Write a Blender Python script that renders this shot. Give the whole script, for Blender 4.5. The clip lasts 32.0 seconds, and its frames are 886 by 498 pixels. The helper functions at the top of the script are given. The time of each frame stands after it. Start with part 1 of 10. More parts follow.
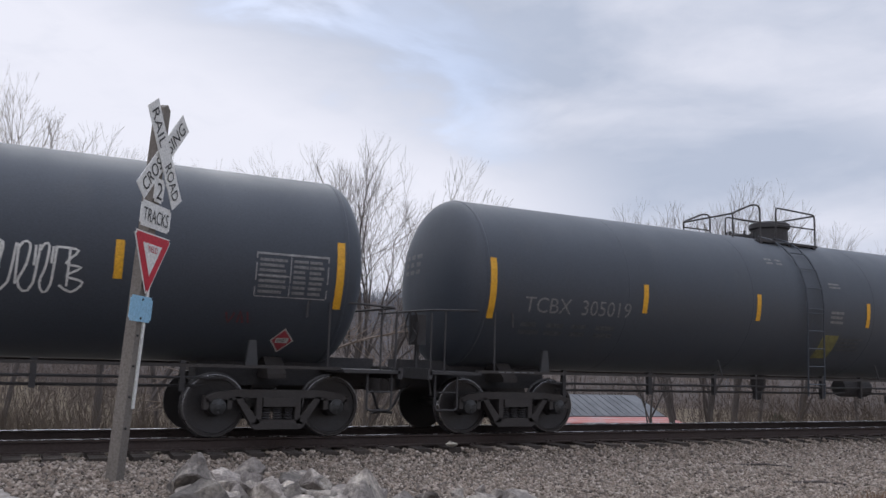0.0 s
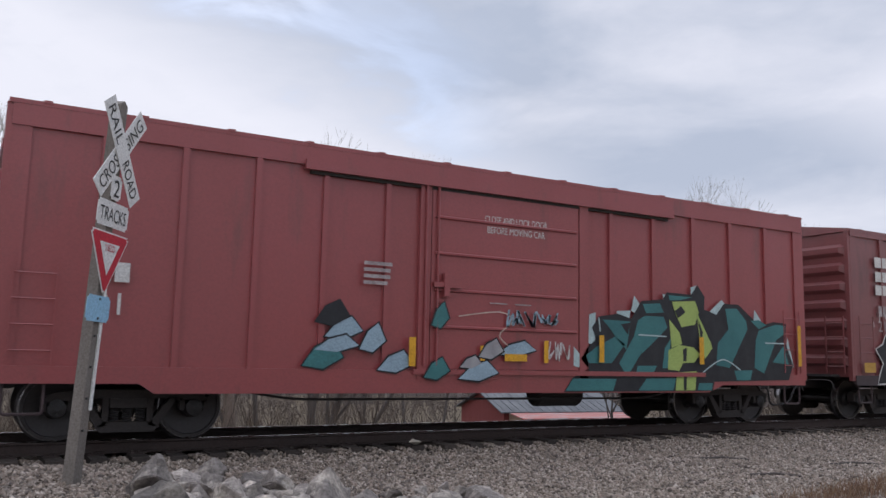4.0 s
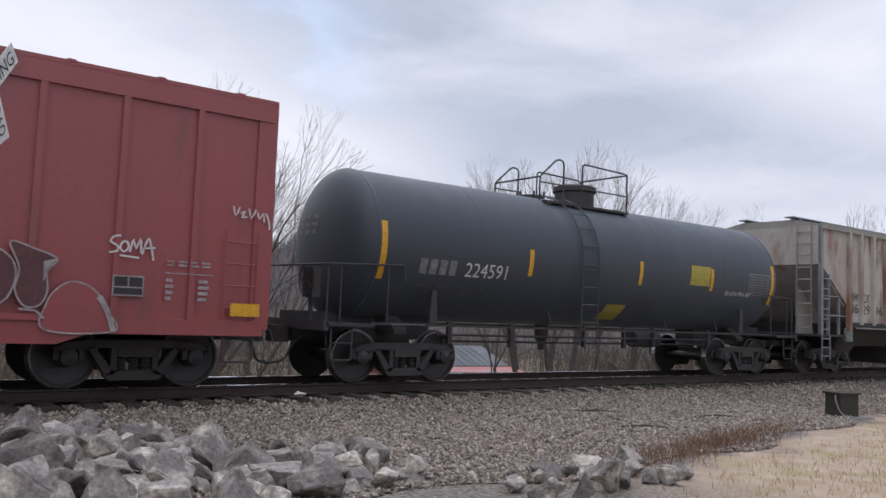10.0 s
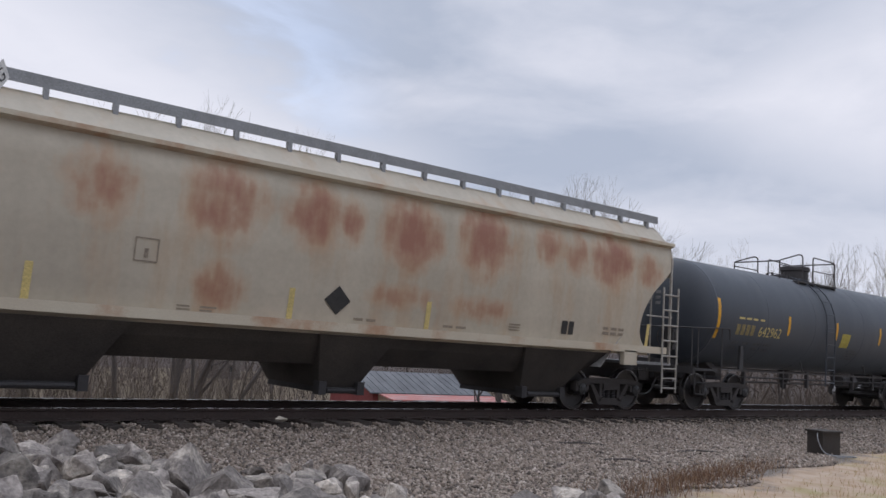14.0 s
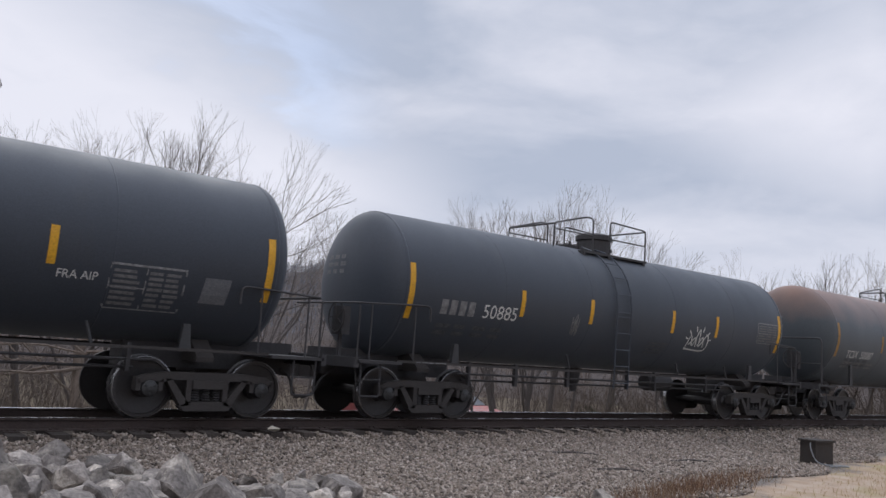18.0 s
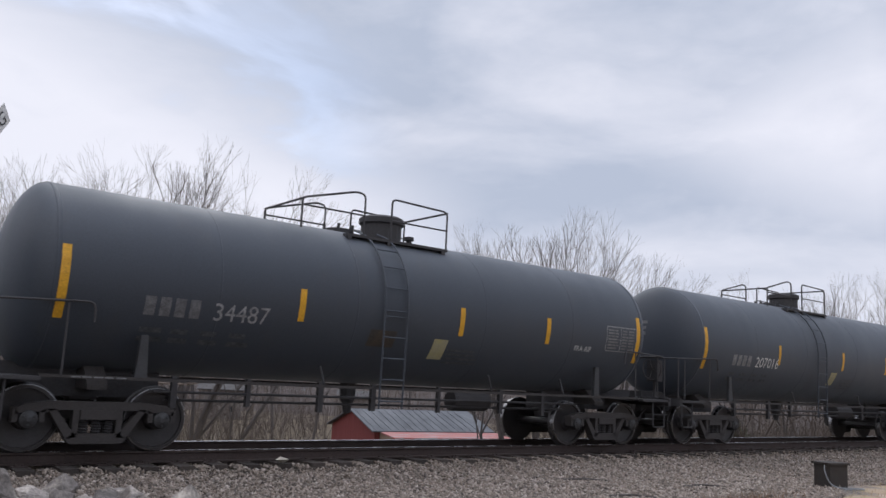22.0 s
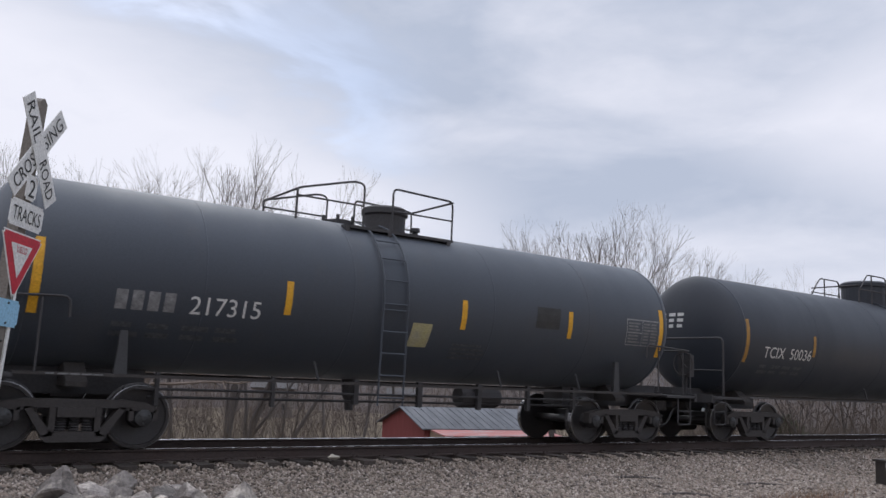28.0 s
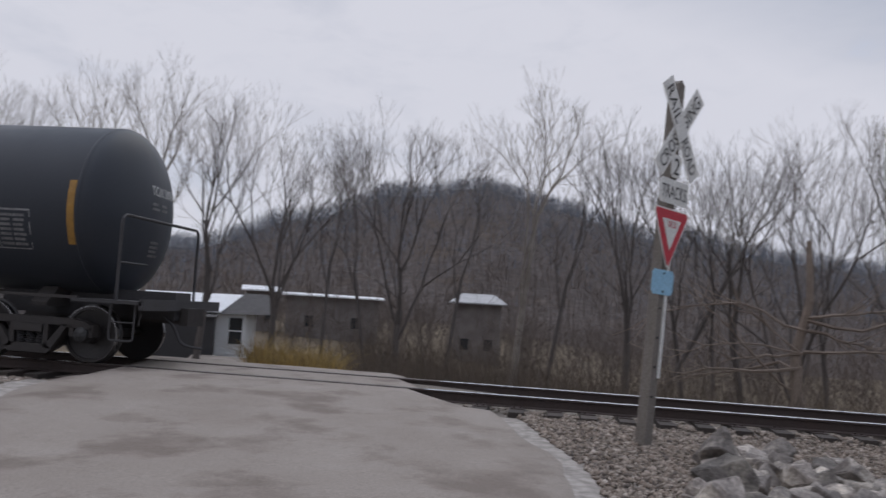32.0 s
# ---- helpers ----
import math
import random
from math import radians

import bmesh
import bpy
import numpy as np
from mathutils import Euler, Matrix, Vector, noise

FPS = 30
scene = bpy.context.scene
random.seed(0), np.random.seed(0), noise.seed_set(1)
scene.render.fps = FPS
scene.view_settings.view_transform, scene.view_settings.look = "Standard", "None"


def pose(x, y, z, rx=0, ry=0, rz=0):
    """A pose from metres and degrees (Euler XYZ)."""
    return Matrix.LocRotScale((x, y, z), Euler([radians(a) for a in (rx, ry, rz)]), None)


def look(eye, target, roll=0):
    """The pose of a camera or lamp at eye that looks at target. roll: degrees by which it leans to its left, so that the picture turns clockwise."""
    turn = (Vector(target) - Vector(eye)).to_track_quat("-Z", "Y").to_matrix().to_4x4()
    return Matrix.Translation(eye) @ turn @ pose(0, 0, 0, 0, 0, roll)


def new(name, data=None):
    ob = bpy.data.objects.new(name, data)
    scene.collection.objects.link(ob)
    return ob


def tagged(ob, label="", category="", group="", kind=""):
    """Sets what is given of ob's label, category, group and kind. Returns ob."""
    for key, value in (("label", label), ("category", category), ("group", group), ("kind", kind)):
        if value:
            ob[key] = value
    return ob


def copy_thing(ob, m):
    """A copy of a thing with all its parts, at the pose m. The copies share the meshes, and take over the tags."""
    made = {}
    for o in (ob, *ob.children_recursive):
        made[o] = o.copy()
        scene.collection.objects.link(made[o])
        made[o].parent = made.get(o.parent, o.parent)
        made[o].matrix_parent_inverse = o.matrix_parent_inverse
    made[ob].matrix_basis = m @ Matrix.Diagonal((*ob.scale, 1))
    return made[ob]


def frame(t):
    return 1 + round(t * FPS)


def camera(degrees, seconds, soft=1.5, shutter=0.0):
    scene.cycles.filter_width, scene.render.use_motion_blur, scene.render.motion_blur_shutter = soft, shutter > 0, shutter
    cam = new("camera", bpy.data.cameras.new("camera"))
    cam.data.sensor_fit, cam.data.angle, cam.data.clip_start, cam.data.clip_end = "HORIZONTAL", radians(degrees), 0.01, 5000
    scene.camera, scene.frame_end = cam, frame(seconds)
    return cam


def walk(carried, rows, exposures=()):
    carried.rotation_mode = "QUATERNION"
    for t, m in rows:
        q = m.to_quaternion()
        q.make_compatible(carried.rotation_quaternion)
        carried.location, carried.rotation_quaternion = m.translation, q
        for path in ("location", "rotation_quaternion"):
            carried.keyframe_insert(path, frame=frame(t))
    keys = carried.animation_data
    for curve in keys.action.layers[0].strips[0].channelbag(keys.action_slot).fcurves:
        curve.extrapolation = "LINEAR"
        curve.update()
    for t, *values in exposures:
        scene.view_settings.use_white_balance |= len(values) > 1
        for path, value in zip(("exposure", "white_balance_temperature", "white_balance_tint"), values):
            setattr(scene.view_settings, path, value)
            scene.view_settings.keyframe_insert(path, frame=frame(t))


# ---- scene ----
# ---- camera and its walk ----
EYE = (0.0, -13.2, 1.23)
cam = camera(56.45, 32.0, soft=1.5, shutter=0.05)
PATH = [
    (0, pose(*EYE, 97.58, -1.71, -27.10)),
    (0.5, pose(*EYE, 97.84, -1.36, -27.15)),
    (1, pose(*EYE, 97.80, -1.44, -27.18)),
    (1.5, pose(*EYE, 97.64, -1.52, -27.21)),
    (2, pose(*EYE, 97.58, -1.57, -27.12)),
    (2.5, pose(*EYE, 97.53, -1.34, -27.22)),
    (4.5, pose(*EYE, 97.64, -1.25, -30.46)),
    (5, pose(*EYE, 97.89, -1.24, -30.93)),
    (5.5, pose(*EYE, 98.08, -1.20, -31.22)),
    (6, pose(*EYE, 98.42, -1.33, -31.40)),
    (6.5, pose(*EYE, 98.62, -1.70, -32.11)),
    (7, pose(*EYE, 99.06, -2.33, -33.43)),
    (7.5, pose(*EYE, 99.40, -2.62, -35.12)),
    (8, pose(*EYE, 99.27, -2.30, -36.05)),
    (8.5, pose(*EYE, 99.01, -2.22, -36.33)),
    (9, pose(*EYE, 95.46, -1.76, -33.85)),
    (9.5, pose(*EYE, 93.88, -1.45, -37.41)),
    (10, pose(*EYE, 94.56, -2.21, -37.37)),
    (10.5, pose(*EYE, 95.49, -2.97, -37.08)),
    (11, pose(*EYE, 95.87, -3.10, -36.86)),
    (11.5, pose(*EYE, 96.15, -3.43, -37.15)),
    (12, pose(*EYE, 96.43, -3.70, -37.70)),
    (12.5, pose(*EYE, 96.45, -3.59, -37.91)),
    (13, pose(*EYE, 96.24, -3.65, -37.80)),
    (13.5, pose(*EYE, 96.14, -3.97, -37.87)),
    (14, pose(*EYE, 96.54, -3.66, -38.43)),
    (14.5, pose(*EYE, 96.80, -3.66, -39.30)),
    (15, pose(*EYE, 96.85, -3.77, -39.77)),
    (15.5, pose(*EYE, 96.80, -3.55, -39.85)),
    (17.5, pose(*EYE, 97.13, -3.63, -38.99)),
    (18, pose(*EYE, 97.20, -3.68, -38.89)),
    (18.5, pose(*EYE, 97.30, -3.31, -38.53)),
    (19, pose(*EYE, 97.39, -3.09, -38.04)),
    (19.5, pose(*EYE, 97.59, -3.11, -37.71)),
    (20, pose(*EYE, 97.91, -3.26, -37.72)),
    (20.5, pose(*EYE, 98.38, -3.19, -37.84)),
    (21, pose(*EYE, 98.79, -2.98, -37.96)),
    (21.5, pose(*EYE, 99.00, -2.78, -38.11)),
    (22, pose(*EYE, 99.03, -2.77, -38.33)),
    (22.5, pose(*EYE, 99.00, -2.67, -38.27)),
    (23, pose(*EYE, 98.94, -2.59, -38.09)),
    (23.5, pose(*EYE, 99.07, -2.61, -38.06)),
    (24, pose(*EYE, 99.31, -2.51, -37.64)),
    (24.5, pose(*EYE, 99.41, -2.26, -36.46)),
    (25, pose(*EYE, 99.28, -1.92, -35.25)),
    (25.5, pose(*EYE, 99.13, -1.84, -34.39)),
    (26, pose(*EYE, 99.30, -2.44, -34.03)),
    (26.5, pose(*EYE, 99.12, -2.64, -34.21)),
    (28.5, pose(*EYE, 98.61, -2.37, -35.16)),
    (29, pose(*EYE, 98.43, -2.30, -35.41)),
    (29.5, pose(*EYE, 98.15, -2.30, -36.03)),
    (30, pose(*EYE, 98.11, -2.19, -36.51)),
    (30.5, pose(*EYE, 98.08, -1.82, -36.69)),
    (31, pose(*EYE, 97.63, -2.19, -36.92)),
    (31.2, pose(*EYE, 97.34, -2.61, -36.16)),
    (31.5, pose(*EYE, 96.96, -2.86, -31.08)),
    (31.6, pose(*EYE, 96.64, -3.07, -26.66)),
    (31.7, pose(*EYE, 96.27, -3.30, -20.08)),
    (31.8, pose(*EYE, 95.67, -3.88, -11.69)),
    (31.9, pose(*EYE, 94.87, -4.07, -2.01)),
    (32, pose(*EYE, 94.08, -3.61, 7.83)),
]
walk(cam, PATH, [(0.0, 0.08), (2.0, 0.12), (5.0, 0.08), (8.0, 0.05), (8.6, 0.05), (9.0, -0.08), (9.5, 0.08), (10.0, 0.15), (12.0, 0.05), (14.0, 0.0), (20.0, 0.05), (22.0, 0.1), (30.0, 0.1), (31.3, 0.0), (32.0, -0.3)])

# ---- world and sun ----
SUN_EL, SUN_AZ = radians(48), radians(15)
world = bpy.data.worlds.new("overcast_sky")
scene.world = world
world.use_nodes = True


def build_sky():
    nt = world.node_tree
    nt.nodes.clear()
    n, link = nt.nodes.new, nt.links.new
    out, bg = n("ShaderNodeOutputWorld"), n("ShaderNodeBackground")
    bg.inputs["Strength"].default_value = 0.11
    link(bg.outputs[0], out.inputs[0])
    sky = n("ShaderNodeTexSky")
    sky.sky_type, sky.sun_disc = "NISHITA", False
    sky.sun_elevation, sky.sun_rotation = SUN_EL, SUN_AZ
    sky.air_density, sky.dust_density = 1.0, 2.0
    tc = n("ShaderNodeTexCoord")
    sep = n("ShaderNodeSeparateXYZ")
    link(tc.outputs["Generated"], sep.inputs[0])

    def m(op, a, b=0.0, c=0.0, clamp=False):
        x = n("ShaderNodeMath"); x.operation = op; x.use_clamp = clamp
        for k, v in enumerate((a, b, c)):
            if isinstance(v, (int, float)):
                x.inputs[k].default_value = v
            else:
                link(v, x.inputs[k])
        return x.outputs[0]

    def step(v, lo, hi):
        r = n("ShaderNodeMapRange"); r.interpolation_type = "SMOOTHSTEP"
        r.inputs[1].default_value, r.inputs[2].default_value = lo, hi
        if lo > hi:
            r.inputs[1].default_value, r.inputs[2].default_value = hi, lo
            r.inputs[3].default_value, r.inputs[4].default_value = 1.0, 0.0
        link(v, r.inputs[0])
        return r.outputs[0]

    az = m("MULTIPLY", m("ARCTAN2", sep.outputs[0], sep.outputs[1]), 57.2958)
    el = m("MULTIPLY", m("ARCSINE", sep.outputs[2]), 57.2958)
    # cloud noise on the dome, drawn out along the horizon
    vec = n("ShaderNodeCombineXYZ")
    link(m("MULTIPLY", az, 0.045), vec.inputs[0]); link(m("MULTIPLY", el, 0.11), vec.inputs[1])

    def puff(scale, detail, rough, dx, warp=0.4):
        mp = n("ShaderNodeMapping"); mp.inputs["Location"].default_value = (dx, dx * 0.7, 0)
        link(vec.outputs[0], mp.inputs[0])
        t = n("ShaderNodeTexNoise")
        t.inputs["Scale"].default_value, t.inputs["Detail"].default_value = scale, detail
        t.inputs["Roughness"].default_value, t.inputs["Distortion"].default_value = rough, warp
        link(mp.outputs[0], t.inputs["Vector"])
        return t.outputs["Fac"]

    big, mid, small = puff(0.55, 5, 0.5, 3.1), puff(1.5, 6, 0.55, 7.7), puff(4.0, 5, 0.6, 1.4)
    wob = m("ADD", m("MULTIPLY", m("SUBTRACT", mid, 0.5), 16.0), m("MULTIPLY", m("SUBTRACT", small, 0.5), 5.0))
    # a bright bank lies below a slanting edge, torn blue just above it, grey veil beyond
    d = m("ADD", m("ADD", m("SUBTRACT", el, 22.4), m("MULTIPLY", m("SUBTRACT", az, 11.7), 0.345)), wob)
    bank = m("MULTIPLY", step(d, 4.5, -6.5), step(az, 48, 28))
    low = m("MULTIPLY", step(el, 15, 5), 0.75)
    glow = m("MULTIPLY", step(m("ADD", m("ABSOLUTE", m("SUBTRACT", az, 66)), m("ADD", m("MULTIPLY", m("ABSOLUTE", m("SUBTRACT", el, 17)), 2.2), wob)), 24, 4), 0.8)
    veil = m("MULTIPLY", step(big, 0.42, 0.66), 0.6)
    streak = m("MULTIPLY", m("SUBTRACT", mid, 0.5), 1.35)
    fac = m("ADD", m("MAXIMUM", m("MAXIMUM", bank, low), m("MAXIMUM", glow, veil)), streak, clamp=True)
    fac = m("ADD", fac, m("MULTIPLY", m("SUBTRACT", small, 0.5), 0.4), clamp=True)
    mixc = n("ShaderNodeMix"); mixc.data_type = "RGBA"
    mixc.inputs["A"].default_value = (4.12, 4.62, 5.78, 1)
    mixc.inputs["B"].default_value = (7.3, 7.4, 8.3, 1)
    link(fac, mixc.inputs["Factor"])
    hole = m("MULTIPLY", m("MULTIPLY", step(d, -1.5, 3.0), step(d, 9.0, 3.0)), m("MULTIPLY", step(az, 2, 12), step(az, 36, 26)))
    hole = m("ADD", m("MULTIPLY", hole, m("ADD", 0.2, m("MULTIPLY", step(mid, 0.38, 0.6), 0.35))), m("MULTIPLY", step(big, 0.36, 0.27), 0.3), clamp=True)
    mixs = n("ShaderNodeMix"); mixs.data_type = "RGBA"
    blue = n("ShaderNodeMix"); blue.data_type = "RGBA"; blue.blend_type = "MULTIPLY"
    blue.inputs["Factor"].default_value = 1.0
    blue.inputs["B"].default_value = (0.8, 0.9, 1.05, 1)
    link(sky.outputs[0], blue.inputs["A"])
    link(hole, mixs.inputs["Factor"])
    link(mixc.outputs["Result"], mixs.inputs["A"])
    link(blue.outputs["Result"], mixs.inputs["B"])
    # an overcast dome is brighter overhead than near the horizon
    dome = n("ShaderNodeMix"); dome.data_type = "RGBA"; dome.blend_type = "MULTIPLY"
    dome.inputs["Factor"].default_value = 1.0
    lift = m("ADD", 1.0, m("MULTIPLY", step(el, 28, 78), 1.6))
    grey = n("ShaderNodeCombineColor")
    for i in range(3):
        link(lift, grey.inputs[i])
    link(mixs.outputs["Result"], dome.inputs["A"]); link(grey.outputs[0], dome.inputs["B"])
    link(dome.outputs["Result"], bg.inputs["Color"])


build_sky()
sun = new("sun", bpy.data.lights.new("sun", "SUN"))
sun.data.energy, sun.data.angle, sun.data.color = 0.6, radians(40), (1.0, 0.96, 0.9)
sun_way = Vector((math.sin(SUN_AZ) * math.cos(SUN_EL), math.cos(SUN_AZ) * math.cos(SUN_EL), math.sin(SUN_EL)))
sun.matrix_world = look(sun_way * 200, (0, 0, 0))

# ---- materials ----


def mat(name, col, rough=0.6, metal=0.0, col2=None, scale=2.0, amount=0.5, stretch=(1, 1, 1), fine=45.0, fine_amount=0.25,
        bump=0.15, col3=None, scale3=1.0, lo3=0.55, hi3=0.7, stretch3=(1, 1, 1), vary=0.0, spec=0.5, dust=0.0):
    """Base colour with broad mottling towards col2, fine grain, patches of col3, and relief."""
    m = bpy.data.materials.new(name)
    m.use_nodes = True
    nt = m.node_tree
    n, link = nt.nodes.new, nt.links.new
    b = nt.nodes["Principled BSDF"]
    b.inputs["Metallic"].default_value = metal
    b.inputs["Specular IOR Level"].default_value = spec
    # dust sheen, tinted blue to imitate a veil of glare as well
    b.inputs["Sheen Weight"].default_value, b.inputs["Sheen Roughness"].default_value = dust, 0.6
    b.inputs["Sheen Tint"].default_value = (0.86, 0.93, 1.0, 1)
    tc = n("ShaderNodeTexCoord")
    info = n("ShaderNodeObjectInfo")

    def tex(s, detail, stretch_by):
        mp = n("ShaderNodeMapping")
        mp.inputs["Scale"].default_value = stretch_by
        link(tc.outputs["Object"], mp.inputs[0])
        off = n("ShaderNodeVectorMath"); off.operation = "ADD"
        sc = n("ShaderNodeMath"); sc.operation = "MULTIPLY"; sc.inputs[1].default_value = 37.0 if vary else 0.0
        link(info.outputs["Random"], sc.inputs[0])
        link(mp.outputs[0], off.inputs[0]); link(sc.outputs[0], off.inputs[1])
        t = n("ShaderNodeTexNoise")
        t.inputs["Scale"].default_value, t.inputs["Detail"].default_value = s, detail
        t.inputs["Roughness"].default_value = 0.6
        link(off.outputs[0], t.inputs["Vector"])
        return t.outputs["Fac"]

    def ramp(sock, lo, hi, a=0.0, bb=1.0):
        r = n("ShaderNodeMapRange")
        r.inputs[1].default_value, r.inputs[2].default_value = lo, hi
        r.inputs[3].default_value, r.inputs[4].default_value = a, bb
        link(sock, r.inputs[0])
        return r.outputs[0]

    def mix(fac, a, bcol, blend="MIX"):
        x = n("ShaderNodeMix"); x.data_type = "RGBA"; x.blend_type = blend
        for sock, v in ((x.inputs["A"], a), (x.inputs["B"], bcol)):
            if isinstance(v, tuple):
                sock.default_value = (*v, 1)
            else:
                link(v, sock)
        if isinstance(fac, float):
            x.inputs["Factor"].default_value = fac
        else:
            link(fac, x.inputs["Factor"])
        return x.outputs["Result"]

    col2 = col2 or tuple(c * 0.6 for c in col)
    broad = tex(scale, 5, stretch)
    grain = tex(fine, 3, (1, 1, 1))
    c = mix(ramp(broad, 0.5 - 0.22, 0.5 + 0.22, 0.0, amount), col, col2)
    if col3:
        c = mix(ramp(tex(scale3, 6, stretch3), lo3, hi3), c, col3)
    g = ramp(grain, 0.3, 0.7, 1 - fine_amount, 1 + fine_amount)
    gc = n("ShaderNodeCombineColor")
    for i in range(3):
        link(g, gc.inputs[i])
    c = mix(1.0, c, gc.outputs[0], "MULTIPLY")
    if vary:
        v = ramp(info.outputs["Random"], 0, 1, 1 - vary, 1 + vary)
        vc = n("ShaderNodeCombineColor")
        for i in range(3):
            link(v, vc.inputs[i])
        c = mix(1.0, c, vc.outputs[0], "MULTIPLY")
    link(c, b.inputs["Base Color"])
    link(ramp(broad, 0.3, 0.7, max(0.05, rough - 0.1), min(1.0, rough + 0.1)), b.inputs["Roughness"])
    if bump:
        bp = n("ShaderNodeBump")
        bp.inputs["Strength"].default_value, bp.inputs["Distance"].default_value = bump, 0.02
        link(grain, bp.inputs["Height"])
        link(bp.outputs[0], b.inputs["Normal"])
    return m


def island_mat(name, cols, rough=0.9, fine=60.0, bump=0.3):
    """Loose pieces in one mesh: a colour each, picked by the piece."""
    m = bpy.data.materials.new(name)
    m.use_nodes = True
    nt = m.node_tree
    n, link = nt.nodes.new, nt.links.new
    b = nt.nodes["Principled BSDF"]
    b.inputs["Roughness"].default_value = rough
    b.inputs["Specular IOR Level"].default_value = 0.25
    geo = n("ShaderNodeNewGeometry")
    ramp = n("ShaderNodeValToRGB")
    el = ramp.color_ramp.elements
    el[0].color, el[1].color = (*cols[0], 1), (*cols[-1], 1)
    for i, c in enumerate(cols[1:-1]):
        e = el.new((i + 1) / (len(cols) - 1))
        e.color = (*c, 1)
    link(geo.outputs["Random Per Island"], ramp.inputs[0])
    tc, t = n("ShaderNodeTexCoord"), n("ShaderNodeTexNoise")
    t.inputs["Scale"].default_value = fine
    link(tc.outputs["Object"], t.inputs["Vector"])
    mr = n("ShaderNodeMapRange"); mr.inputs[3].default_value, mr.inputs[4].default_value = 0.7, 1.3
    link(t.outputs["Fac"], mr.inputs[0])
    cc = n("ShaderNodeCombineColor")
    for i in range(3):
        link(mr.outputs[0], cc.inputs[i])
    x = n("ShaderNodeMix"); x.data_type = "RGBA"; x.blend_type = "MULTIPLY"; x.inputs["Factor"].default_value = 1
    link(ramp.outputs[0], x.inputs["A"]); link(cc.outputs[0], x.inputs["B"])
    link(x.outputs["Result"], b.inputs["Base Color"])
    return m


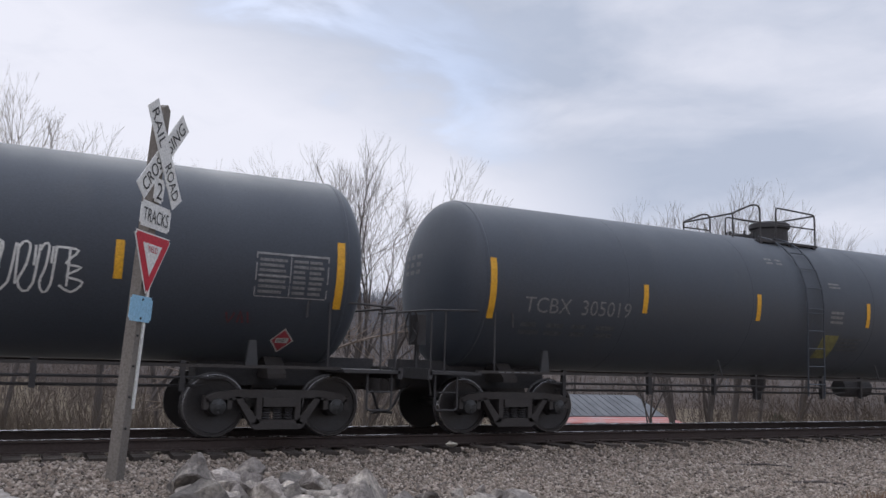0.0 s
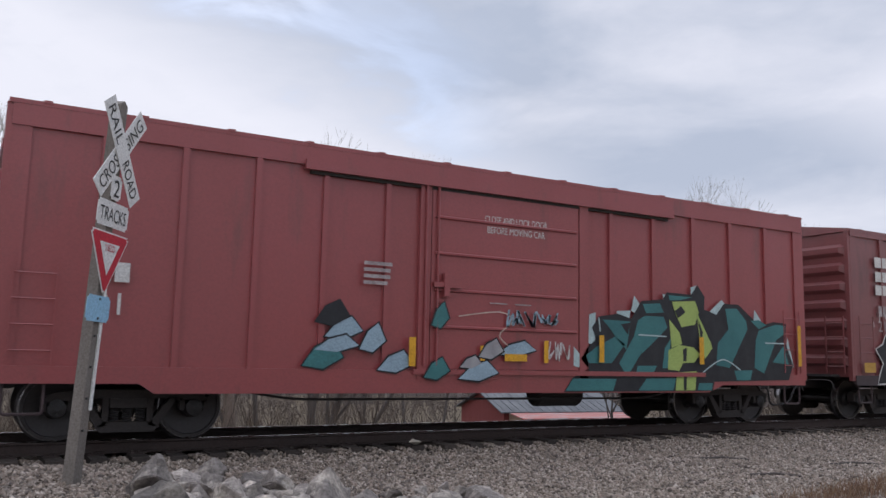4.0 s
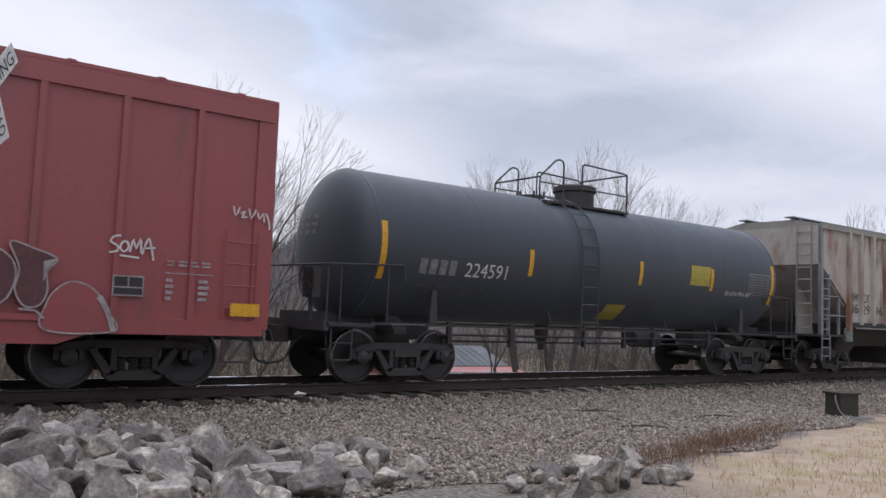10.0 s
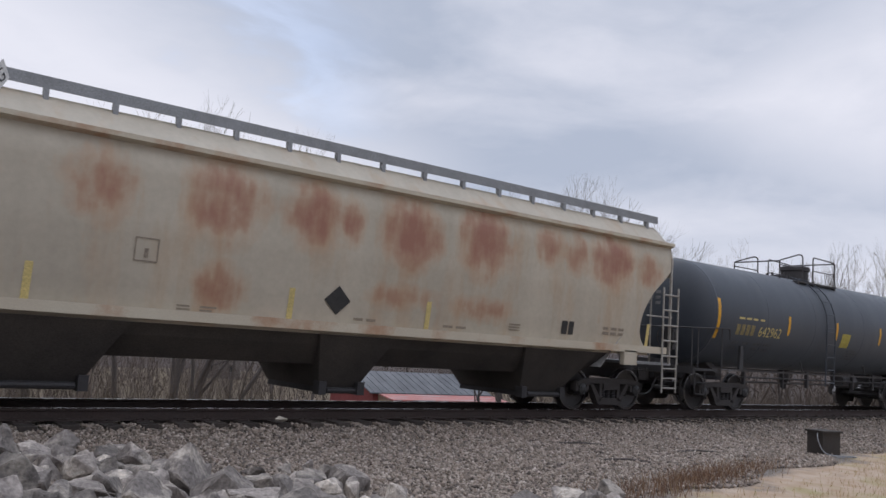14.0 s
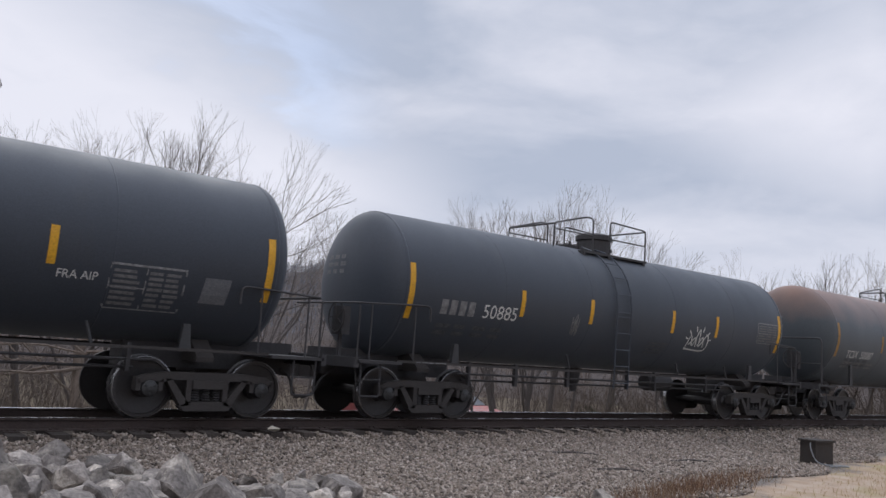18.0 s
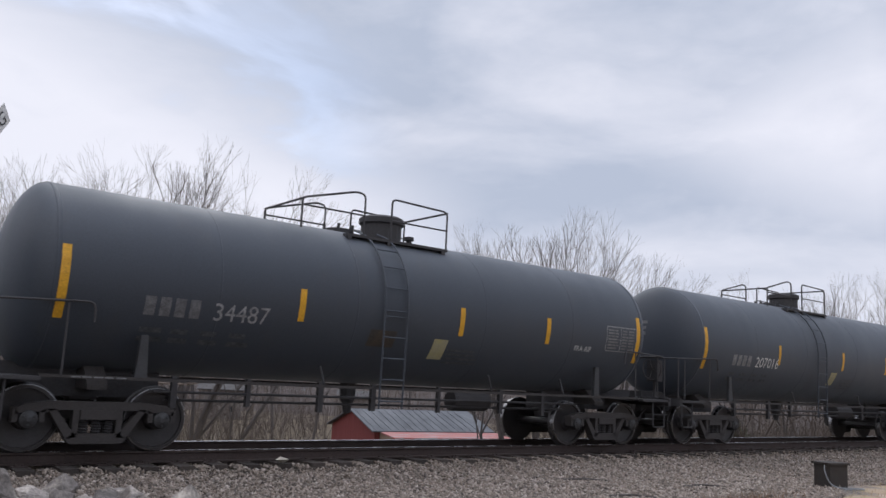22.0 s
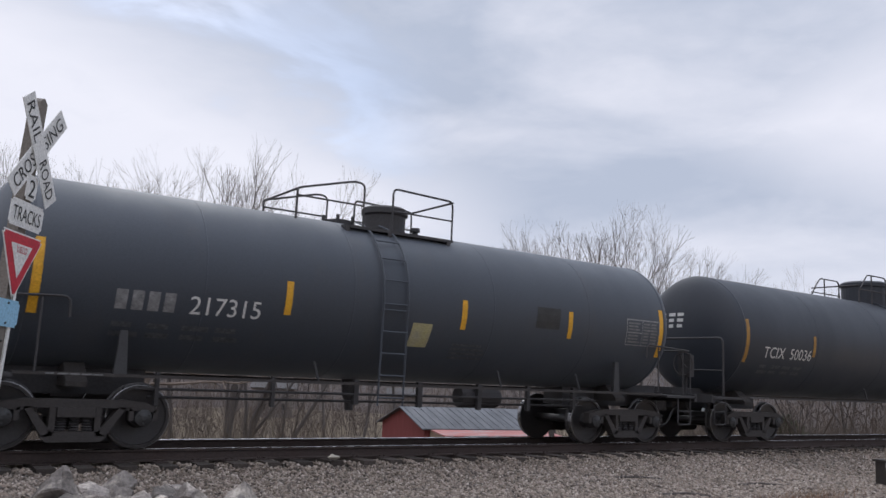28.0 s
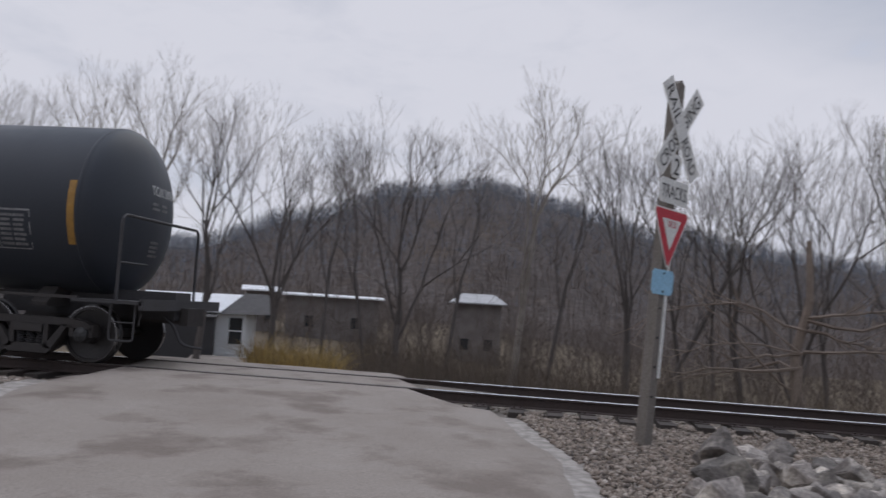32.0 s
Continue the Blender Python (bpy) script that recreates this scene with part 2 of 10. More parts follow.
M = {
    "black": mat("black_tank_paint", (0.031, 0.038, 0.05), 0.54, spec=0.45, dust=0.14, col2=(0.039, 0.046, 0.059), scale=0.9, stretch=(1, 1, 0.35), bump=0.04, fine_amount=0.15,
                 col3=(0.042, 0.043, 0.048), scale3=1.6, lo3=0.56, hi3=0.85, stretch3=(1, 1, 0.3)),
    "black_clean": mat("clean_black_tank_paint", (0.018, 0.022, 0.031), 0.52, spec=0.4, dust=0.07, col2=(0.026, 0.03, 0.038), scale=0.9, stretch=(1, 1, 0.35), bump=0.03, fine_amount=0.12),
    "black_worn": mat("greyed_black_tank_paint", (0.03, 0.037, 0.05), 0.55, spec=0.47, dust=0.13, col2=(0.038, 0.045, 0.058), scale=0.9, stretch=(1, 1, 0.35), bump=0.05, fine_amount=0.2,
                      col3=(0.04, 0.043, 0.05), scale3=1.6, lo3=0.56, hi3=0.85, stretch3=(1, 1, 0.3)),
    "underframe": mat("dusty_black_steel", (0.036, 0.035, 0.038), 0.7, col2=(0.056, 0.051, 0.05), scale=3, bump=0.2),
    "truck": mat("grimy_cast_steel", (0.036, 0.032, 0.031), 0.8, col2=(0.058, 0.05, 0.046), scale=4, bump=0.25),
    "wheel": mat("dark_rolled_steel", (0.034, 0.032, 0.033), 0.42, 0.2, col2=(0.044, 0.038, 0.036), scale=5),
    "rim": mat("bright_worn_steel", (0.3, 0.3, 0.31), 0.3, 1.0, col2=(0.2, 0.19, 0.18), scale=6, bump=0.05),
    "cap": mat("bearing_cap_grey", (0.055, 0.055, 0.056), 0.5, 0.4, scale=6),
    "galv": mat("galvanised_steel", (0.28, 0.29, 0.3), 0.5, 0.5, scale=5, amount=0.4),
    "white": mat("white_stencil_paint", (0.62, 0.62, 0.6), 0.6, col2=(0.4, 0.4, 0.39), scale=9, bump=0.0),
    "white_faint": mat("worn_white_stencil", (0.2, 0.2, 0.2), 0.6, col2=(0.08, 0.08, 0.085), scale=14, bump=0.0, amount=0.9),
    "print_faint": mat("dim_small_print", (0.085, 0.09, 0.095), 0.6, col2=(0.03, 0.034, 0.04), scale=14, bump=0.0, amount=0.9),
    "white_mid": mat("rubbed_white_stencil", (0.33, 0.33, 0.33), 0.6, col2=(0.12, 0.12, 0.125), scale=13, bump=0.0, amount=0.95),
    "name_white_mid": mat("rubbed_name_paint", (0.17, 0.17, 0.175), 0.6, col2=(0.07, 0.07, 0.075), scale=13, bump=0.0, amount=0.95),
    "name_white": mat("worn_white_name_paint", (0.25, 0.25, 0.25), 0.6, col2=(0.11, 0.11, 0.115), scale=11, bump=0.0, amount=0.9),
    "name_white_faint": mat("rubbed_white_name_paint", (0.11, 0.112, 0.118), 0.6, col2=(0.06, 0.062, 0.066), scale=14, bump=0.0, amount=0.9),
    "name_yellow_text": mat("worn_yellow_name_paint", (0.3, 0.24, 0.1), 0.6, col2=(0.14, 0.115, 0.06), scale=11, bump=0.0, amount=0.9),
    "yellow_text": mat("cream_yellow_stencil", (0.62, 0.5, 0.2), 0.6, scale=9, bump=0.0),
    "stripe": mat("yellow_reflective_tape", (0.68, 0.36, 0.02), 0.4, col2=(0.5, 0.25, 0.02), scale=6, amount=0.6, bump=0.0),
    "placard_cream": mat("cream_panel_paint", (0.36, 0.32, 0.14), 0.6, col2=(0.3, 0.285, 0.23), scale=5, amount=0.9),
    "stripe_box": mat("dusty_ochre_tape", (0.5, 0.3, 0.05), 0.5, col2=(0.36, 0.2, 0.05), scale=6, amount=0.8, bump=0.0),
    "placard_ghost": mat("scrubbed_ochre_panel_paint", (0.075, 0.055, 0.035), 0.65, col2=(0.035, 0.033, 0.034), scale=5, amount=0.9),
    "placard_olive": mat("dull_olive_panel_paint", (0.2, 0.185, 0.055), 0.6, col2=(0.115, 0.11, 0.06), scale=5, amount=0.9),
    "mottled_black": mat("mottled_black_steel", (0.032, 0.03, 0.029), 0.85, col2=(0.062, 0.055, 0.048), scale=0.8, amount=0.8, stretch=(1, 1, 0.6)),
    "placard_yellow": mat("yellow_panel_paint", (0.4, 0.34, 0.06), 0.6, col2=(0.27, 0.22, 0.05), scale=7),
    "box_red": mat("faded_red_oxide_paint", (0.285, 0.053, 0.056), 0.38, spec=0.8, dust=0.06, col2=(0.215, 0.044, 0.042), fine=30, fine_amount=0.1, scale=0.8, stretch=(1, 1, 0.3),
                   bump=0.02, col3=(0.115, 0.042, 0.036), scale3=2.4, lo3=0.58, hi3=0.85, stretch3=(1, 1, 0.18), vary=0.0),
    "box_maroon": mat("weathered_maroon_paint", (0.2, 0.046, 0.05), 0.38, spec=0.8, dust=0.08, col2=(0.14, 0.044, 0.047), fine=30, fine_amount=0.1, scale=0.8, stretch=(1, 1, 0.3),
                      bump=0.02, col3=(0.06, 0.022, 0.02), scale3=2.4, lo3=0.55, hi3=0.85, stretch3=(1, 1, 0.18)),
    "box_brown": mat("weathered_brown_red_paint", (0.215, 0.053, 0.052), 0.38, spec=0.8, dust=0.08, col2=(0.13, 0.046, 0.046), fine=30, fine_amount=0.1, scale=0.8, stretch=(1, 1, 0.3),
                     bump=0.02, col3=(0.055, 0.022, 0.018), scale3=2.4, lo3=0.55, hi3=0.85, stretch3=(1, 1, 0.18)),
    "sill_grime": mat("grime_blackened_maroon_paint", (0.06, 0.032, 0.034), 0.65, dust=0.1, col2=(0.03, 0.02, 0.021), scale=1.6, amount=0.9, bump=0.05),
    "hopper_grey": mat("rust_streaked_grey_paint", (0.42, 0.395, 0.365), 0.7, col2=(0.33, 0.285, 0.25), scale=2.2, amount=0.8, stretch=(1, 1, 0.3), bump=0.03, fine=14, fine_amount=0.1,
                       col3=(0.25, 0.165, 0.125), scale3=1.7, lo3=0.54, hi3=0.72, stretch3=(1, 1, 0.4)),
    "hopper_post": mat("pale_worn_grey_paint", (0.43, 0.41, 0.38), 0.7, col2=(0.31, 0.27, 0.235), scale=2.0, stretch=(1, 1, 0.3), bump=0.06,
                       col3=(0.2, 0.11, 0.075), scale3=1.1, lo3=0.45, hi3=0.62, stretch3=(1, 1, 0.35), vary=0.05),
    "saddle": mat("dull_grey_steel", (0.042, 0.043, 0.046), 0.6, col2=(0.026, 0.026, 0.028), scale=4),
    "dome_grey": mat("blue_grey_dome_paint", (0.075, 0.082, 0.09), 0.6, scale=3),
    "stripe_worn": mat("worn_ochre_tape", (0.36, 0.19, 0.03), 0.5, col2=(0.22, 0.12, 0.03), scale=9, amount=0.9, bump=0.0),
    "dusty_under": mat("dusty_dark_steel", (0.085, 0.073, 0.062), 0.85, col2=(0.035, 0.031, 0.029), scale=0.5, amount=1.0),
    "cream_plain": mat("clean_cream_paint", (0.52, 0.47, 0.37), 0.55, col3=(0.36, 0.19, 0.1), scale3=1.1, lo3=0.52, hi3=0.72, col2=(0.44, 0.37, 0.28), scale=1.5, bump=0.03, fine_amount=0.08),
    "hopper_cream": mat("cream_paint", (0.5, 0.45, 0.36), 0.5, col2=(0.36, 0.32, 0.255), scale=0.7, amount=0.8, stretch=(1.3, 1, 0.3), bump=0.02, fine=9, fine_amount=0.05,
                        col3=(0.4, 0.26, 0.15), scale3=0.9, lo3=0.52, hi3=0.85, stretch3=(1.6, 1, 0.3)),
    "hopper_blue": mat("pale_blue_grey_panel_paint", (0.4, 0.45, 0.46), 0.7, col2=(0.33, 0.35, 0.35), scale=2.0, amount=0.8, stretch=(1, 1, 0.3), bump=0.03, fine=14, fine_amount=0.1),
    "hopper_roof": mat("dusty_roof_paint", (0.3, 0.29, 0.27), 0.7, scale=2),
    "navy": mat("navy_spray_paint", (0.02, 0.035, 0.075), 0.6, scale=4, bump=0.0),
    "rust": mat("red_rust_stain", (0.28, 0.12, 0.06), 0.85, col2=(0.4, 0.26, 0.14), scale=6, amount=0.9),
    "dark_soot_and_shade": mat("dark_grime_and_shade", (0.03, 0.028, 0.027), 0.85, col2=(0.06, 0.055, 0.05), scale=3),
    "orange": mat("orange_red_logo_paint", (0.58, 0.07, 0.035), 0.6, col2=(0.45, 0.08, 0.05), scale=6),
    "rail": mat("rusty_rail_web", (0.042, 0.03, 0.027), 0.8, col2=(0.06, 0.04, 0.034), scale=3),
    "rail_top": mat("polished_rail_head", (0.55, 0.55, 0.56), 0.25, 1.0, scale=4, amount=0.2, bump=0.02),
    "rail_dull": mat("dust_covered_rail_head", (0.17, 0.15, 0.14), 0.6, 0.3, col2=(0.1, 0.085, 0.08), scale=3, amount=0.9),
    "tie": mat("creosoted_timber", (0.046, 0.037, 0.032), 0.9, col2=(0.075, 0.06, 0.05), scale=3, stretch=(1, 0.15, 1), vary=0.3, bump=0.4),
    "concrete_bit": mat("pale_limestone", (0.55, 0.5, 0.42), 0.9, scale=6),
    "post": mat("weathered_grey_timber", (0.19, 0.17, 0.15), 0.85, col2=(0.12, 0.105, 0.09), scale=3, stretch=(1, 1, 0.08), bump=0.3),
    "sign_white": mat("white_sign_sheeting", (0.7, 0.7, 0.68), 0.5, col2=(0.6, 0.6, 0.58), scale=6, bump=0.0),
    "sign_black": mat("black_sign_lettering", (0.03, 0.03, 0.03), 0.6, scale=5, bump=0.0),
    "sign_red": mat("red_sign_sheeting", (0.5, 0.025, 0.045), 0.5, col2=(0.42, 0.03, 0.045), scale=5, bump=0.0),
    "sign_blue": mat("faded_blue_sign", (0.25, 0.48, 0.66), 0.5, col2=(0.34, 0.55, 0.7), scale=7, bump=0.0),
    "rock": mat("grey_limestone_rock", (0.255, 0.226, 0.203), 0.9, col2=(0.12, 0.105, 0.097), scale=5, amount=0.9, fine=25, fine_amount=0.35, bump=0.7,
                col3=(0.41, 0.365, 0.315), scale3=3.5, lo3=0.5, hi3=0.62, vary=0.55),
    "asphalt": mat("dusty_worn_asphalt", (0.29, 0.253, 0.222), 0.95, col2=(0.235, 0.2, 0.172), scale=0.7, amount=1.0, fine=60, bump=0.5,
                   col3=(0.175, 0.142, 0.12), scale3=0.9, lo3=0.51, hi3=0.63),
    "barn_red": mat("red_barn_boards", (0.2, 0.04, 0.038), 0.8, col2=(0.14, 0.036, 0.034), scale=2, stretch=(3, 3, 0.2)),
    "barn_pale": mat("bare_weathered_boards", (0.3, 0.22, 0.16), 0.85, col2=(0.2, 0.13, 0.1), scale=2, stretch=(3, 3, 0.2)),
    "roof_metal": mat("grey_metal_roofing", (0.13, 0.137, 0.15), 0.6, 0.2, col2=(0.075, 0.08, 0.09), amount=0.9, scale=1.2, stretch=(1, 0.3, 1)),
    "roof_red": mat("faded_red_metal_roofing", (0.42, 0.17, 0.15), 0.6, 0.1, col2=(0.35, 0.1, 0.09), scale=1.5, stretch=(0.3, 3, 1), amount=0.9,
                    col3=(0.32, 0.3, 0.3), scale3=1.2, lo3=0.55, hi3=0.6, stretch3=(0.3, 3, 1)),
    "house_white": mat("white_clapboard", (0.82, 0.82, 0.81), 0.7, scale=2, amount=0.15),
    "house_roof": mat("dark_shingle", (0.085, 0.08, 0.08), 0.9, scale=4),
    "roof_white": mat("white_metal_roof", (0.75, 0.76, 0.78), 0.5, scale=2, amount=0.15),
    "glass_dark": mat("dark_window_glass", (0.03, 0.035, 0.04), 0.1, scale=2, bump=0.0),
    "iron": mat("rusty_black_iron", (0.03, 0.026, 0.024), 0.8, col2=(0.06, 0.045, 0.035), scale=5),
    "bark": mat("grey_brown_bark", (0.095, 0.082, 0.076), 0.95, col2=(0.058, 0.05, 0.047), scale=2.5, stretch=(1, 1, 0.2), bump=0.5, fine=20),
    "twig": mat("fine_grey_twigs", (0.2, 0.18, 0.17), 0.95, col2=(0.145, 0.129, 0.122), scale=2.5, bump=0.0),
    "bark_dark": mat("dark_wet_bark", (0.075, 0.066, 0.062), 0.9, col2=(0.05, 0.044, 0.041), scale=2.5, stretch=(1, 1, 0.2), bump=0.5, fine=20),
    "bark_pale": mat("pale_sycamore_bark", (0.3, 0.275, 0.245), 0.9, col2=(0.16, 0.13, 0.11), scale=2.0, amount=0.9, bump=0.3),
    "silver": mat("silver_spray_paint", (0.4, 0.4, 0.41), 0.5, 0.1, col2=(0.22, 0.22, 0.235), scale=1.7, amount=1.0, stretch=(1.6, 1, 0.7), bump=0.02, fine_amount=0.1, col3=(0.27, 0.22, 0.22), scale3=4.0, lo3=0.58, hi3=0.75),
    "mauve": mat("mauve_grey_spray_paint", (0.265, 0.2, 0.225), 0.6, col2=(0.15, 0.108, 0.125), scale=2.2, amount=1.0, bump=0.02, col3=(0.36, 0.31, 0.32), scale3=2.6, lo3=0.56, hi3=0.7, stretch3=(1.6, 1, 0.5)),
    "cream_spray": mat("cream_spray_paint", (0.55, 0.46, 0.4), 0.6, col2=(0.36, 0.26, 0.21), scale=2.2, amount=0.9, stretch=(1.5, 1, 0.6), bump=0.02, col3=(0.25, 0.15, 0.11), scale3=3.2, lo3=0.62, hi3=0.75, stretch3=(1.4, 1, 0.5)),
    "yellow_spray": mat("straw_yellow_spray_paint", (0.58, 0.44, 0.22), 0.6, col2=(0.5, 0.4, 0.28), scale=3, amount=0.8, bump=0.02),
    "teal": mat("teal_spray_paint", (0.045, 0.19, 0.19), 0.55, col2=(0.03, 0.12, 0.13), scale=1.5, amount=0.8, bump=0.02),
    "lime": mat("lime_spray_paint", (0.36, 0.46, 0.13), 0.55, col2=(0.25, 0.36, 0.1), scale=2, bump=0.02),
    "green_spray": mat("green_spray_paint", (0.12, 0.27, 0.11), 0.6, col2=(0.07, 0.18, 0.07), scale=3, bump=0.02),
    "chalk": mat("chalky_white_spray_paint", (0.4, 0.37, 0.37), 0.7, col2=(0.2, 0.15, 0.15), scale=7, amount=0.9, bump=0.0),
    "chalk_thin": mat("thin_pale_spray_haze", (0.25, 0.17, 0.17), 0.65, col2=(0.16, 0.075, 0.075), scale=3.5, amount=1.0, bump=0.0),
    "ink": mat("black_spray_paint", (0.018, 0.02, 0.024), 0.6, scale=4, bump=0.0),
    "sky_spray": mat("pale_blue_spray_paint", (0.3, 0.42, 0.5), 0.6, scale=4, bump=0.0),
    "pink_red": mat("red_placard", (0.45, 0.07, 0.09), 0.6, scale=6, bump=0.0),
    "pale_top": mat("pale_grey_top_paint", (0.36, 0.37, 0.385), 0.75, col2=(0.28, 0.29, 0.3), scale=2, amount=0.9, spec=0.3),
}

# ---- mesh helpers ----


TINY = ("small_print", "data_panel", "head_print", "spring_nest", "spray_tag")    # too fine to pick apart


def part(name, bm, material, parent=None, label="", smooth=False, at=None):
    """Links a bmesh as one mesh object, under its thing or part."""
    me = bpy.data.meshes.new(name)
    bm.to_mesh(me)
    bm.free()
    return link_mesh(name, me, material, parent, label, smooth, at)


def link_mesh(name, me, material, parent=None, label="", smooth=False, at=None):
    if not me.materials:
        for m in material if isinstance(material, (list, tuple)) else [material]:
            me.materials.append(m)
    if smooth:
        me.polygons.foreach_set("use_smooth", [True] * len(me.polygons))
    ob = new(name, me)
    if parent:
        ob.parent = parent
    if at is not None:
        ob.matrix_basis = at
    if label:
        ob["label"] = label
    if name in TINY:
        tagged(ob, label, kind="stuff")
    return ob


def data_mesh(name, verts, faces):
    me = bpy.data.meshes.new(name)
    me.from_pydata([tuple(v) for v in verts], [], faces)
    me.update()
    return me


def box(bm, x0, x1, y0, y1, z0, z1):
    v = [bm.verts.new((x, y, z)) for x in (x0, x1) for y in (y0, y1) for z in (z0, z1)]
    for f in ((0, 1, 3, 2), (4, 6, 7, 5), (0, 4, 5, 1), (2, 3, 7, 6), (0, 2, 6, 4), (1, 5, 7, 3)):
        bm.faces.new([v[i] for i in f])
    return v


def prism(bm, pts, a, b, axis="y"):
    """A polygon drawn in the two other axes, thick from a to b."""
    put = {"y": lambda p, d: (p[0], d, p[1]), "x": lambda p, d: (d, p[0], p[1]), "z": lambda p, d: (p[0], p[1], d)}[axis]
    va, vb = [bm.verts.new(put(p, a)) for p in pts], [bm.verts.new(put(p, b)) for p in pts]
    fs = [bm.faces.new(va), bm.faces.new(vb[::-1])]
    for i in range(len(pts)):
        j = (i + 1) % len(pts)
        fs.append(bm.faces.new((va[j], va[i], vb[i], vb[j])))
    bmesh.ops.recalc_face_normals(bm, faces=fs)
    return fs


def tube(bm, pts, r, seg=6, r2=None):
    """A round bar through points, capped at the ends."""
    pts = [Vector(p) for p in pts]
    r2 = r if r2 is None else r2
    rings, up = [], None
    for i, p in enumerate(pts):
        d = (pts[min(i + 1, len(pts) - 1)] - pts[max(i - 1, 0)]).normalized()
        if up is None:
            up = d.orthogonal().normalized()
        up = (up - d * up.dot(d)).normalized()
        side = d.cross(up)
        rr = r + (r2 - r) * i / max(1, len(pts) - 1)
        rings.append([bm.verts.new(p + (up * math.cos(k * math.tau / seg) + side * math.sin(k * math.tau / seg)) * rr) for k in range(seg)])
    for a, b in zip(rings, rings[1:]):
        for k in range(seg):
            bm.faces.new((a[k], a[(k + 1) % seg], b[(k + 1) % seg], b[k]))
    bm.faces.new(rings[0][::-1])
    bm.faces.new(rings[-1])


def bend(pts, r=0.12, n=3):
    """Rounds the inner corners of a bar's path."""
    out = [Vector(pts[0])]
    for a, b, c in zip(pts, pts[1:], pts[2:]):
        a, b, c = Vector(a), Vector(b), Vector(c)
        p, q = b + (a - b).normalized() * min(r, (a - b).length / 2), b + (c - b).normalized() * min(r, (c - b).length / 2)
        out += [p.lerp(b, t).lerp(b.lerp(q, t), t) for t in [i / n for i in range(n + 1)]]
    return out + [Vector(pts[-1])]


def lathe(bm, prof, axis="x", seg=32, centre=(0, 0, 0), mats=None):
    """Turns a profile of (along, radius) round an axis."""
    c = Vector(centre)
    rings = []
    for a, r in prof:
        ring = []
        for k in range(seg):
            t = k * math.tau / seg
            u, v = math.cos(t) * r, math.sin(t) * r
            ring.append(bm.verts.new(c + Vector({"x": (a, u, v), "y": (u, a, v), "z": (u, v, a)}[axis])))
        rings.append(ring)
    fs = []
    for i, (a, b) in enumerate(zip(rings, rings[1:])):
        for k in range(seg):
            f = bm.faces.new((a[k], a[(k + 1) % seg], b[(k + 1) % seg], b[k]))
            if mats:
                f.material_index = mats[i]
            fs.append(f)
    fs += [bm.faces.new(rings[0]), bm.faces.new(rings[-1])]
    bmesh.ops.recalc_face_normals(bm, faces=fs)


GLYPHS = {}


def text_data(words, bold=0.0):
    """Letters of the built-in font as points and faces, one unit high, from x = 0."""
    key = (words, bold)
    if key not in GLYPHS:
        cu = bpy.data.curves.new("letters", "FONT")
        cu.body, cu.offset, cu.resolution_u, cu.size = words, bold, 3, 1.38
        ob = bpy.data.objects.new("letters", cu)
        me = bpy.data.meshes.new_from_object(ob)
        GLYPHS[key] = ([tuple(v.co[:2]) for v in me.vertices], [tuple(p.vertices) for p in me.polygons])
        bpy.data.objects.remove(ob)
        bpy.data.curves.remove(cu)
        bpy.data.meshes.remove(me)
    return GLYPHS[key]


def letters(words, x, z, height, onto, width=None, bold=0.0, slant=0.0):
    """A mesh of letters laid on a side: onto(x, z) gives the place of each point."""
    vs, fs = text_data(words, bold)
    wide = max(v[0] for v in vs)
    k = height if width is None else width / wide
    return data_mesh("lettering", [onto(x + v[0] * k + slant * v[1] * height, z + v[1] * height) for v in vs], fs)


def flat_side(y):
    return lambda x, z: (x, y, z)


def round_side(radius, zc, lift=0.006):
    rr = radius + lift
    return lambda x, z: (x, -math.sqrt(max(0.01, rr * rr - (z - zc) ** 2)), z)


def patch(pts, onto, nu=1, nv=4):
    """A four-cornered patch (x, z) laid on a side; corners in turn from the lower left."""
    a, b, c, d = [Vector(p) for p in pts]
    vs = [onto(*((a.lerp(b, i / nu)).lerp(d.lerp(c, i / nu), j / nv))) for j in range(nv + 1) for i in range(nu + 1)]
    fs = [(j * (nu + 1) + i, j * (nu + 1) + i + 1, (j + 1) * (nu + 1) + i + 1, (j + 1) * (nu + 1) + i) for j in range(nv) for i in range(nu)]
    return vs, fs


def patches(name, quads, onto, nu=1, nv=4):
    vs, fs = [], []
    for q in quads:
        v, f = patch(q, onto, nu, nv)
        fs += [tuple(i + len(vs) for i in g) for g in f]
        vs += v
    return data_mesh(name, vs, fs)


def rect(x0, x1, z0, z1):
    return ((x0, z0), (x1, z0), (x1, z1), (x0, z1))


def bars(x, z, w, h, rows, cols, rng, fill=0.8):
    """Lines of unreadable small print as plain bars."""
    out = []
    for r in range(rows):
        zz = z + h - (r + 0.5) * h / rows
        for c in range(cols):
            x0 = x + c * w / cols
            out.append(rect(x0, x0 + w / cols * rng.uniform(fill - 0.25, fill), zz - 0.28 * h / rows, zz + 0.28 * h / rows))
    return out


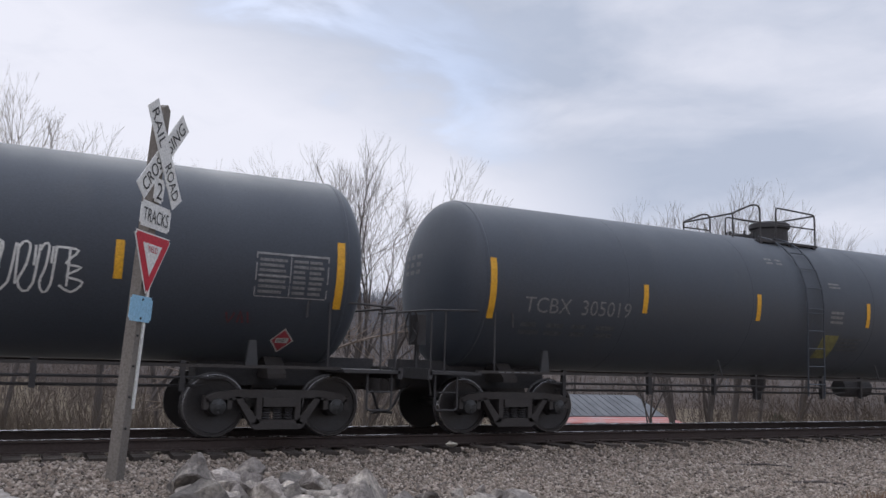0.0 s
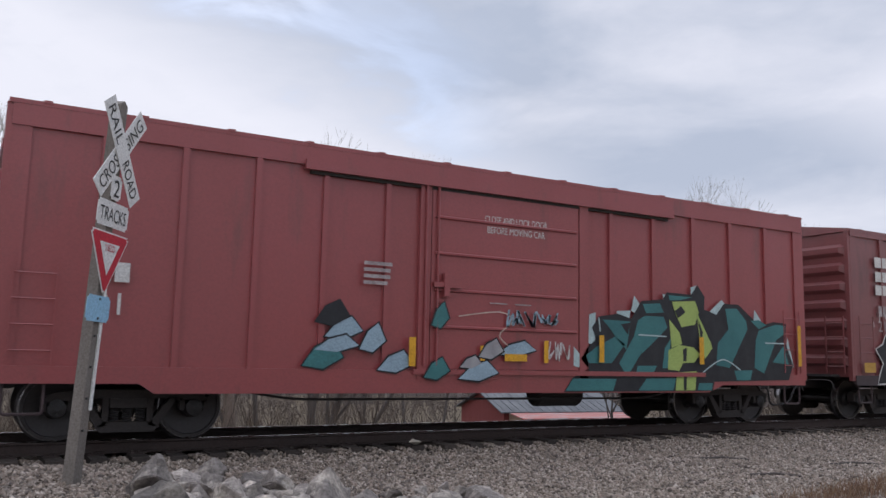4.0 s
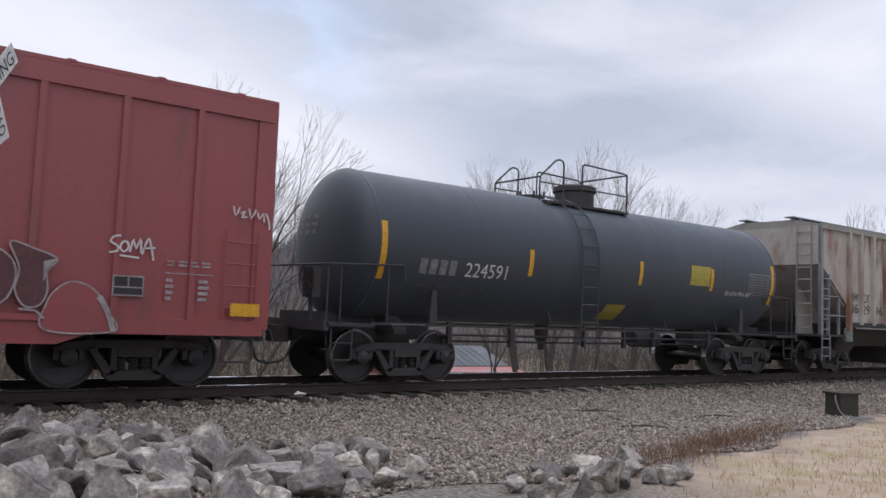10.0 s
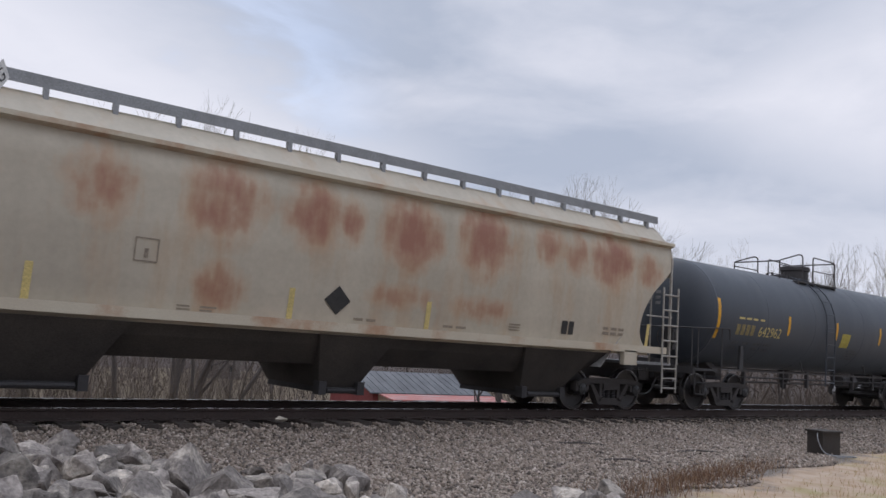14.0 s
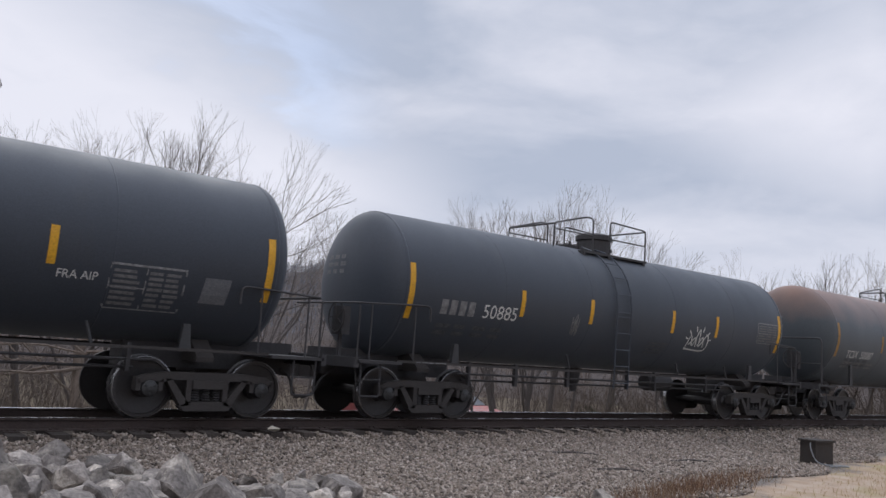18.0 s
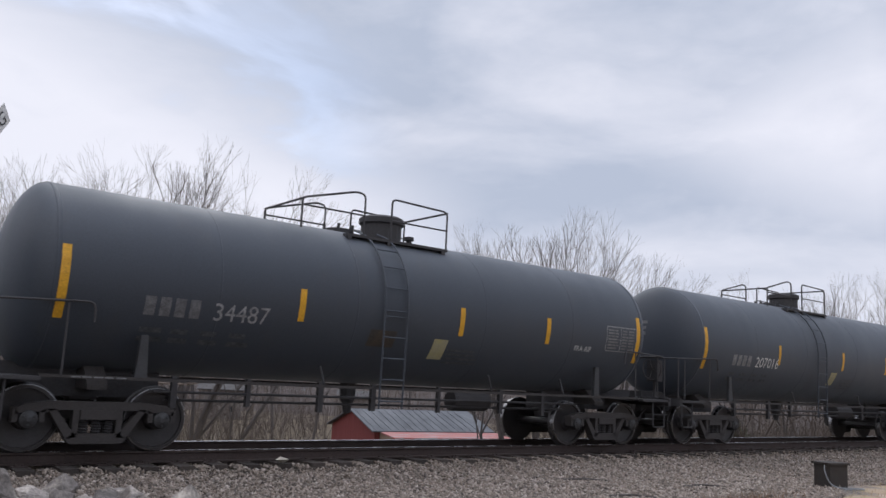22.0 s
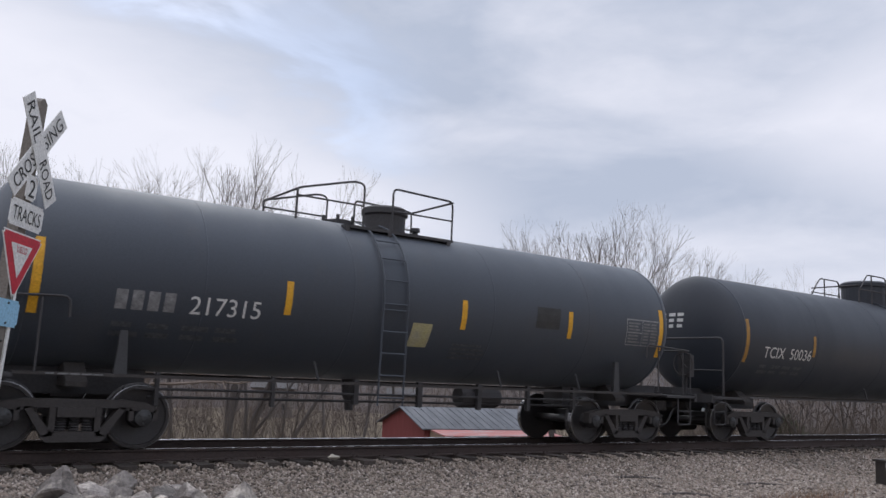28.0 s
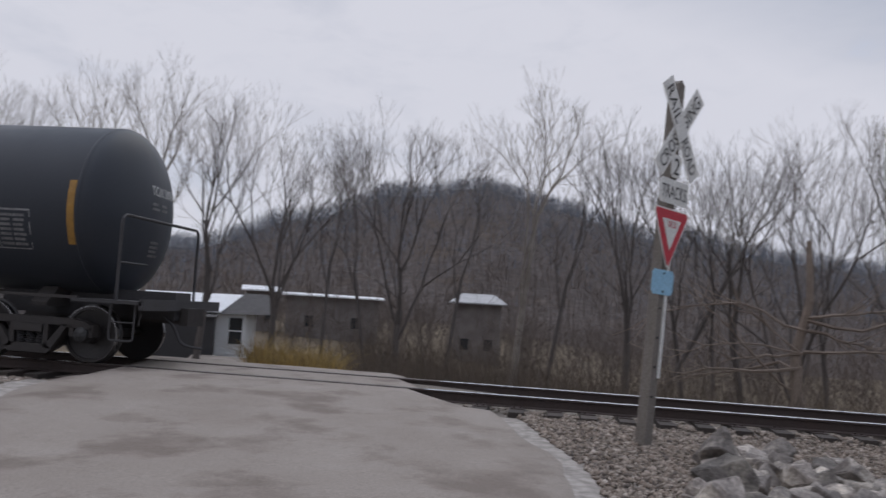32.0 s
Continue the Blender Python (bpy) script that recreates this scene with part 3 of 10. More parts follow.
def strokes(name, lines, width, onto, step=0.06):
    """Spray lines: each a path of (x, z) points smoothed and given a width."""
    vs, fs = [], []
    for line in lines:
        p = [Vector(q) for q in line]
        path = []
        for i in range(len(p) - 1):
            p0, p1, p2, p3 = p[max(i - 1, 0)], p[i], p[i + 1], p[min(i + 2, len(p) - 1)]
            n = max(2, int((p2 - p1).length / step))
            for k in range(n):
                t = k / n
                path.append(0.5 * (2 * p1 + (p2 - p0) * t + (2 * p0 - 5 * p1 + 4 * p2 - p3) * t * t + (3 * p1 - p0 - 3 * p2 + p3) * t ** 3))
        path.append(p[-1])
        base = len(vs)
        for i, q in enumerate(path):
            d = (path[min(i + 1, len(path) - 1)] - path[max(i - 1, 0)])
            nrm = Vector((-d[1], d[0])).normalized() * width / 2 if d.length else Vector((width / 2, 0))
            vs += [onto(*(q + nrm)), onto(*(q - nrm))]
        fs += [(base + 2 * i, base + 2 * i + 1, base + 2 * i + 3, base + 2 * i + 2) for i in range(len(path) - 1)]
    return data_mesh(name, vs, fs)


def polys(name, shapes, onto):
    """Flat painted shapes, each a polygon of (x, z) points."""
    vs, fs = [], []
    for s in shapes:
        fs.append(tuple(range(len(vs), len(vs) + len(s))))
        vs += [onto(*p) for p in s]
    return data_mesh(name, vs, fs)


def closed_curve(p, n=5):
    """A smooth closed line through points."""
    p = [Vector(q) for q in p]
    out = []
    for i in range(len(p)):
        a, b, c, d = p[i - 1], p[i], p[(i + 1) % len(p)], p[(i + 2) % len(p)]
        for k in range(n):
            t = k / n
            out.append(0.5 * (2 * b + (c - a) * t + (2 * a - 5 * b + 4 * c - d) * t * t + (3 * b - a - 3 * c + d) * t ** 3))
    return out


def widened(p, by):
    """The same closed line moved outwards."""
    area = sum(a.x * b.y - b.x * a.y for a, b in zip(p, p[1:] + p[:1]))
    s = 1 if area > 0 else -1
    out = []
    for i, q in enumerate(p):
        d = p[(i + 1) % len(p)] - p[i - 1]
        out.append(q + Vector((d.y, -d.x)).normalized() * by * s if d.length else q)
    return out


def fat(car, shape, x, z, w, h, y, fill, holes=(), edge="ink", by=0.045, rounded=True, lift=0.0):
    """One fat spray-painted letter: shape in a unit square, a dark outline behind it, dark counters on it."""
    def laid(pts):
        q = [(x + a * w, z + b * h) for a, b in pts]
        return closed_curve(q) if rounded else [Vector(v) for v in q]
    body = laid(shape)
    if edge:
        link_mesh("graffiti", polys("graffiti", [widened(body, by)], flat_side(y - lift)), M[edge], car)
    link_mesh("graffiti", polys("graffiti", [body], flat_side(y - lift - 0.003)), M[fill], car, "spray-painted letter")
    for hole in holes:
        link_mesh("graffiti", polys("graffiti", [laid(hole)], flat_side(y - lift - 0.006)), M[edge or "ink"], car)


# ---- railway trucks ----
WHEEL_R, BASE = 0.457, 1.778
TRUCK_DATA = {}


def truck_data():
    if TRUCK_DATA:
        return TRUCK_DATA
    r = WHEEL_R
    bm = bmesh.new()
    for s in (-1, 1):
        prof = [(s * 0.685, r + 0.025), (s * 0.71, r + 0.028), (s * 0.725, r), (s * 0.83, r - 0.004), (s * 0.832, r - 0.016), (s * 0.832, r - 0.06), (s * 0.80, r - 0.065), (s * 0.775, 0.16), (s * 0.83, 0.13), (s * 0.84, 0.07)]
        lathe(bm, prof, "y", 32, mats=[0, 0, 1, 1, 0, 0, 0, 0, 0])
    lathe(bm, [(-0.9, 0.075), (0.9, 0.075)], "y", 12)
    # lightening holes and hub bolts make the turning seen
    for s in (-1, 1):
        for k in range(3):
            a = k * math.tau / 3
            lathe(bm, [(s * 0.80, 0.03), (s * 0.85, 0.03)], "y", 6, (0.1 * math.cos(a), 0, 0.1 * math.sin(a)))
    me = bpy.data.meshes.new("wheelset")
    bm.to_mesh(me); bm.free()
    me.materials.append(M["wheel"]); me.materials.append(M["rim"])
    me.polygons.foreach_set("use_smooth", [False] * len(me.polygons))
    TRUCK_DATA["wheelset"] = me

    h = BASE / 2
    for s, key in ((-1, "near"), (1, "far")):
        bm = bmesh.new()
        a, b = (s * 0.93, s * 1.1) if s > 0 else (-1.1, -0.93)
        top = [(-h - 0.17, 0.60), (-h - 0.05, 0.66), (-0.62, 0.70), (0.62, 0.70), (h + 0.05, 0.66), (h + 0.17, 0.60), (h + 0.17, 0.52),
               (h, 0.565), (h - 0.2, 0.55), (0.55, 0.585), (-0.55, 0.585), (-h + 0.2, 0.55), (-h, 0.565), (-h - 0.17, 0.52)]
        prism(bm, top, a, b)
        for q in (-1, 1):
            prism(bm, [(q * 0.66, 0.6), (q * 0.56, 0.6), (q * 0.26, 0.22), (q * 0.40, 0.20)], a, b)         # diagonal legs
            prism(bm, [(q * 0.33, 0.59), (q * 0.25, 0.59), (q * 0.25, 0.25), (q * 0.33, 0.25)], a, b)       # columns
            prism(bm, [(q * (h + 0.2), 0.62), (q * (h + 0.2), 0.42), (q * (h + 0.13), 0.42), (q * (h + 0.13), 0.55)], a, b)
            prism(bm, [(q * (h - 0.2), 0.6), (q * (h - 0.2), 0.42), (q * (h - 0.13), 0.42), (q * (h - 0.13), 0.55)], a, b)
        prism(bm, [(-0.42, 0.2), (0.42, 0.2), (0.34, 0.13), (-0.34, 0.13)], a, b)                          # spring seat
        prism(bm, [(-0.28, 0.27), (0.28, 0.27), (0.42, 0.2), (-0.42, 0.2)], a, b)
        TRUCK_DATA["side_frame_" + key] = bpy.data.meshes.new("side_frame")
        bm.to_mesh(TRUCK_DATA["side_frame_" + key]); bm.free()
        bm = bmesh.new()
        for k in (-0.17, 0.0, 0.17):
            for j in range(5):
                lathe(bm, [(0.275 + j * 0.036, 0.06), (0.295 + j * 0.036, 0.075), (0.305 + j * 0.036, 0.06)], "z", 10, (k, s * 1.02, 0))
        TRUCK_DATA["springs_" + key] = bpy.data.meshes.new("spring_nest")
        bm.to_mesh(TRUCK_DATA["springs_" + key]); bm.free()
        bm = bmesh.new()
        box(bm, -0.24, 0.24, min(s * 0.9, s * 1.13), max(s * 0.9, s * 1.13), 0.46, 0.585)
        TRUCK_DATA["bolster_end_" + key] = bpy.data.meshes.new("bolster_end")
        bm.to_mesh(TRUCK_DATA["bolster_end_" + key]); bm.free()
        bm = bmesh.new()
        lathe(bm, [(s * 0.92, 0.13), (s * 1.05, 0.13), (s * 1.12, 0.115), (s * 1.14, 0.06), (s * 1.15, 0.03)], "y", 16)
        for k in range(3):
            t = k * math.tau / 3 + 0.5
            lathe(bm, [(s * 1.1, 0.018), (s * 1.15, 0.018)], "y", 6, (0.075 * math.cos(t), 0, 0.075 * math.sin(t)))
        TRUCK_DATA["cap_" + key] = bpy.data.meshes.new("bearing_cap")
        bm.to_mesh(TRUCK_DATA["cap_" + key]); bm.free()
    bm = bmesh.new()
    box(bm, -0.2, 0.2, -0.92, 0.92, 0.42, 0.62)
    lathe(bm, [(0.62, 0.2), (0.72, 0.2)], "z", 16)
    for s in (-1, 1):
        box(bm, s * 0.42 - 0.03, s * 0.42 + 0.03, -0.7, 0.7, 0.3, 0.38)
        for q in (-1, 1):
            box(bm, s * 0.42 - 0.06, s * 0.42 + 0.06, q * 0.75 - 0.06, q * 0.75 + 0.06, 0.26, 0.46)
    TRUCK_DATA["bolster"] = bpy.data.meshes.new("truck")
    bm.to_mesh(TRUCK_DATA["bolster"]); bm.free()
    return TRUCK_DATA


SPINNERS = []     # wheelsets with the car that carries them
CARS = []


def add_truck(car, x):
    d = truck_data()
    t = link_mesh("truck", d["bolster"], M["truck"], car, "grimy black four-wheel truck", at=pose(x, 0, 0))
    for key in ("near", "far"):
        link_mesh("side_frame", d["side_frame_" + key], M["truck"], t)
        link_mesh("spring_nest", d["springs_" + key], M["underframe"], t)
        link_mesh("bolster_end", d["bolster_end_" + key], M["truck"], t)
        for q in (-1, 1):
            link_mesh("bearing_cap", d["cap_" + key], M["cap"], t, at=pose(q * BASE / 2, 0, WHEEL_R))
    for q in (-1, 1):
        w = link_mesh("wheelset", d["wheelset"], None, t, at=pose(q * BASE / 2, 0, WHEEL_R))
        SPINNERS.append((w, car, q * BASE / 2))


def add_coupler(car, x, s):
    """Draft gear, knuckle, air hose and uncoupling lever at one end; s: which way is out."""
    bm = bmesh.new()
    box(bm, min(x, x - s * 0.75), max(x, x - s * 0.75), -0.1, 0.1, 0.68, 0.92)
    prism(bm, [(x, -0.13), (x + s * 0.16, -0.17), (x + s * 0.3, -0.06), (x + s * 0.22, 0.03), (x + s * 0.3, 0.14), (x + s * 0.12, 0.17), (x, 0.13)], 0.66, 0.95, "z")
    part("coupler", bm, M["truck"], car)
    bm = bmesh.new()
    tube(bm, bend([(x - s * 0.2, -0.3, 0.78), (x, -0.3, 0.66), (x + s * 0.1, -0.24, 0.34), (x + s * 0.42, -0.12, 0.3)], 0.15), 0.024)
    part("air_hose", bm, M["underframe"], car)
    bm = bmesh.new()
    tube(bm, bend([(x - s * 0.12, -0.1, 0.9), (x - s * 0.12, -1.2, 0.9), (x - s * 0.1, -1.3, 0.66)], 0.08), 0.014)
    part("uncoupling_lever", bm, M["truck"], car)


def add_ladder(car, x, y, z0, z1, w, rungs, material, facing="y", r=0.018, stile=0.015):
    bm = bmesh.new()
    a, b = ((x - w / 2, y), (x + w / 2, y)) if facing == "y" else ((x, y - w / 2), (x, y + w / 2))
    for p in (a, b):
        box(bm, p[0] - stile, p[0] + stile, p[1] - stile, p[1] + stile, z0, z1)
    for k in range(rungs):
        z = z0 + (k + 0.5) * (z1 - z0) / rungs
        tube(bm, [(*a, z), (*b, z)], r, 5)
    return part("ladder", bm, material, car)


def reflectors(car, onto, spans, material=None):
    for x0, x1, z0, z1 in spans:
        link_mesh("reflector", patches("reflector", [rect(x0, x1, z0, z1)], onto, 1, 5), material or M["stripe"], car)


def car_empty(name, label, category):
    e = new(name)
    e.empty_display_size = 0.5
    tagged(e, label, category, "freight train")
    CARS.append(e)
    return e


# ---- tank cars ----


def tank_car(label, half, radius, zc, marks, mark_x, mark_h=0.27, mark_mat="white", stripes=(), top="single", body="black", rng_seed=1,
             placards=(), data_x=None, extras=None, end_marks="white_faint", dome_x=0.0, low=True, mark_dz=0.0, fittings=(-1.6, -0.33, 0.26, 1.57, 0.52, 0.44, 0.66)):
    """A cylinder tank on a stub-sill frame. half: half the length between the head seams."""
    rng = random.Random(rng_seed)
    car = car_empty("tank_car", label, "tank car")
    R = radius
    on = round_side(R, zc)
    hd = R * 0.38
    bm = bmesh.new()
    prof = []
    for k in range(13):
        a = k / 12 * math.pi / 2
        prof.append((-half - hd * math.cos(a), max(0.02, R * math.sin(a))))
    n = 10
    prof += [(-half + 2 * half * i / n, R) for i in range(1, n)]
    prof += [(-p[0], p[1]) for p in prof[:13]][::-1]
    lathe(bm, prof, "x", 56, (0, 0, zc))
    part("tank", bm, M[body], car, smooth=True)
    for s in (-1, 1):       # head seams and shell rings stand a little proud
        bm = bmesh.new()
        lathe(bm, [(s * half - 0.03, R + 0.001), (s * half - 0.02, R + 0.005), (s * half + 0.02, R + 0.005), (s * half + 0.03, R + 0.001)], "x", 56, (0, 0, zc))
        part("head_seam", bm, M[body], car, smooth=True)
    for x in (-half * 0.62, -half * 0.22, half * 0.25, half * 0.64):
        bm = bmesh.new()
        lathe(bm, [(x - 0.012, R - 0.002), (x - 0.006, R + 0.003), (x + 0.006, R + 0.003), (x + 0.012, R - 0.002)], "x", 56, (0, 0, zc))
        part("weld_seam", bm, M[body], car, smooth=True)
    cx = half + (1.2 if top == "double" and body == "black_clean" else 0.98)
    rail_z = 2.36 if top == "double" else 2.0
    tx = half - 0.82
    # stub sills, bolsters with saddles, end platforms
    for s in (-1, 1):
        bm = bmesh.new()
        box(bm, min(s * (half - 1.9), s * cx), max(s * (half - 1.9), s * cx), -0.28, 0.28, 0.74, zc - R + 0.12)
        part("stub_sill", bm, M["underframe"], car)
        bm = bmesh.new()
        prism(bm, [(-0.9, 0.86), (0.9, 0.86), (0.9, 0.93), (0.6, zc - R * 0.93), (0.4, zc - R * 0.96), (-0.4, zc - R * 0.96), (-0.6, zc - R * 0.93), (-0.9, 0.93)], s * tx - 0.14, s * tx + 0.14, "x")
        box(bm, s * tx - 0.2, s * tx + 0.2, -0.25, 0.25, 0.7, 0.9)
        part("bolster", bm, M["truck"], car)
        bm = bmesh.new()
        box(bm, min(s * (half + 0.05), s * cx), max(s * (half + 0.05), s * cx), -1.42, 1.42, 0.98, 1.03)
        box(bm, s * cx - 0.04, s * cx + 0.04, -1.42, 1.42, 0.9, 1.07)
        part("end_platform", bm, M["underframe"], car)
        bm = bmesh.new()
        y0 = -1.36
        xr, xi = s * (cx - 0.05), s * (half - 0.55)
        if top == "double":     # one hoop across the end
            hoop = s * (half + 0.75)
            tube(bm, bend([(hoop, y0, 1.03), (hoop, y0, rail_z), (hoop, -y0, rail_z), (hoop, -y0, 1.03)], 0.14), 0.026)
            tube(bm, [(hoop, y0, 1.62), (hoop, -0.5, 1.62)], 0.018)
        else:       # a top rail from the platform's outer post back to the shell, braced
            tube(bm, bend([(xr, 0.9, rail_z + 0.02), (xr, y0 + 0.05, rail_z), (xi, y0 - 0.02, rail_z + 0.06), (xi, y0 - 0.02, rail_z - 0.22)], 0.12), 0.019)
            tube(bm, [(xr, y0 + 0.05, 1.03), (xr, y0 + 0.05, rail_z - 0.05)], 0.018)
            tube(bm, [(s * (half - 0.2), y0 - 0.03, rail_z + 0.02), (s * (half - 0.2), y0 - 0.03, 1.05)], 0.016)
            tube(bm, [(s * (cx - 0.3), y0 + 0.05, 1.03), (s * (cx - 0.3), y0 + 0.05, rail_z)], 0.016)
        part("end_handrail", bm, M["underframe"], car)
        if s < 0:
            link_mesh("small_print", patches("small_print", bars(-half + 0.35, 1.02, 0.75, 0.035, 1, 5, rng, 0.95), flat_side(-1.286), 1, 1), M["white_faint"], car)
        # sill step hung below the platform corner
        bm = bmesh.new()
        tube(bm, bend([(s * (cx - 0.12), y0, 1.0), (s * (cx - 0.12), y0, 0.42), (s * (cx - 0.52), y0, 0.42), (s * (cx - 0.52), y0, 1.0)], 0.06), 0.018)
        tube(bm, [(s * (cx - 0.12), y0, 0.7), (s * (cx - 0.52), y0, 0.7)], 0.014)
        part("sill_step", bm, M["underframe"], car)
        add_coupler(car, s * (cx + 0.02), s)
        add_truck(car, s * tx)
    # brake wheel and gear on the left end
    bm = bmesh.new()
    for k in range(16):
        a, b2 = k * math.tau / 16, (k + 1) * math.tau / 16
        tube(bm, [(-cx + 0.06, -0.55 + 0.27 * math.cos(a), 1.75 + 0.27 * math.sin(a)), (-cx + 0.06, -0.55 + 0.27 * math.cos(b2), 1.75 + 0.27 * math.sin(b2))], 0.014, 5)
    for k in range(5):
        a = k * math.tau / 5
        tube(bm, [(-cx + 0.06, -0.55, 1.75), (-cx + 0.06, -0.55 + 0.27 * math.cos(a), 1.75 + 0.27 * math.sin(a))], 0.01, 4)
    part("brake_wheel", bm, M["truck"], car)
    bm = bmesh.new()
    box(bm, -cx + 0.08, -cx + 0.24, -0.72, -0.38, 1.45, 1.95)
    tube(bm, [(-cx + 0.16, -0.55, 1.03), (-cx + 0.16, -0.55, 1.5)], 0.04)
    part("brake_gear", bm, M["underframe"], car)
    # side bar, brake rods and hangers below the shell
    for y in (-1.25, 1.25):
        bm = bmesh.new()
        box(bm, -half - 0.05, half + 0.05, y - 0.03, y + 0.03, 1.015, 1.06)
        part("side_bar", bm, M["truck"], car)
    if low:
        bm = bmesh.new()
        for y, z, x0, x1 in ((-0.95, 0.86, -half + 1.6, half - 1.6), (-0.85, 0.74, -half + 1.8, half - 1.9)):
            tube(bm, [(x0, y, z), (x1, y, z)], 0.022)
        part("brake_pipe", bm, M["underframe"], car)
        x = -half + 1.9
        while x < half - 1.8:
            w = rng.uniform(0.02, 0.05)
            bm = bmesh.new()
            box(bm, x - w, x + w, -0.98, -0.9, 0.7 - rng.uniform(0, 0.1), 1.1)
            part("pipe_hanger", bm, M["underframe"], car)
            x += rng.uniform(1.0, 2.2)
        bm = bmesh.new()
        lathe(bm, [(-0.45, 0.18), (-0.4, 0.2), (0.4, 0.2), (0.45, 0.18)], "x", 14, (half * 0.28, -0.7, 0.86))
        part("air_reservoir", bm, M["underframe"], car)
        bm = bmesh.new()
        lathe(bm, [(0.55, 0.07), (0.72, 0.09), (0.8, 0.14), (zc - R + 0.05, 0.16)], "z", 14, (dome_x, 0, 0))
        part("bottom_outlet", bm, M["underframe"], car)
    # pale saddle posts over the bolsters, and small slanted grabs above the side bar
    for s in () if body == "black_clean" else (-1, 1):
        bm = bmesh.new()
        x = s * (half - 1.3)
        tall = 1.42 if body == "black_worn" else 1.66
        prism(bm, [(x - 0.09, 1.06), (x + 0.09, 1.06), (x + 0.05, tall), (x - 0.05, tall)], -1.25, -1.18)
        part("saddle_post", bm, M["saddle"], car, "dull grey saddle post")
    for x in (-half * 0.3, half * 0.3, half * 0.62):
        bm = bmesh.new()
        tube(bm, [(x, -1.25, 1.06), (x - 0.09, -1.23, 1.36)], 0.022)
        part("grab_iron", bm, M["saddle"], car)
    # top platform, rails and fittings
    zt = zc + R
    ra, rb, rc, rd, drum_x, drum_r, rail_h = fittings
    px0, px1 = dome_x - 1.25, dome_x + (rd if top == "single" else 1.25)
    bm = bmesh.new()
    for y in (-0.78, 0.62):
        box(bm, px0 + 0.55, px1, y, y + 0.16, zt - 0.17, zt - 0.12)
    for x in (px0 + 0.6, dome_x + 0.2, px1 - 0.1):
        box(bm, x - 0.04, x + 0.04, -0.78, 0.78, zt - 0.24, zt - 0.17)
        for s in (-1, 1):
            box(bm, x - 0.03, x + 0.03, s * 0.74 - 0.03, s * 0.74 + 0.03, zt - 0.34, zt - 0.17)
    part("top_platform", bm, M["underframe"], car)
    rail_specs = {"single": ((dome_x + ra, dome_x + rb), (dome_x + rc, dome_x + rd)), "double": ((-1.8, -0.1), (0.42, 1.5), (2.35, 2.84))}[top]
    if top == "double" and body == "black_clean":
        rail_specs = ((-1.64, -0.14), (0.47, 1.55), (2.49, 3.27))
    for i, (a, b) in enumerate(rail_specs):
        bm = bmesh.new()
        for y in (-0.72, 0.72):
            low_z, hi_z = zt - 0.15, zt + (0.7 if body == "black_clean" else 0.66 if top == "double" else rail_h)
            if i == 0:
                path = [(a, y, low_z), (a, y, zt + 0.34), (a + 0.02, y, zt + 0.38), (b - 0.2, y, hi_z), (b, y, hi_z - 0.02), (b, y, low_z)]
                if body == "black_clean":
                    path = [(a, y, low_z), (a, y, zt + 0.18), (a + 0.47, y, hi_z), (b - 0.1, y, hi_z), (b, y, hi_z - 0.06), (b, y, low_z)]
                    tube(bm, [(a + 0.7, y, low_z), (a + 0.7, y, hi_z)], 0.02)
            else:
                path = [(a, y, low_z), (a, y, hi_z), (b, y, hi_z - 0.04), (b, y, low_z)]
            tube(bm, bend(path, 0.1), 0.02)
            tube(bm, [(a, y, zt + 0.25), (b, y, zt + 0.25)], 0.016)
        edge = a if i == 0 else b
        ez = zt + 0.36 if i == 0 else hi_z - 0.06
        tube(bm, [(edge, -0.72, ez), (edge, 0.72, ez)], 0.02)
        part("safety_rail", bm, M["underframe"], car, "dark tubular safety railing")
    if top == "single":
        bm = bmesh.new()
        lathe(bm, [(zt - 0.08, drum_r * 0.9), (zt + 0.26, drum_r * 0.9), (zt + 0.29, drum_r), (zt + 0.39, drum_r), (zt + 0.43, drum_r * 0.85)], "z", 24, (dome_x + drum_x, 0, 0))
        part("valve_housing", bm, M["underframe"], car, smooth=False)
        bm = bmesh.new()
        lathe(bm, [(zt - 0.03, 0.28), (zt + 0.05, 0.28), (zt + 0.07, 0.2)], "z", 16, (dome_x - 0.44, 0, 0))
        part("manway", bm, M["underframe"], car)
        for k in range(6):
            a = k * math.tau / 6
            bm = bmesh.new()
            tube(bm, [(dome_x - 0.44 + 0.3 * math.cos(a), 0.3 * math.sin(a), zt - 0.02), (dome_x - 0.44 + 0.3 * math.cos(a), 0.3 * math.sin(a), zt + 0.13)], 0.03)
            part("manway_bolt", bm, M["underframe"], car)
        bm = bmesh.new()
        lathe(bm, [(zt - 0.04, 0.06), (zt + 0.12, 0.06), (zt + 0.13, 0.1), (zt + 0.2, 0.1)], "z", 10, (px1 - 0.2, 0.25, 0))
        part("relief_valve", bm, M["underframe"], car)
    else:
        bm = bmesh.new()
        k = 1.26 if body == "black_clean" else 1.0
        lathe(bm, [(zt - 0.1, 0.5 * k), (zt + 0.36 * k, 0.5 * k), (zt + 0.38 * k, 0.53 * k), (zt + 0.46 * k, 0.53 * k), (zt + 0.5 * k, 0.46 * k)], "z", 32, (-0.02 if k > 1 else dome_x - 0.75, 0, 0))
        part("valve_housing", bm, M["dome_grey"] if body == "rusty" else M[body], car)
        bm = bmesh.new()
        k = max(k, 1.18)
        lathe(bm, [(zt - 0.1, 0.48 * k), (zt + 0.14, 0.48 * k), (zt + 0.16, 0.54 * k), (zt + 0.22, 0.54 * k), (zt + 0.26, 0.4 * k)], "z", 32, (1.82 if k > 1.2 else dome_x + 1.05, 0, 0))
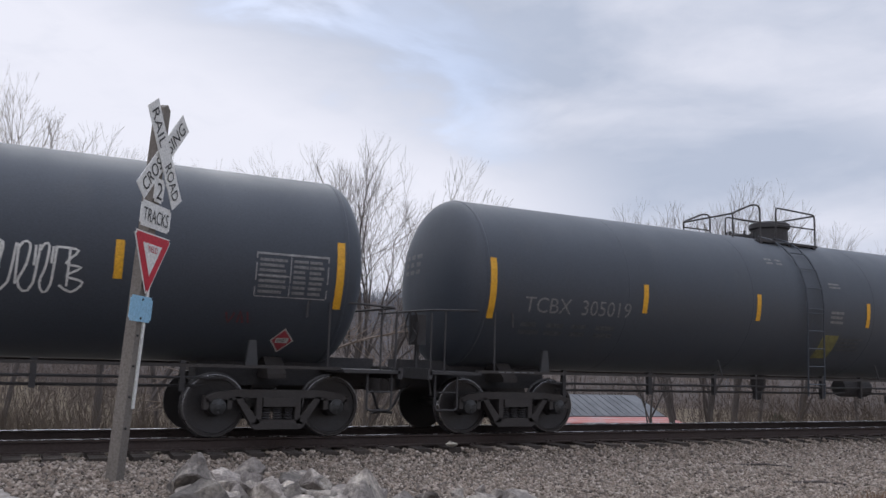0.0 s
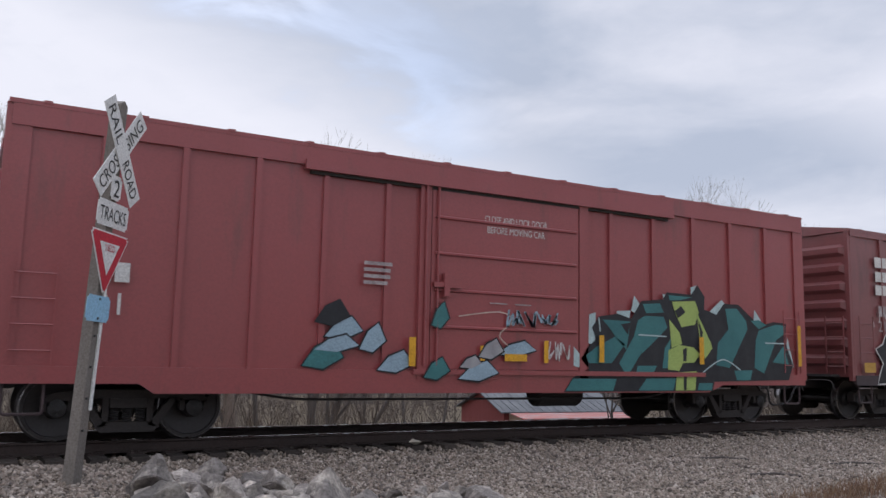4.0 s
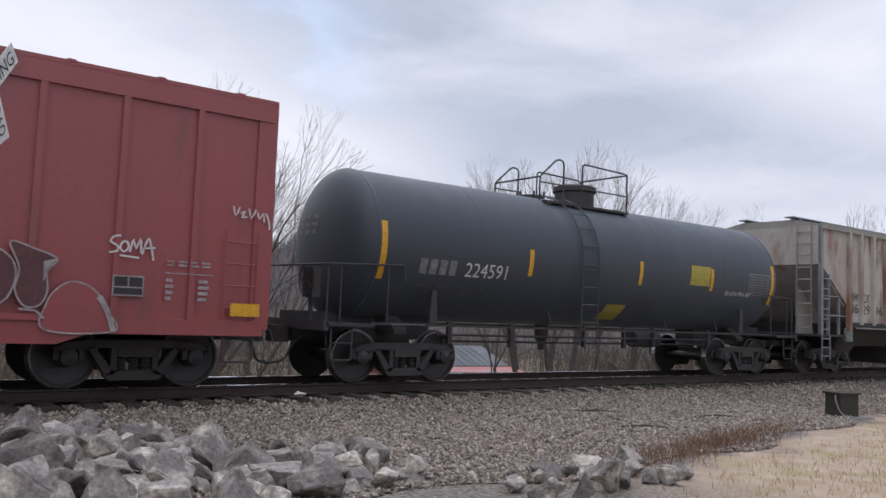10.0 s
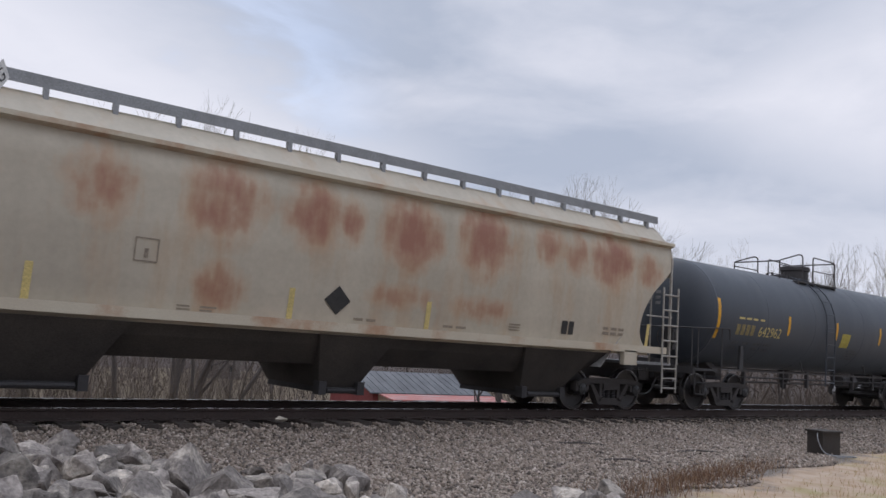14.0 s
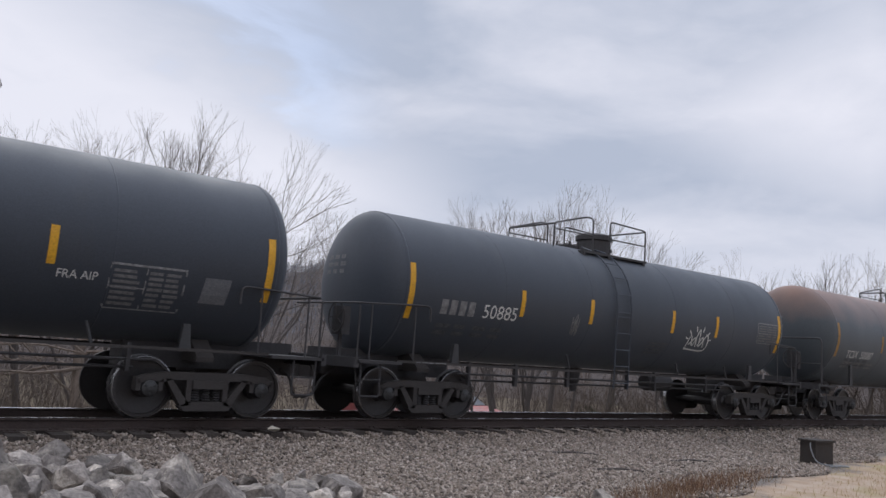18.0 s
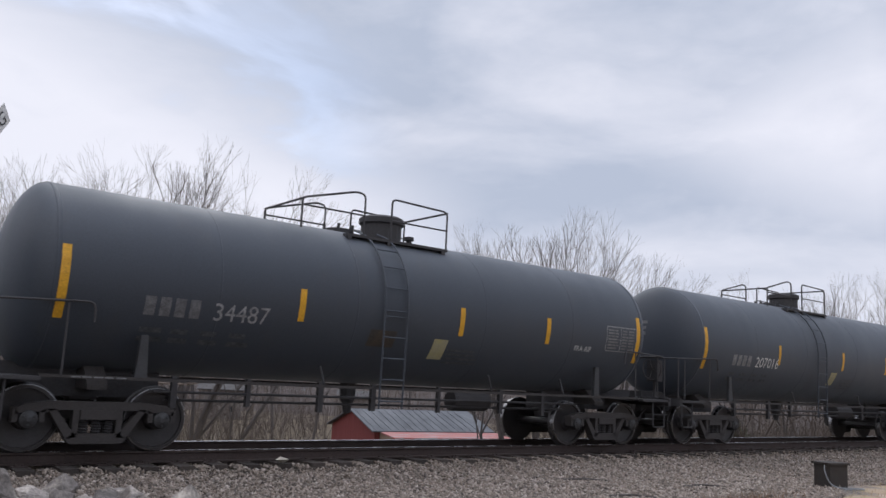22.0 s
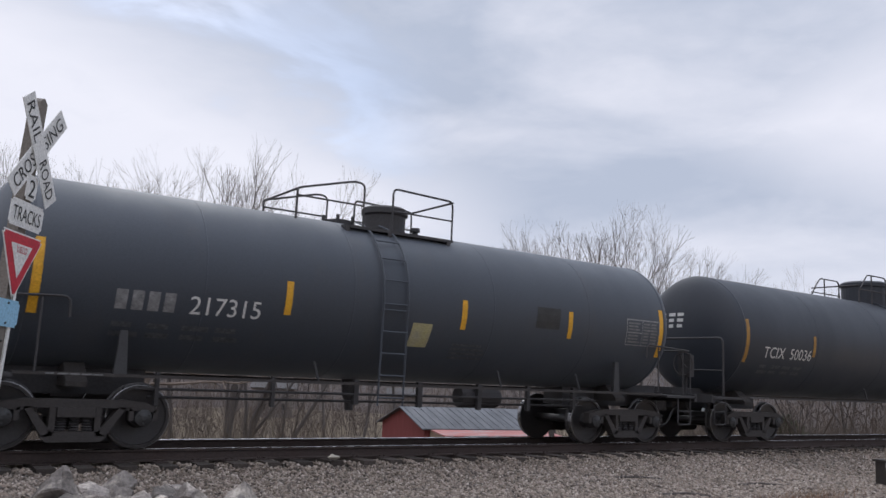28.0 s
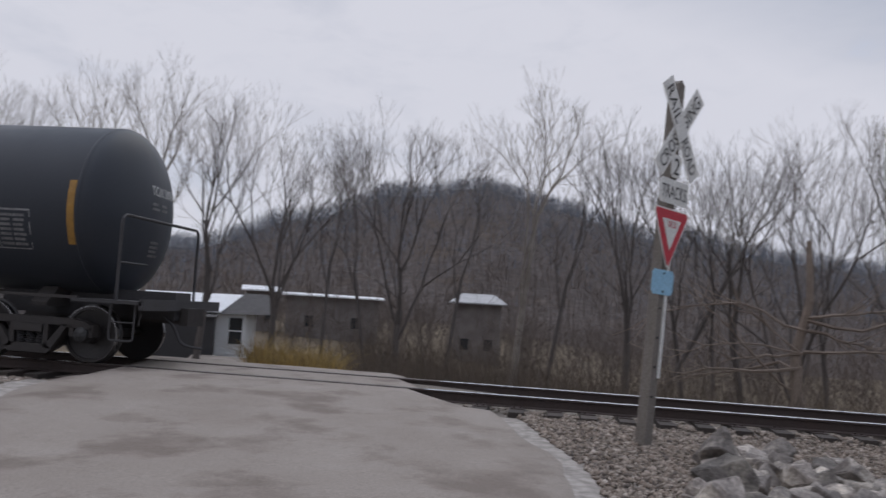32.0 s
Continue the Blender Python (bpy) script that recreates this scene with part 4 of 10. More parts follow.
        part("manway", bm, M["underframe"], car)
    # side ladder below the platform, on stand-offs
    lx = -0.19 if body == "black_clean" else dome_x - (0.38 if top == "double" else 0.0)
    bm = bmesh.new()
    for x in (lx - 0.24, lx + 0.24):
        pts = [(x, -(R + 0.06) * math.cos(a), zc + (R + 0.06) * math.sin(a)) for a in [radians(d) for d in range(78, -1, -13)]] + [(x, -R - 0.06, zc), (x, -R - 0.02, 0.7)]
        tube(bm, pts, 0.018, 5)
    for k in range(5):
        a = radians(60 - k * 16)
        tube(bm, [(lx - 0.24, -(R + 0.06) * math.cos(a), zc + (R + 0.06) * math.sin(a)), (lx + 0.24, -(R + 0.06) * math.cos(a), zc + (R + 0.06) * math.sin(a))], 0.014, 5)
    for z in [zc - 0.2 - 0.36 * k for k in range(5)]:
        tube(bm, [(lx - 0.24, -R - 0.05, z), (lx + 0.24, -R - 0.05, z)], 0.014, 5)
    part("ladder", bm, M[body], car)
    # reflective tape
    zs = zc - 0.16
    tape = M["stripe_worn" if top == "double" else "stripe"]
    reflectors(car, on, [(x - 0.055, x + 0.055, zs - 0.26, zs + 0.26) for x in stripes], tape)
    reflectors(car, on, [(s * (half - 0.1) - 0.06, s * (half - 0.1) + 0.06, zs - 0.5, zs + 0.5) for s in (-1, 1)], tape)
    # lettering
    if marks:
        words = marks.split(" ")
        x = mark_x
        for w in words:
            if w[0] == "#":      # a company's mark as plain letter-sized shapes
                for i in range(len(w)):
                    a, c = x + i * mark_h * 0.82, zc - 0.52 + mark_dz
                    me = patches("name_block", [rect(a, a + mark_h * 0.58, c, c + mark_h)], on, 1, 2)
                    link_mesh("name_block", me, M["name_" + mark_mat], car)
            else:
                me = letters(w, x, zc - 0.52 + mark_dz, mark_h, on)
                link_mesh("lettering", me, M[mark_mat], car)
            x = max(v.co.x for v in me.vertices) + mark_h * 0.75
        link_mesh("small_print", patches("small_print", bars(mark_x, zc - 0.92, (x - mark_x) * 0.85, 0.26, 2, 4, rng), on, 1, 1), M["print_faint"], car)
    if data_x is not None:
        px, pz, pw, ph = data_x if isinstance(data_x, tuple) else (data_x, zc - 0.5, 0.95, 0.5)
        q = bars(px + 0.02, pz + 0.02, pw * 0.42, ph * 0.86, 7, 1, rng, 0.95) + bars(px + pw * 0.5, pz + 0.02, pw * 0.46, ph * 0.86, 7, 2, rng, 0.95)
        link_mesh("data_panel", patches("data_panel", q, on, 1, 1), M["white_faint"], car, "panel of worn white print")
        q = [rect(px - 0.03, px - 0.012, pz, pz + ph), rect(px + pw, px + pw + 0.018, pz, pz + ph), rect(px - 0.012, px + pw, pz + ph * 0.95, pz + ph), rect(px - 0.012, px + pw, pz - 0.02, pz - 0.004), rect(px + pw * 0.455, px + pw * 0.47, pz, pz + ph * 0.93), rect(px, px + pw * 0.45, pz + ph * 0.45, pz + ph * 0.475)]
        link_mesh("data_frame", patches("data_frame", q, on, 1, 2), M["white_mid"], car, "thin white frame round the print")
    link_mesh("small_print", patches("small_print", bars(half * 0.12, zc - 0.95, 0.9, 0.3, 4, 1, rng, 0.95), on, 1, 1), M["print_faint"], car)
    for x, z, w, h, m in placards:
        link_mesh("placard", patches("placard", [((x, z), (x + w, z), (x + w + 0.025, z + h), (x + 0.025, z + h))], on, 2, 3), M[m], car)
    # print on the left head
    me = patches("head_print", bars(-0.35, zc + 0.1, 0.8, 0.42, 3, 3, rng), lambda u, z: (-half - hd * math.sqrt(max(0, 1 - ((u - 0.3) ** 2 + (z - zc) ** 2) / R / R)) - 0.008, -(u - 0.3), z), 1, 1)
    for poly in me.polygons:
        poly.flip()
    link_mesh("head_print", me, M[end_marks], car)
    if top == "double" and body == "black_clean":      # lettering on the last head of the train
        def head(u, z):
            return (half + hd * math.sqrt(max(0, 1 - (u ** 2 + (z - zc) ** 2) / R / R)) + 0.01, u, z)
        link_mesh("lettering", letters(marks, -0.1, zc + 0.32, 0.17, head, 0.95), M["white"], car)
        me = patches("head_print", bars(-0.08, zc + 0.05, 0.7, 0.16, 2, 2, rng) + bars(0.0, zc - 0.75, 0.45, 0.3, 4, 1, rng), head, 1, 1)
        link_mesh("head_print", me, M["white_faint"], car)
    if extras:
        extras(car, on, half, zc, R, rng)
    return car, cx


def scribble(car, on, x, z, w, h, n, rng, width=0.035, material="white"):
    """A quick looping tag of n signs."""
    lines = []
    for k in range(n):
        x0, c = x + k * w / n, w / n
        pts = [(x0 + c * rng.uniform(-0.1, 0.3), z + h * rng.uniform(0.75, 1.0))]
        for q in range(rng.randint(4, 6)):
            pts.append((x0 + c * rng.uniform(0.0, 1.1), z + h * (rng.uniform(0.0, 0.45) if q % 2 == 0 else rng.uniform(0.5, 1.0))))
        ext = [Vector(p) for p in [pts[0]] + pts + [pts[-1]]]
        line = []
        for a, b, d, e in zip(ext, ext[1:], ext[2:], ext[3:]):
            for i in range(4):
                t = i / 4
                line.append(tuple(0.5 * ((2 * b) + (d - a) * t + (2 * a - 5 * b + 4 * d - e) * t * t + (3 * b - a - 3 * d + e) * t ** 3)))
        lines.append(line + [pts[-1]])
    link_mesh("spray_tag", strokes("spray_tag", lines, width, on), M[material], car, "thin spray-painted scribble")


def diamond(car, on, x, z, r, mat_in="pink_red", number=None):
    q = [((x, z - r), (x + r, z), (x, z + r), (x - r, z))]
    pl = link_mesh("placard", patches("placard", q, on, 2, 2), M["white"], car, "red and white hazard placard")
    k = r * 0.86
    lift = lambda a, b: (on(a, b)[0], on(a, b)[1] - 0.004, on(a, b)[2])
    link_mesh("placard_face", patches("placard_face", [((x - k, z), (x - k * 0.4, z + k * 0.6), (x - k * 0.4, z - k * 0.6), (x - k, z)),
              ((x - k * 0.5, z + k * 0.5), (x, z + k), (x, z + k), (x + k * 0.5, z + k * 0.5)), ((x - k * 0.5, z - k * 0.5), (x, z - k), (x, z - k), (x + k * 0.5, z - k * 0.5)),
              ((x - k, z), (x - k * 0.5, z + k * 0.5), (x + k * 0.5, z + k * 0.5), (x + k, z)), ((x - k, z), (x - k * 0.5, z - k * 0.5), (x + k * 0.5, z - k * 0.5), (x + k, z))], lift, 1, 1), M[mat_in], pl)
    if number:
        lift2 = lambda a, b: (on(a, b)[0], on(a, b)[1] - 0.008, on(a, b)[2])
        link_mesh("number_plate", patches("number_plate", [rect(x - k * 0.62, x + k * 0.62, z - k * 0.24, z + k * 0.24)], lift2, 1, 1), M["white"], pl)
        lift3 = lambda a, b: (on(a, b)[0], on(a, b)[1] - 0.012, on(a, b)[2])
        link_mesh("lettering", letters(number, x - k * 0.52, z - k * 0.16, k * 0.34, lift3), M["sign_black"], pl)


# ---- boxcars ----


def box_car(label, body, half, eave, door_w=3.0, rib_pitch=1.0, rib_depth=0.05, rng_seed=1, extras=None, rib_width=0.09, low_stripes=(), door_bars=5):
    rng = random.Random(rng_seed)
    car = car_empty("boxcar", label, "boxcar")
    w, paint = 1.55, M[body]
    z0, z1 = 0.86, eave
    # shell: floor frame, sides, ends
    bm = bmesh.new()
    box(bm, -half, half, -w, w, z0 + 0.12, z1 - 0.02)
    part("body", bm, paint, car)
    bm = bmesh.new()
    for s in (-1, 1):
        prism(bm, [(-half + 0.02, 0.8), (-half + 1.75, 0.8), (-half + 1.95, 0.67), (half - 2.9, 0.66), (half - 2.5, 0.8), (half - 0.02, 0.8), (half - 0.02, 1.02), (-half + 0.02, 1.02)], s * (w + 0.03) - 0.03, s * (w + 0.03) + 0.03)
    sill = paint if body == "box_red" else M["sill_grime"]
    part("side_sill", bm, sill, car)
    # roof with a low ridge, panel seams and overhanging eave
    bm = bmesh.new()
    prism(bm, [(-w - 0.06, z1 - 0.06), (-w - 0.06, z1), (0, z1 + 0.24), (w + 0.06, z1), (w + 0.06, z1 - 0.06)], -half - 0.05, half + 0.05, "x")
    part("roof", bm, paint, car)
    x = -half + 0.4
    while x < half:
        bm = bmesh.new()
        up = 0.03 if body == "box_red" else 0.016
        prism(bm, [(-w - 0.07, z1 - 0.02), (-w - 0.07, z1 + up * 0.6), (-w + 0.12, z1 + 0.02 + up), (0, z1 + 0.245 + up), (w - 0.12, z1 + 0.02 + up), (w + 0.07, z1 + up * 0.6), (w + 0.07, z1 - 0.02), (0, z1 + 0.23)], x - 0.05, x + 0.05, "x")
        part("roof_seam", bm, paint, car)
        x += 1.2
    dl, dr = -door_w / 2, door_w / 2
    for s in (-1, 1):
        y = s * w

        def slab(x0, x1, a, b, depth):
            bm = bmesh.new()
            box(bm, x0, x1, min(y, y + s * depth), max(y, y + s * depth), a, b)
            return bm
        part("top_chord", slab(-half, half, z1 - 0.34 if body == "box_red" else z1 - 0.17, z1 - 0.05, 0.055), paint, car)
        # ribs
        n = int((half + dl - 0.3) / rib_pitch)
        for k in range(n):
            for q in (-1, 1):
                xr = q * (half - 0.35 - (k + 0.75) * (half + dl - 0.45) / (n + 0.4))
                part("side_post", slab(xr - rib_width / 2, xr + rib_width / 2, 1.02, z1 - (0.3 if body == "box_red" else 0.14), rib_depth), paint, car)
        for q in (-1, 1):
            part("corner_post", slab(q * (half - 0.12) - 0.12, q * (half - 0.12) + 0.12, 0.9, z1 - 0.06, 0.035), paint, car)
            part("door_post", slab(q * (door_w / 2 + 0.12) - 0.1, q * (door_w / 2 + 0.12) + 0.1, 0.86, z1 - 0.3, 0.07), paint, car)
        # sliding door hung outside the wall
        bm = slab(dl, dr, 1.05, z1 - 0.32, 0.06)
        door = part("door", bm, paint, car, "sliding side door with pressed ribs")
        for k in range(door_bars):
            zz = 1.12 + (k + 1) * (z1 - 1.44) / (door_bars + 1)
            bm = bmesh.new()
            ya, yb = y + s * 0.055, y + s * 0.095
            prism(bm, [(min(ya, yb) if s > 0 else ya, zz - 0.035), (yb, zz - 0.012), (yb, zz + 0.012), (ya, zz + 0.035)], dl + 0.06, dr - 0.06, "x")
            part("door_rib", bm, paint, door)
        for xx in (dl + 0.1, dl - 0.12):
            bm = bmesh.new()
            tube(bm, [(xx, y + s * 0.1, 1.1), (xx, y + s * 0.1, z1 - 0.4)], 0.02)
            part("lock_bar", bm, paint, door)
        bm = bmesh.new()
        box(bm, dl + 0.02, dl + 0.55, min(y + s * 0.08, y + s * 0.14), max(y + s * 0.08, y + s * 0.14), 2.35, 2.43)
        box(bm, dl + 0.2, dl + 0.3, min(y + s * 0.08, y + s * 0.16), max(y + s * 0.08, y + s * 0.16), 2.2, 2.58)
        part("door_handle", bm, paint, door)
        if body == "box_red":
            part("door_track", slab(dl - 2.2, dr + 2.3, z1 - 0.42, z1 - 0.27, 0.13), paint, car)
            # dark strip that paints the shade below the door track
            part("track_slot", slab(dl - 2.1, dr + 2.2, z1 - 0.47, z1 - 0.42, 0.062), M["dark_soot_and_shade"], car)
        else:
            part("door_track", slab(dl - 0.2, dr + door_w + 0.1, z1 - 0.36, z1 - 0.28, 0.08), paint, car)
        part("lower_track", slab(dl - 0.3, dr + door_w + 0.1, 0.96, 1.04, 0.1), sill, car)
    # corrugated ends with their deep pressings
    for s in (-1, 1):
        k, zz = 0, 1.2
        while zz < z1 - 0.5:
            bm = bmesh.new()
            x = s * half
            prof = [(x, zz), (x + s * 0.09, zz + 0.08), (x + s * 0.09, zz + 0.2), (x, zz + 0.28)]
            vs = [[bm.verts.new((a, yy, b)) for a, b in prof] for yy in (-w + 0.06, -w + 0.2, w - 0.2, w - 0.06)]
            for i in (0, 3):
                for v in vs[i]:
                    v.co.x = x + s * 0.005
            for a, b in zip(vs, vs[1:]):
                for i in range(3):
                    bm.faces.new((a[i], a[i + 1], b[i + 1], b[i]))
            bmesh.ops.recalc_face_normals(bm, faces=bm.faces)
            part("end_corrugation", bm, paint, car)
            zz += 0.42
        for yy in (-w + 0.02, w - 0.02):
            bm = bmesh.new()
            box(bm, min(s * half, s * (half + 0.07)), max(s * half, s * (half + 0.07)), yy - 0.05, yy + 0.05, 0.9, z1 - 0.05)
            part("end_post", bm, paint, car)
        add_ladder(car, s * (half - 0.42), -w - 0.075, 1.05, 2.35, 0.5, 4, paint, r=0.009, stile=0.008)
        add_ladder(car, s * (half + 0.13), -w + 0.35, 1.05, 2.35, 0.45, 4, paint, "x")
        bm = bmesh.new()
        tube(bm, bend([(s * (half - 0.15), -w, 0.9), (s * (half - 0.15), -w, 0.42), (s * (half - 0.62), -w, 0.42), (s * (half - 0.62), -w, 0.9)], 0.06), 0.02)
        part("sill_step", bm, M["sill_grime"], car)
        bm = bmesh.new()
        box(bm, min(s * half, s * (half + 0.3)), max(s * half, s * (half + 0.3)), -1.2, 1.2, 0.98, 1.03)
        part("end_platform", bm, M["underframe"], car)
        add_coupler(car, s * (half + 0.42), s)
        add_truck(car, s * (half - 1.72))
    bm = bmesh.new()
    box(bm, -half - 0.3, half + 0.3, -0.32, 0.32, 0.7, 0.98)
    for x in [-half + 3.2 + i * (2 * half - 6.4) / 6 for i in range(7)]:
        box(bm, x - 0.06, x + 0.06, -w + 0.04, w - 0.04, 0.72, 0.98)
    part("centre_sill", bm, M["underframe"], car)
    bm = bmesh.new()
    lathe(bm, [(-0.5, 0.2), (-0.45, 0.23), (0.45, 0.23), (0.5, 0.2)], "x", 14, (half * 0.2, -0.9, 0.62))
    part("air_reservoir", bm, M["underframe"], car)
    bm = bmesh.new()
    tube(bm, bend([(-half + 2.6, -1.2, 0.8), (-half + 4, -1.2, 0.56), (half - 4.2, -1.2, 0.54), (half - 2.8, -1.2, 0.8)], 0.3), 0.02)
    part("brake_rod", bm, M["underframe"], car)
    on = flat_side(-w - 0.125)
    for x, z, ww, h in low_stripes:
        link_mesh("reflector", patches("reflector", [rect(x - ww / 2, x + ww / 2, z - h / 2, z + h / 2)], on, 1, 1), M["stripe" if body == "box_red" else "stripe_box"], car)
    if extras:
        extras(car, half, z1, w, rng)
    return car, half + 0.44


def stencil(car, words, x, z, h, y=-1.56, material="white", bold=0.0, width=None):
    return link_mesh("lettering", letters(words, x, z, h, flat_side(y), width, bold), M[material], car)


def blocks(car, x, z, h, widths, y=-1.56, material="white", gap=0.3):
    """A name drawn as plain letter-sized shapes."""
    xx = x
    for wd in widths:
        if wd:
            link_mesh("name_block", patches("name_block", [rect(xx, xx + wd * h, z, z + h)], flat_side(y), 1, 1), M[material], car)
            xx += (wd + gap * 0.6) * h
        else:
            xx += gap * h

def stain(m, spots):
    """Rust bleeding through paint in soft blotches: x, z, half width, half height, strength of each."""
    nt = m.node_tree
    n, link = nt.nodes.new, nt.links.new
    b = nt.nodes["Principled BSDF"]
    was = b.inputs["Base Color"].links[0].from_socket
    tc, sep = n("ShaderNodeTexCoord"), n("ShaderNodeSeparateXYZ")
    link(tc.outputs["Object"], sep.inputs[0])

    def f(op, a, c=0.0, d=0.0, clamp=False):
        x = n("ShaderNodeMath"); x.operation = op; x.use_clamp = clamp
        for sock, v in zip(x.inputs, (a, c, d)):
            if isinstance(v, (int, float)):
                sock.default_value = v
            else:
                link(v, sock)
        return x.outputs[0]

    def ripple(scale, sx, sz):
        mp, t = n("ShaderNodeMapping"), n("ShaderNodeTexNoise")
        mp.inputs["Scale"].default_value = (sx, 1, sz)
        link(tc.outputs["Object"], mp.inputs[0]); link(mp.outputs[0], t.inputs["Vector"])
        t.inputs["Scale"].default_value, t.inputs["Detail"].default_value = scale, 6
        return f("SUBTRACT", t.outputs["Fac"], 0.5)
    rough = f("ADD", f("MULTIPLY", ripple(3.0, 1.0, 1.0), 2.2), f("MULTIPLY", ripple(4.0, 1.9, 0.5), 1.5))
    total = None
    for x, z, a, c, k in spots:
        u, v = f("DIVIDE", f("SUBTRACT", sep.outputs[0], x), a), f("DIVIDE", f("SUBTRACT", sep.outputs[2], z), c)
        here = f("MULTIPLY", f("SUBTRACT", 1.25, f("ADD", f("MULTIPLY", u, u), f("MULTIPLY", v, v))), k)
        total = here if total is None else f("MAXIMUM", total, here)
    wet = f("ADD", f("MAXIMUM", total, -1.0), rough)

    def mix(fac, a, colour):
        x = n("ShaderNodeMix"); x.data_type = "RGBA"
        x.inputs["B"].default_value = (*colour, 1)
        link(fac, x.inputs["Factor"]); link(a, x.inputs["A"])
        return x.outputs["Result"]

    def ramp(lo, hi, top):
        r = n("ShaderNodeMapRange")
        r.inputs[1].default_value, r.inputs[2].default_value, r.inputs[4].default_value = lo, hi, top
        link(wet, r.inputs[0])
        return r.outputs[0]
    c = mix(ramp(-0.5, 0.9, 0.7), was, (0.43, 0.26, 0.15))
    c = mix(ramp(0.35, 1.5, 0.8), c, (0.27, 0.105, 0.075))
    link(c, b.inputs["Base Color"])


stain(M["hopper_cream"], ((-2.61, 3.15, 0.62, 0.62, 0.90), (-2.59, 1.84, 0.38, 0.35, 0.84), (-1.10, 3.15, 0.53, 0.53, 1.01), (-0.44, 3.15, 0.25, 0.38, 0.78), (0.84, 3.10, 0.62, 0.65, 1.29), (2.56, 3.20, 0.62, 0.69, 1.29), (4.27, 3.30, 0.38, 0.33, 0.78)))
stain(M["hopper_cream"], ((5.08, 3.20, 0.31, 0.38, 0.78), (6.17, 3.20, 0.69, 0.56, 1.12), (7.44, 3.10, 0.38, 0.35, 0.95), (2.60, 1.91, 0.62, 0.22, 0.67), (0.72, 1.98, 0.62, 0.19, 0.56), (-4.40, 3.10, 0.44, 0.50, 0.73), (-6.40, 3.10, 0.50, 0.19, 0.56)))



# ---- covered hoppers ----


def trough(bm, *levels):
    """A closed body narrowing downwards: x from, x to, half width and height of each level."""
    rings = [[bm.verts.new(q) for q in ((x0, -w, z), (x1, -w, z), (x1, w, z), (x0, w, z))] for x0, x1, w, z in levels]
    for a, b in zip(rings, rings[1:]):
        for i in range(4):
            bm.faces.new((a[i], a[(i + 1) % 4], b[(i + 1) % 4], b[i]))
    bm.faces.new(rings[0]); bm.faces.new(rings[-1])
    bmesh.ops.recalc_face_normals(bm, faces=bm.faces)


def hopper_under(car, bays, zt, zb, tone="dusty_under"):
    """Dark outlet bays below the body. bays: left and right edge at the top and at the bottom."""
    for a, b, c2, d in bays:
        bm = bmesh.new()
        top = [(a, -1.5), (d, -1.5), (d, 1.5), (a, 1.5)]
        low = [(b, -0.95), (c2, -0.95), (c2, 0.95), (b, 0.95)]
        vt, vl = [bm.verts.new((*p, zt)) for p in top], [bm.verts.new((*p, zb)) for p in low]
        for i in range(4):
            bm.faces.new((vt[i], vt[(i + 1) % 4], vl[(i + 1) % 4], vl[i]))
        bm.faces.new(vl); bm.faces.new(vt)
        bmesh.ops.recalc_face_normals(bm, faces=bm.faces)
        part("outlet_bay", bm, M[tone], car)
        bm = bmesh.new()
        box(bm, b + 0.05, c2 - 0.05, -1.0, 1.0, zb - 0.1, zb)
        tube(bm, [(b + 0.1, -1.05, zb - 0.05), (c2 - 0.1, -1.05, zb - 0.05)], 0.05, 8)
        for x in (b, c2):
            box(bm, x - 0.07, x + 0.07, -1.1, -0.9, zb - 0.12, zb + 0.1)
        part("outlet_gate", bm, M["underframe"], car)


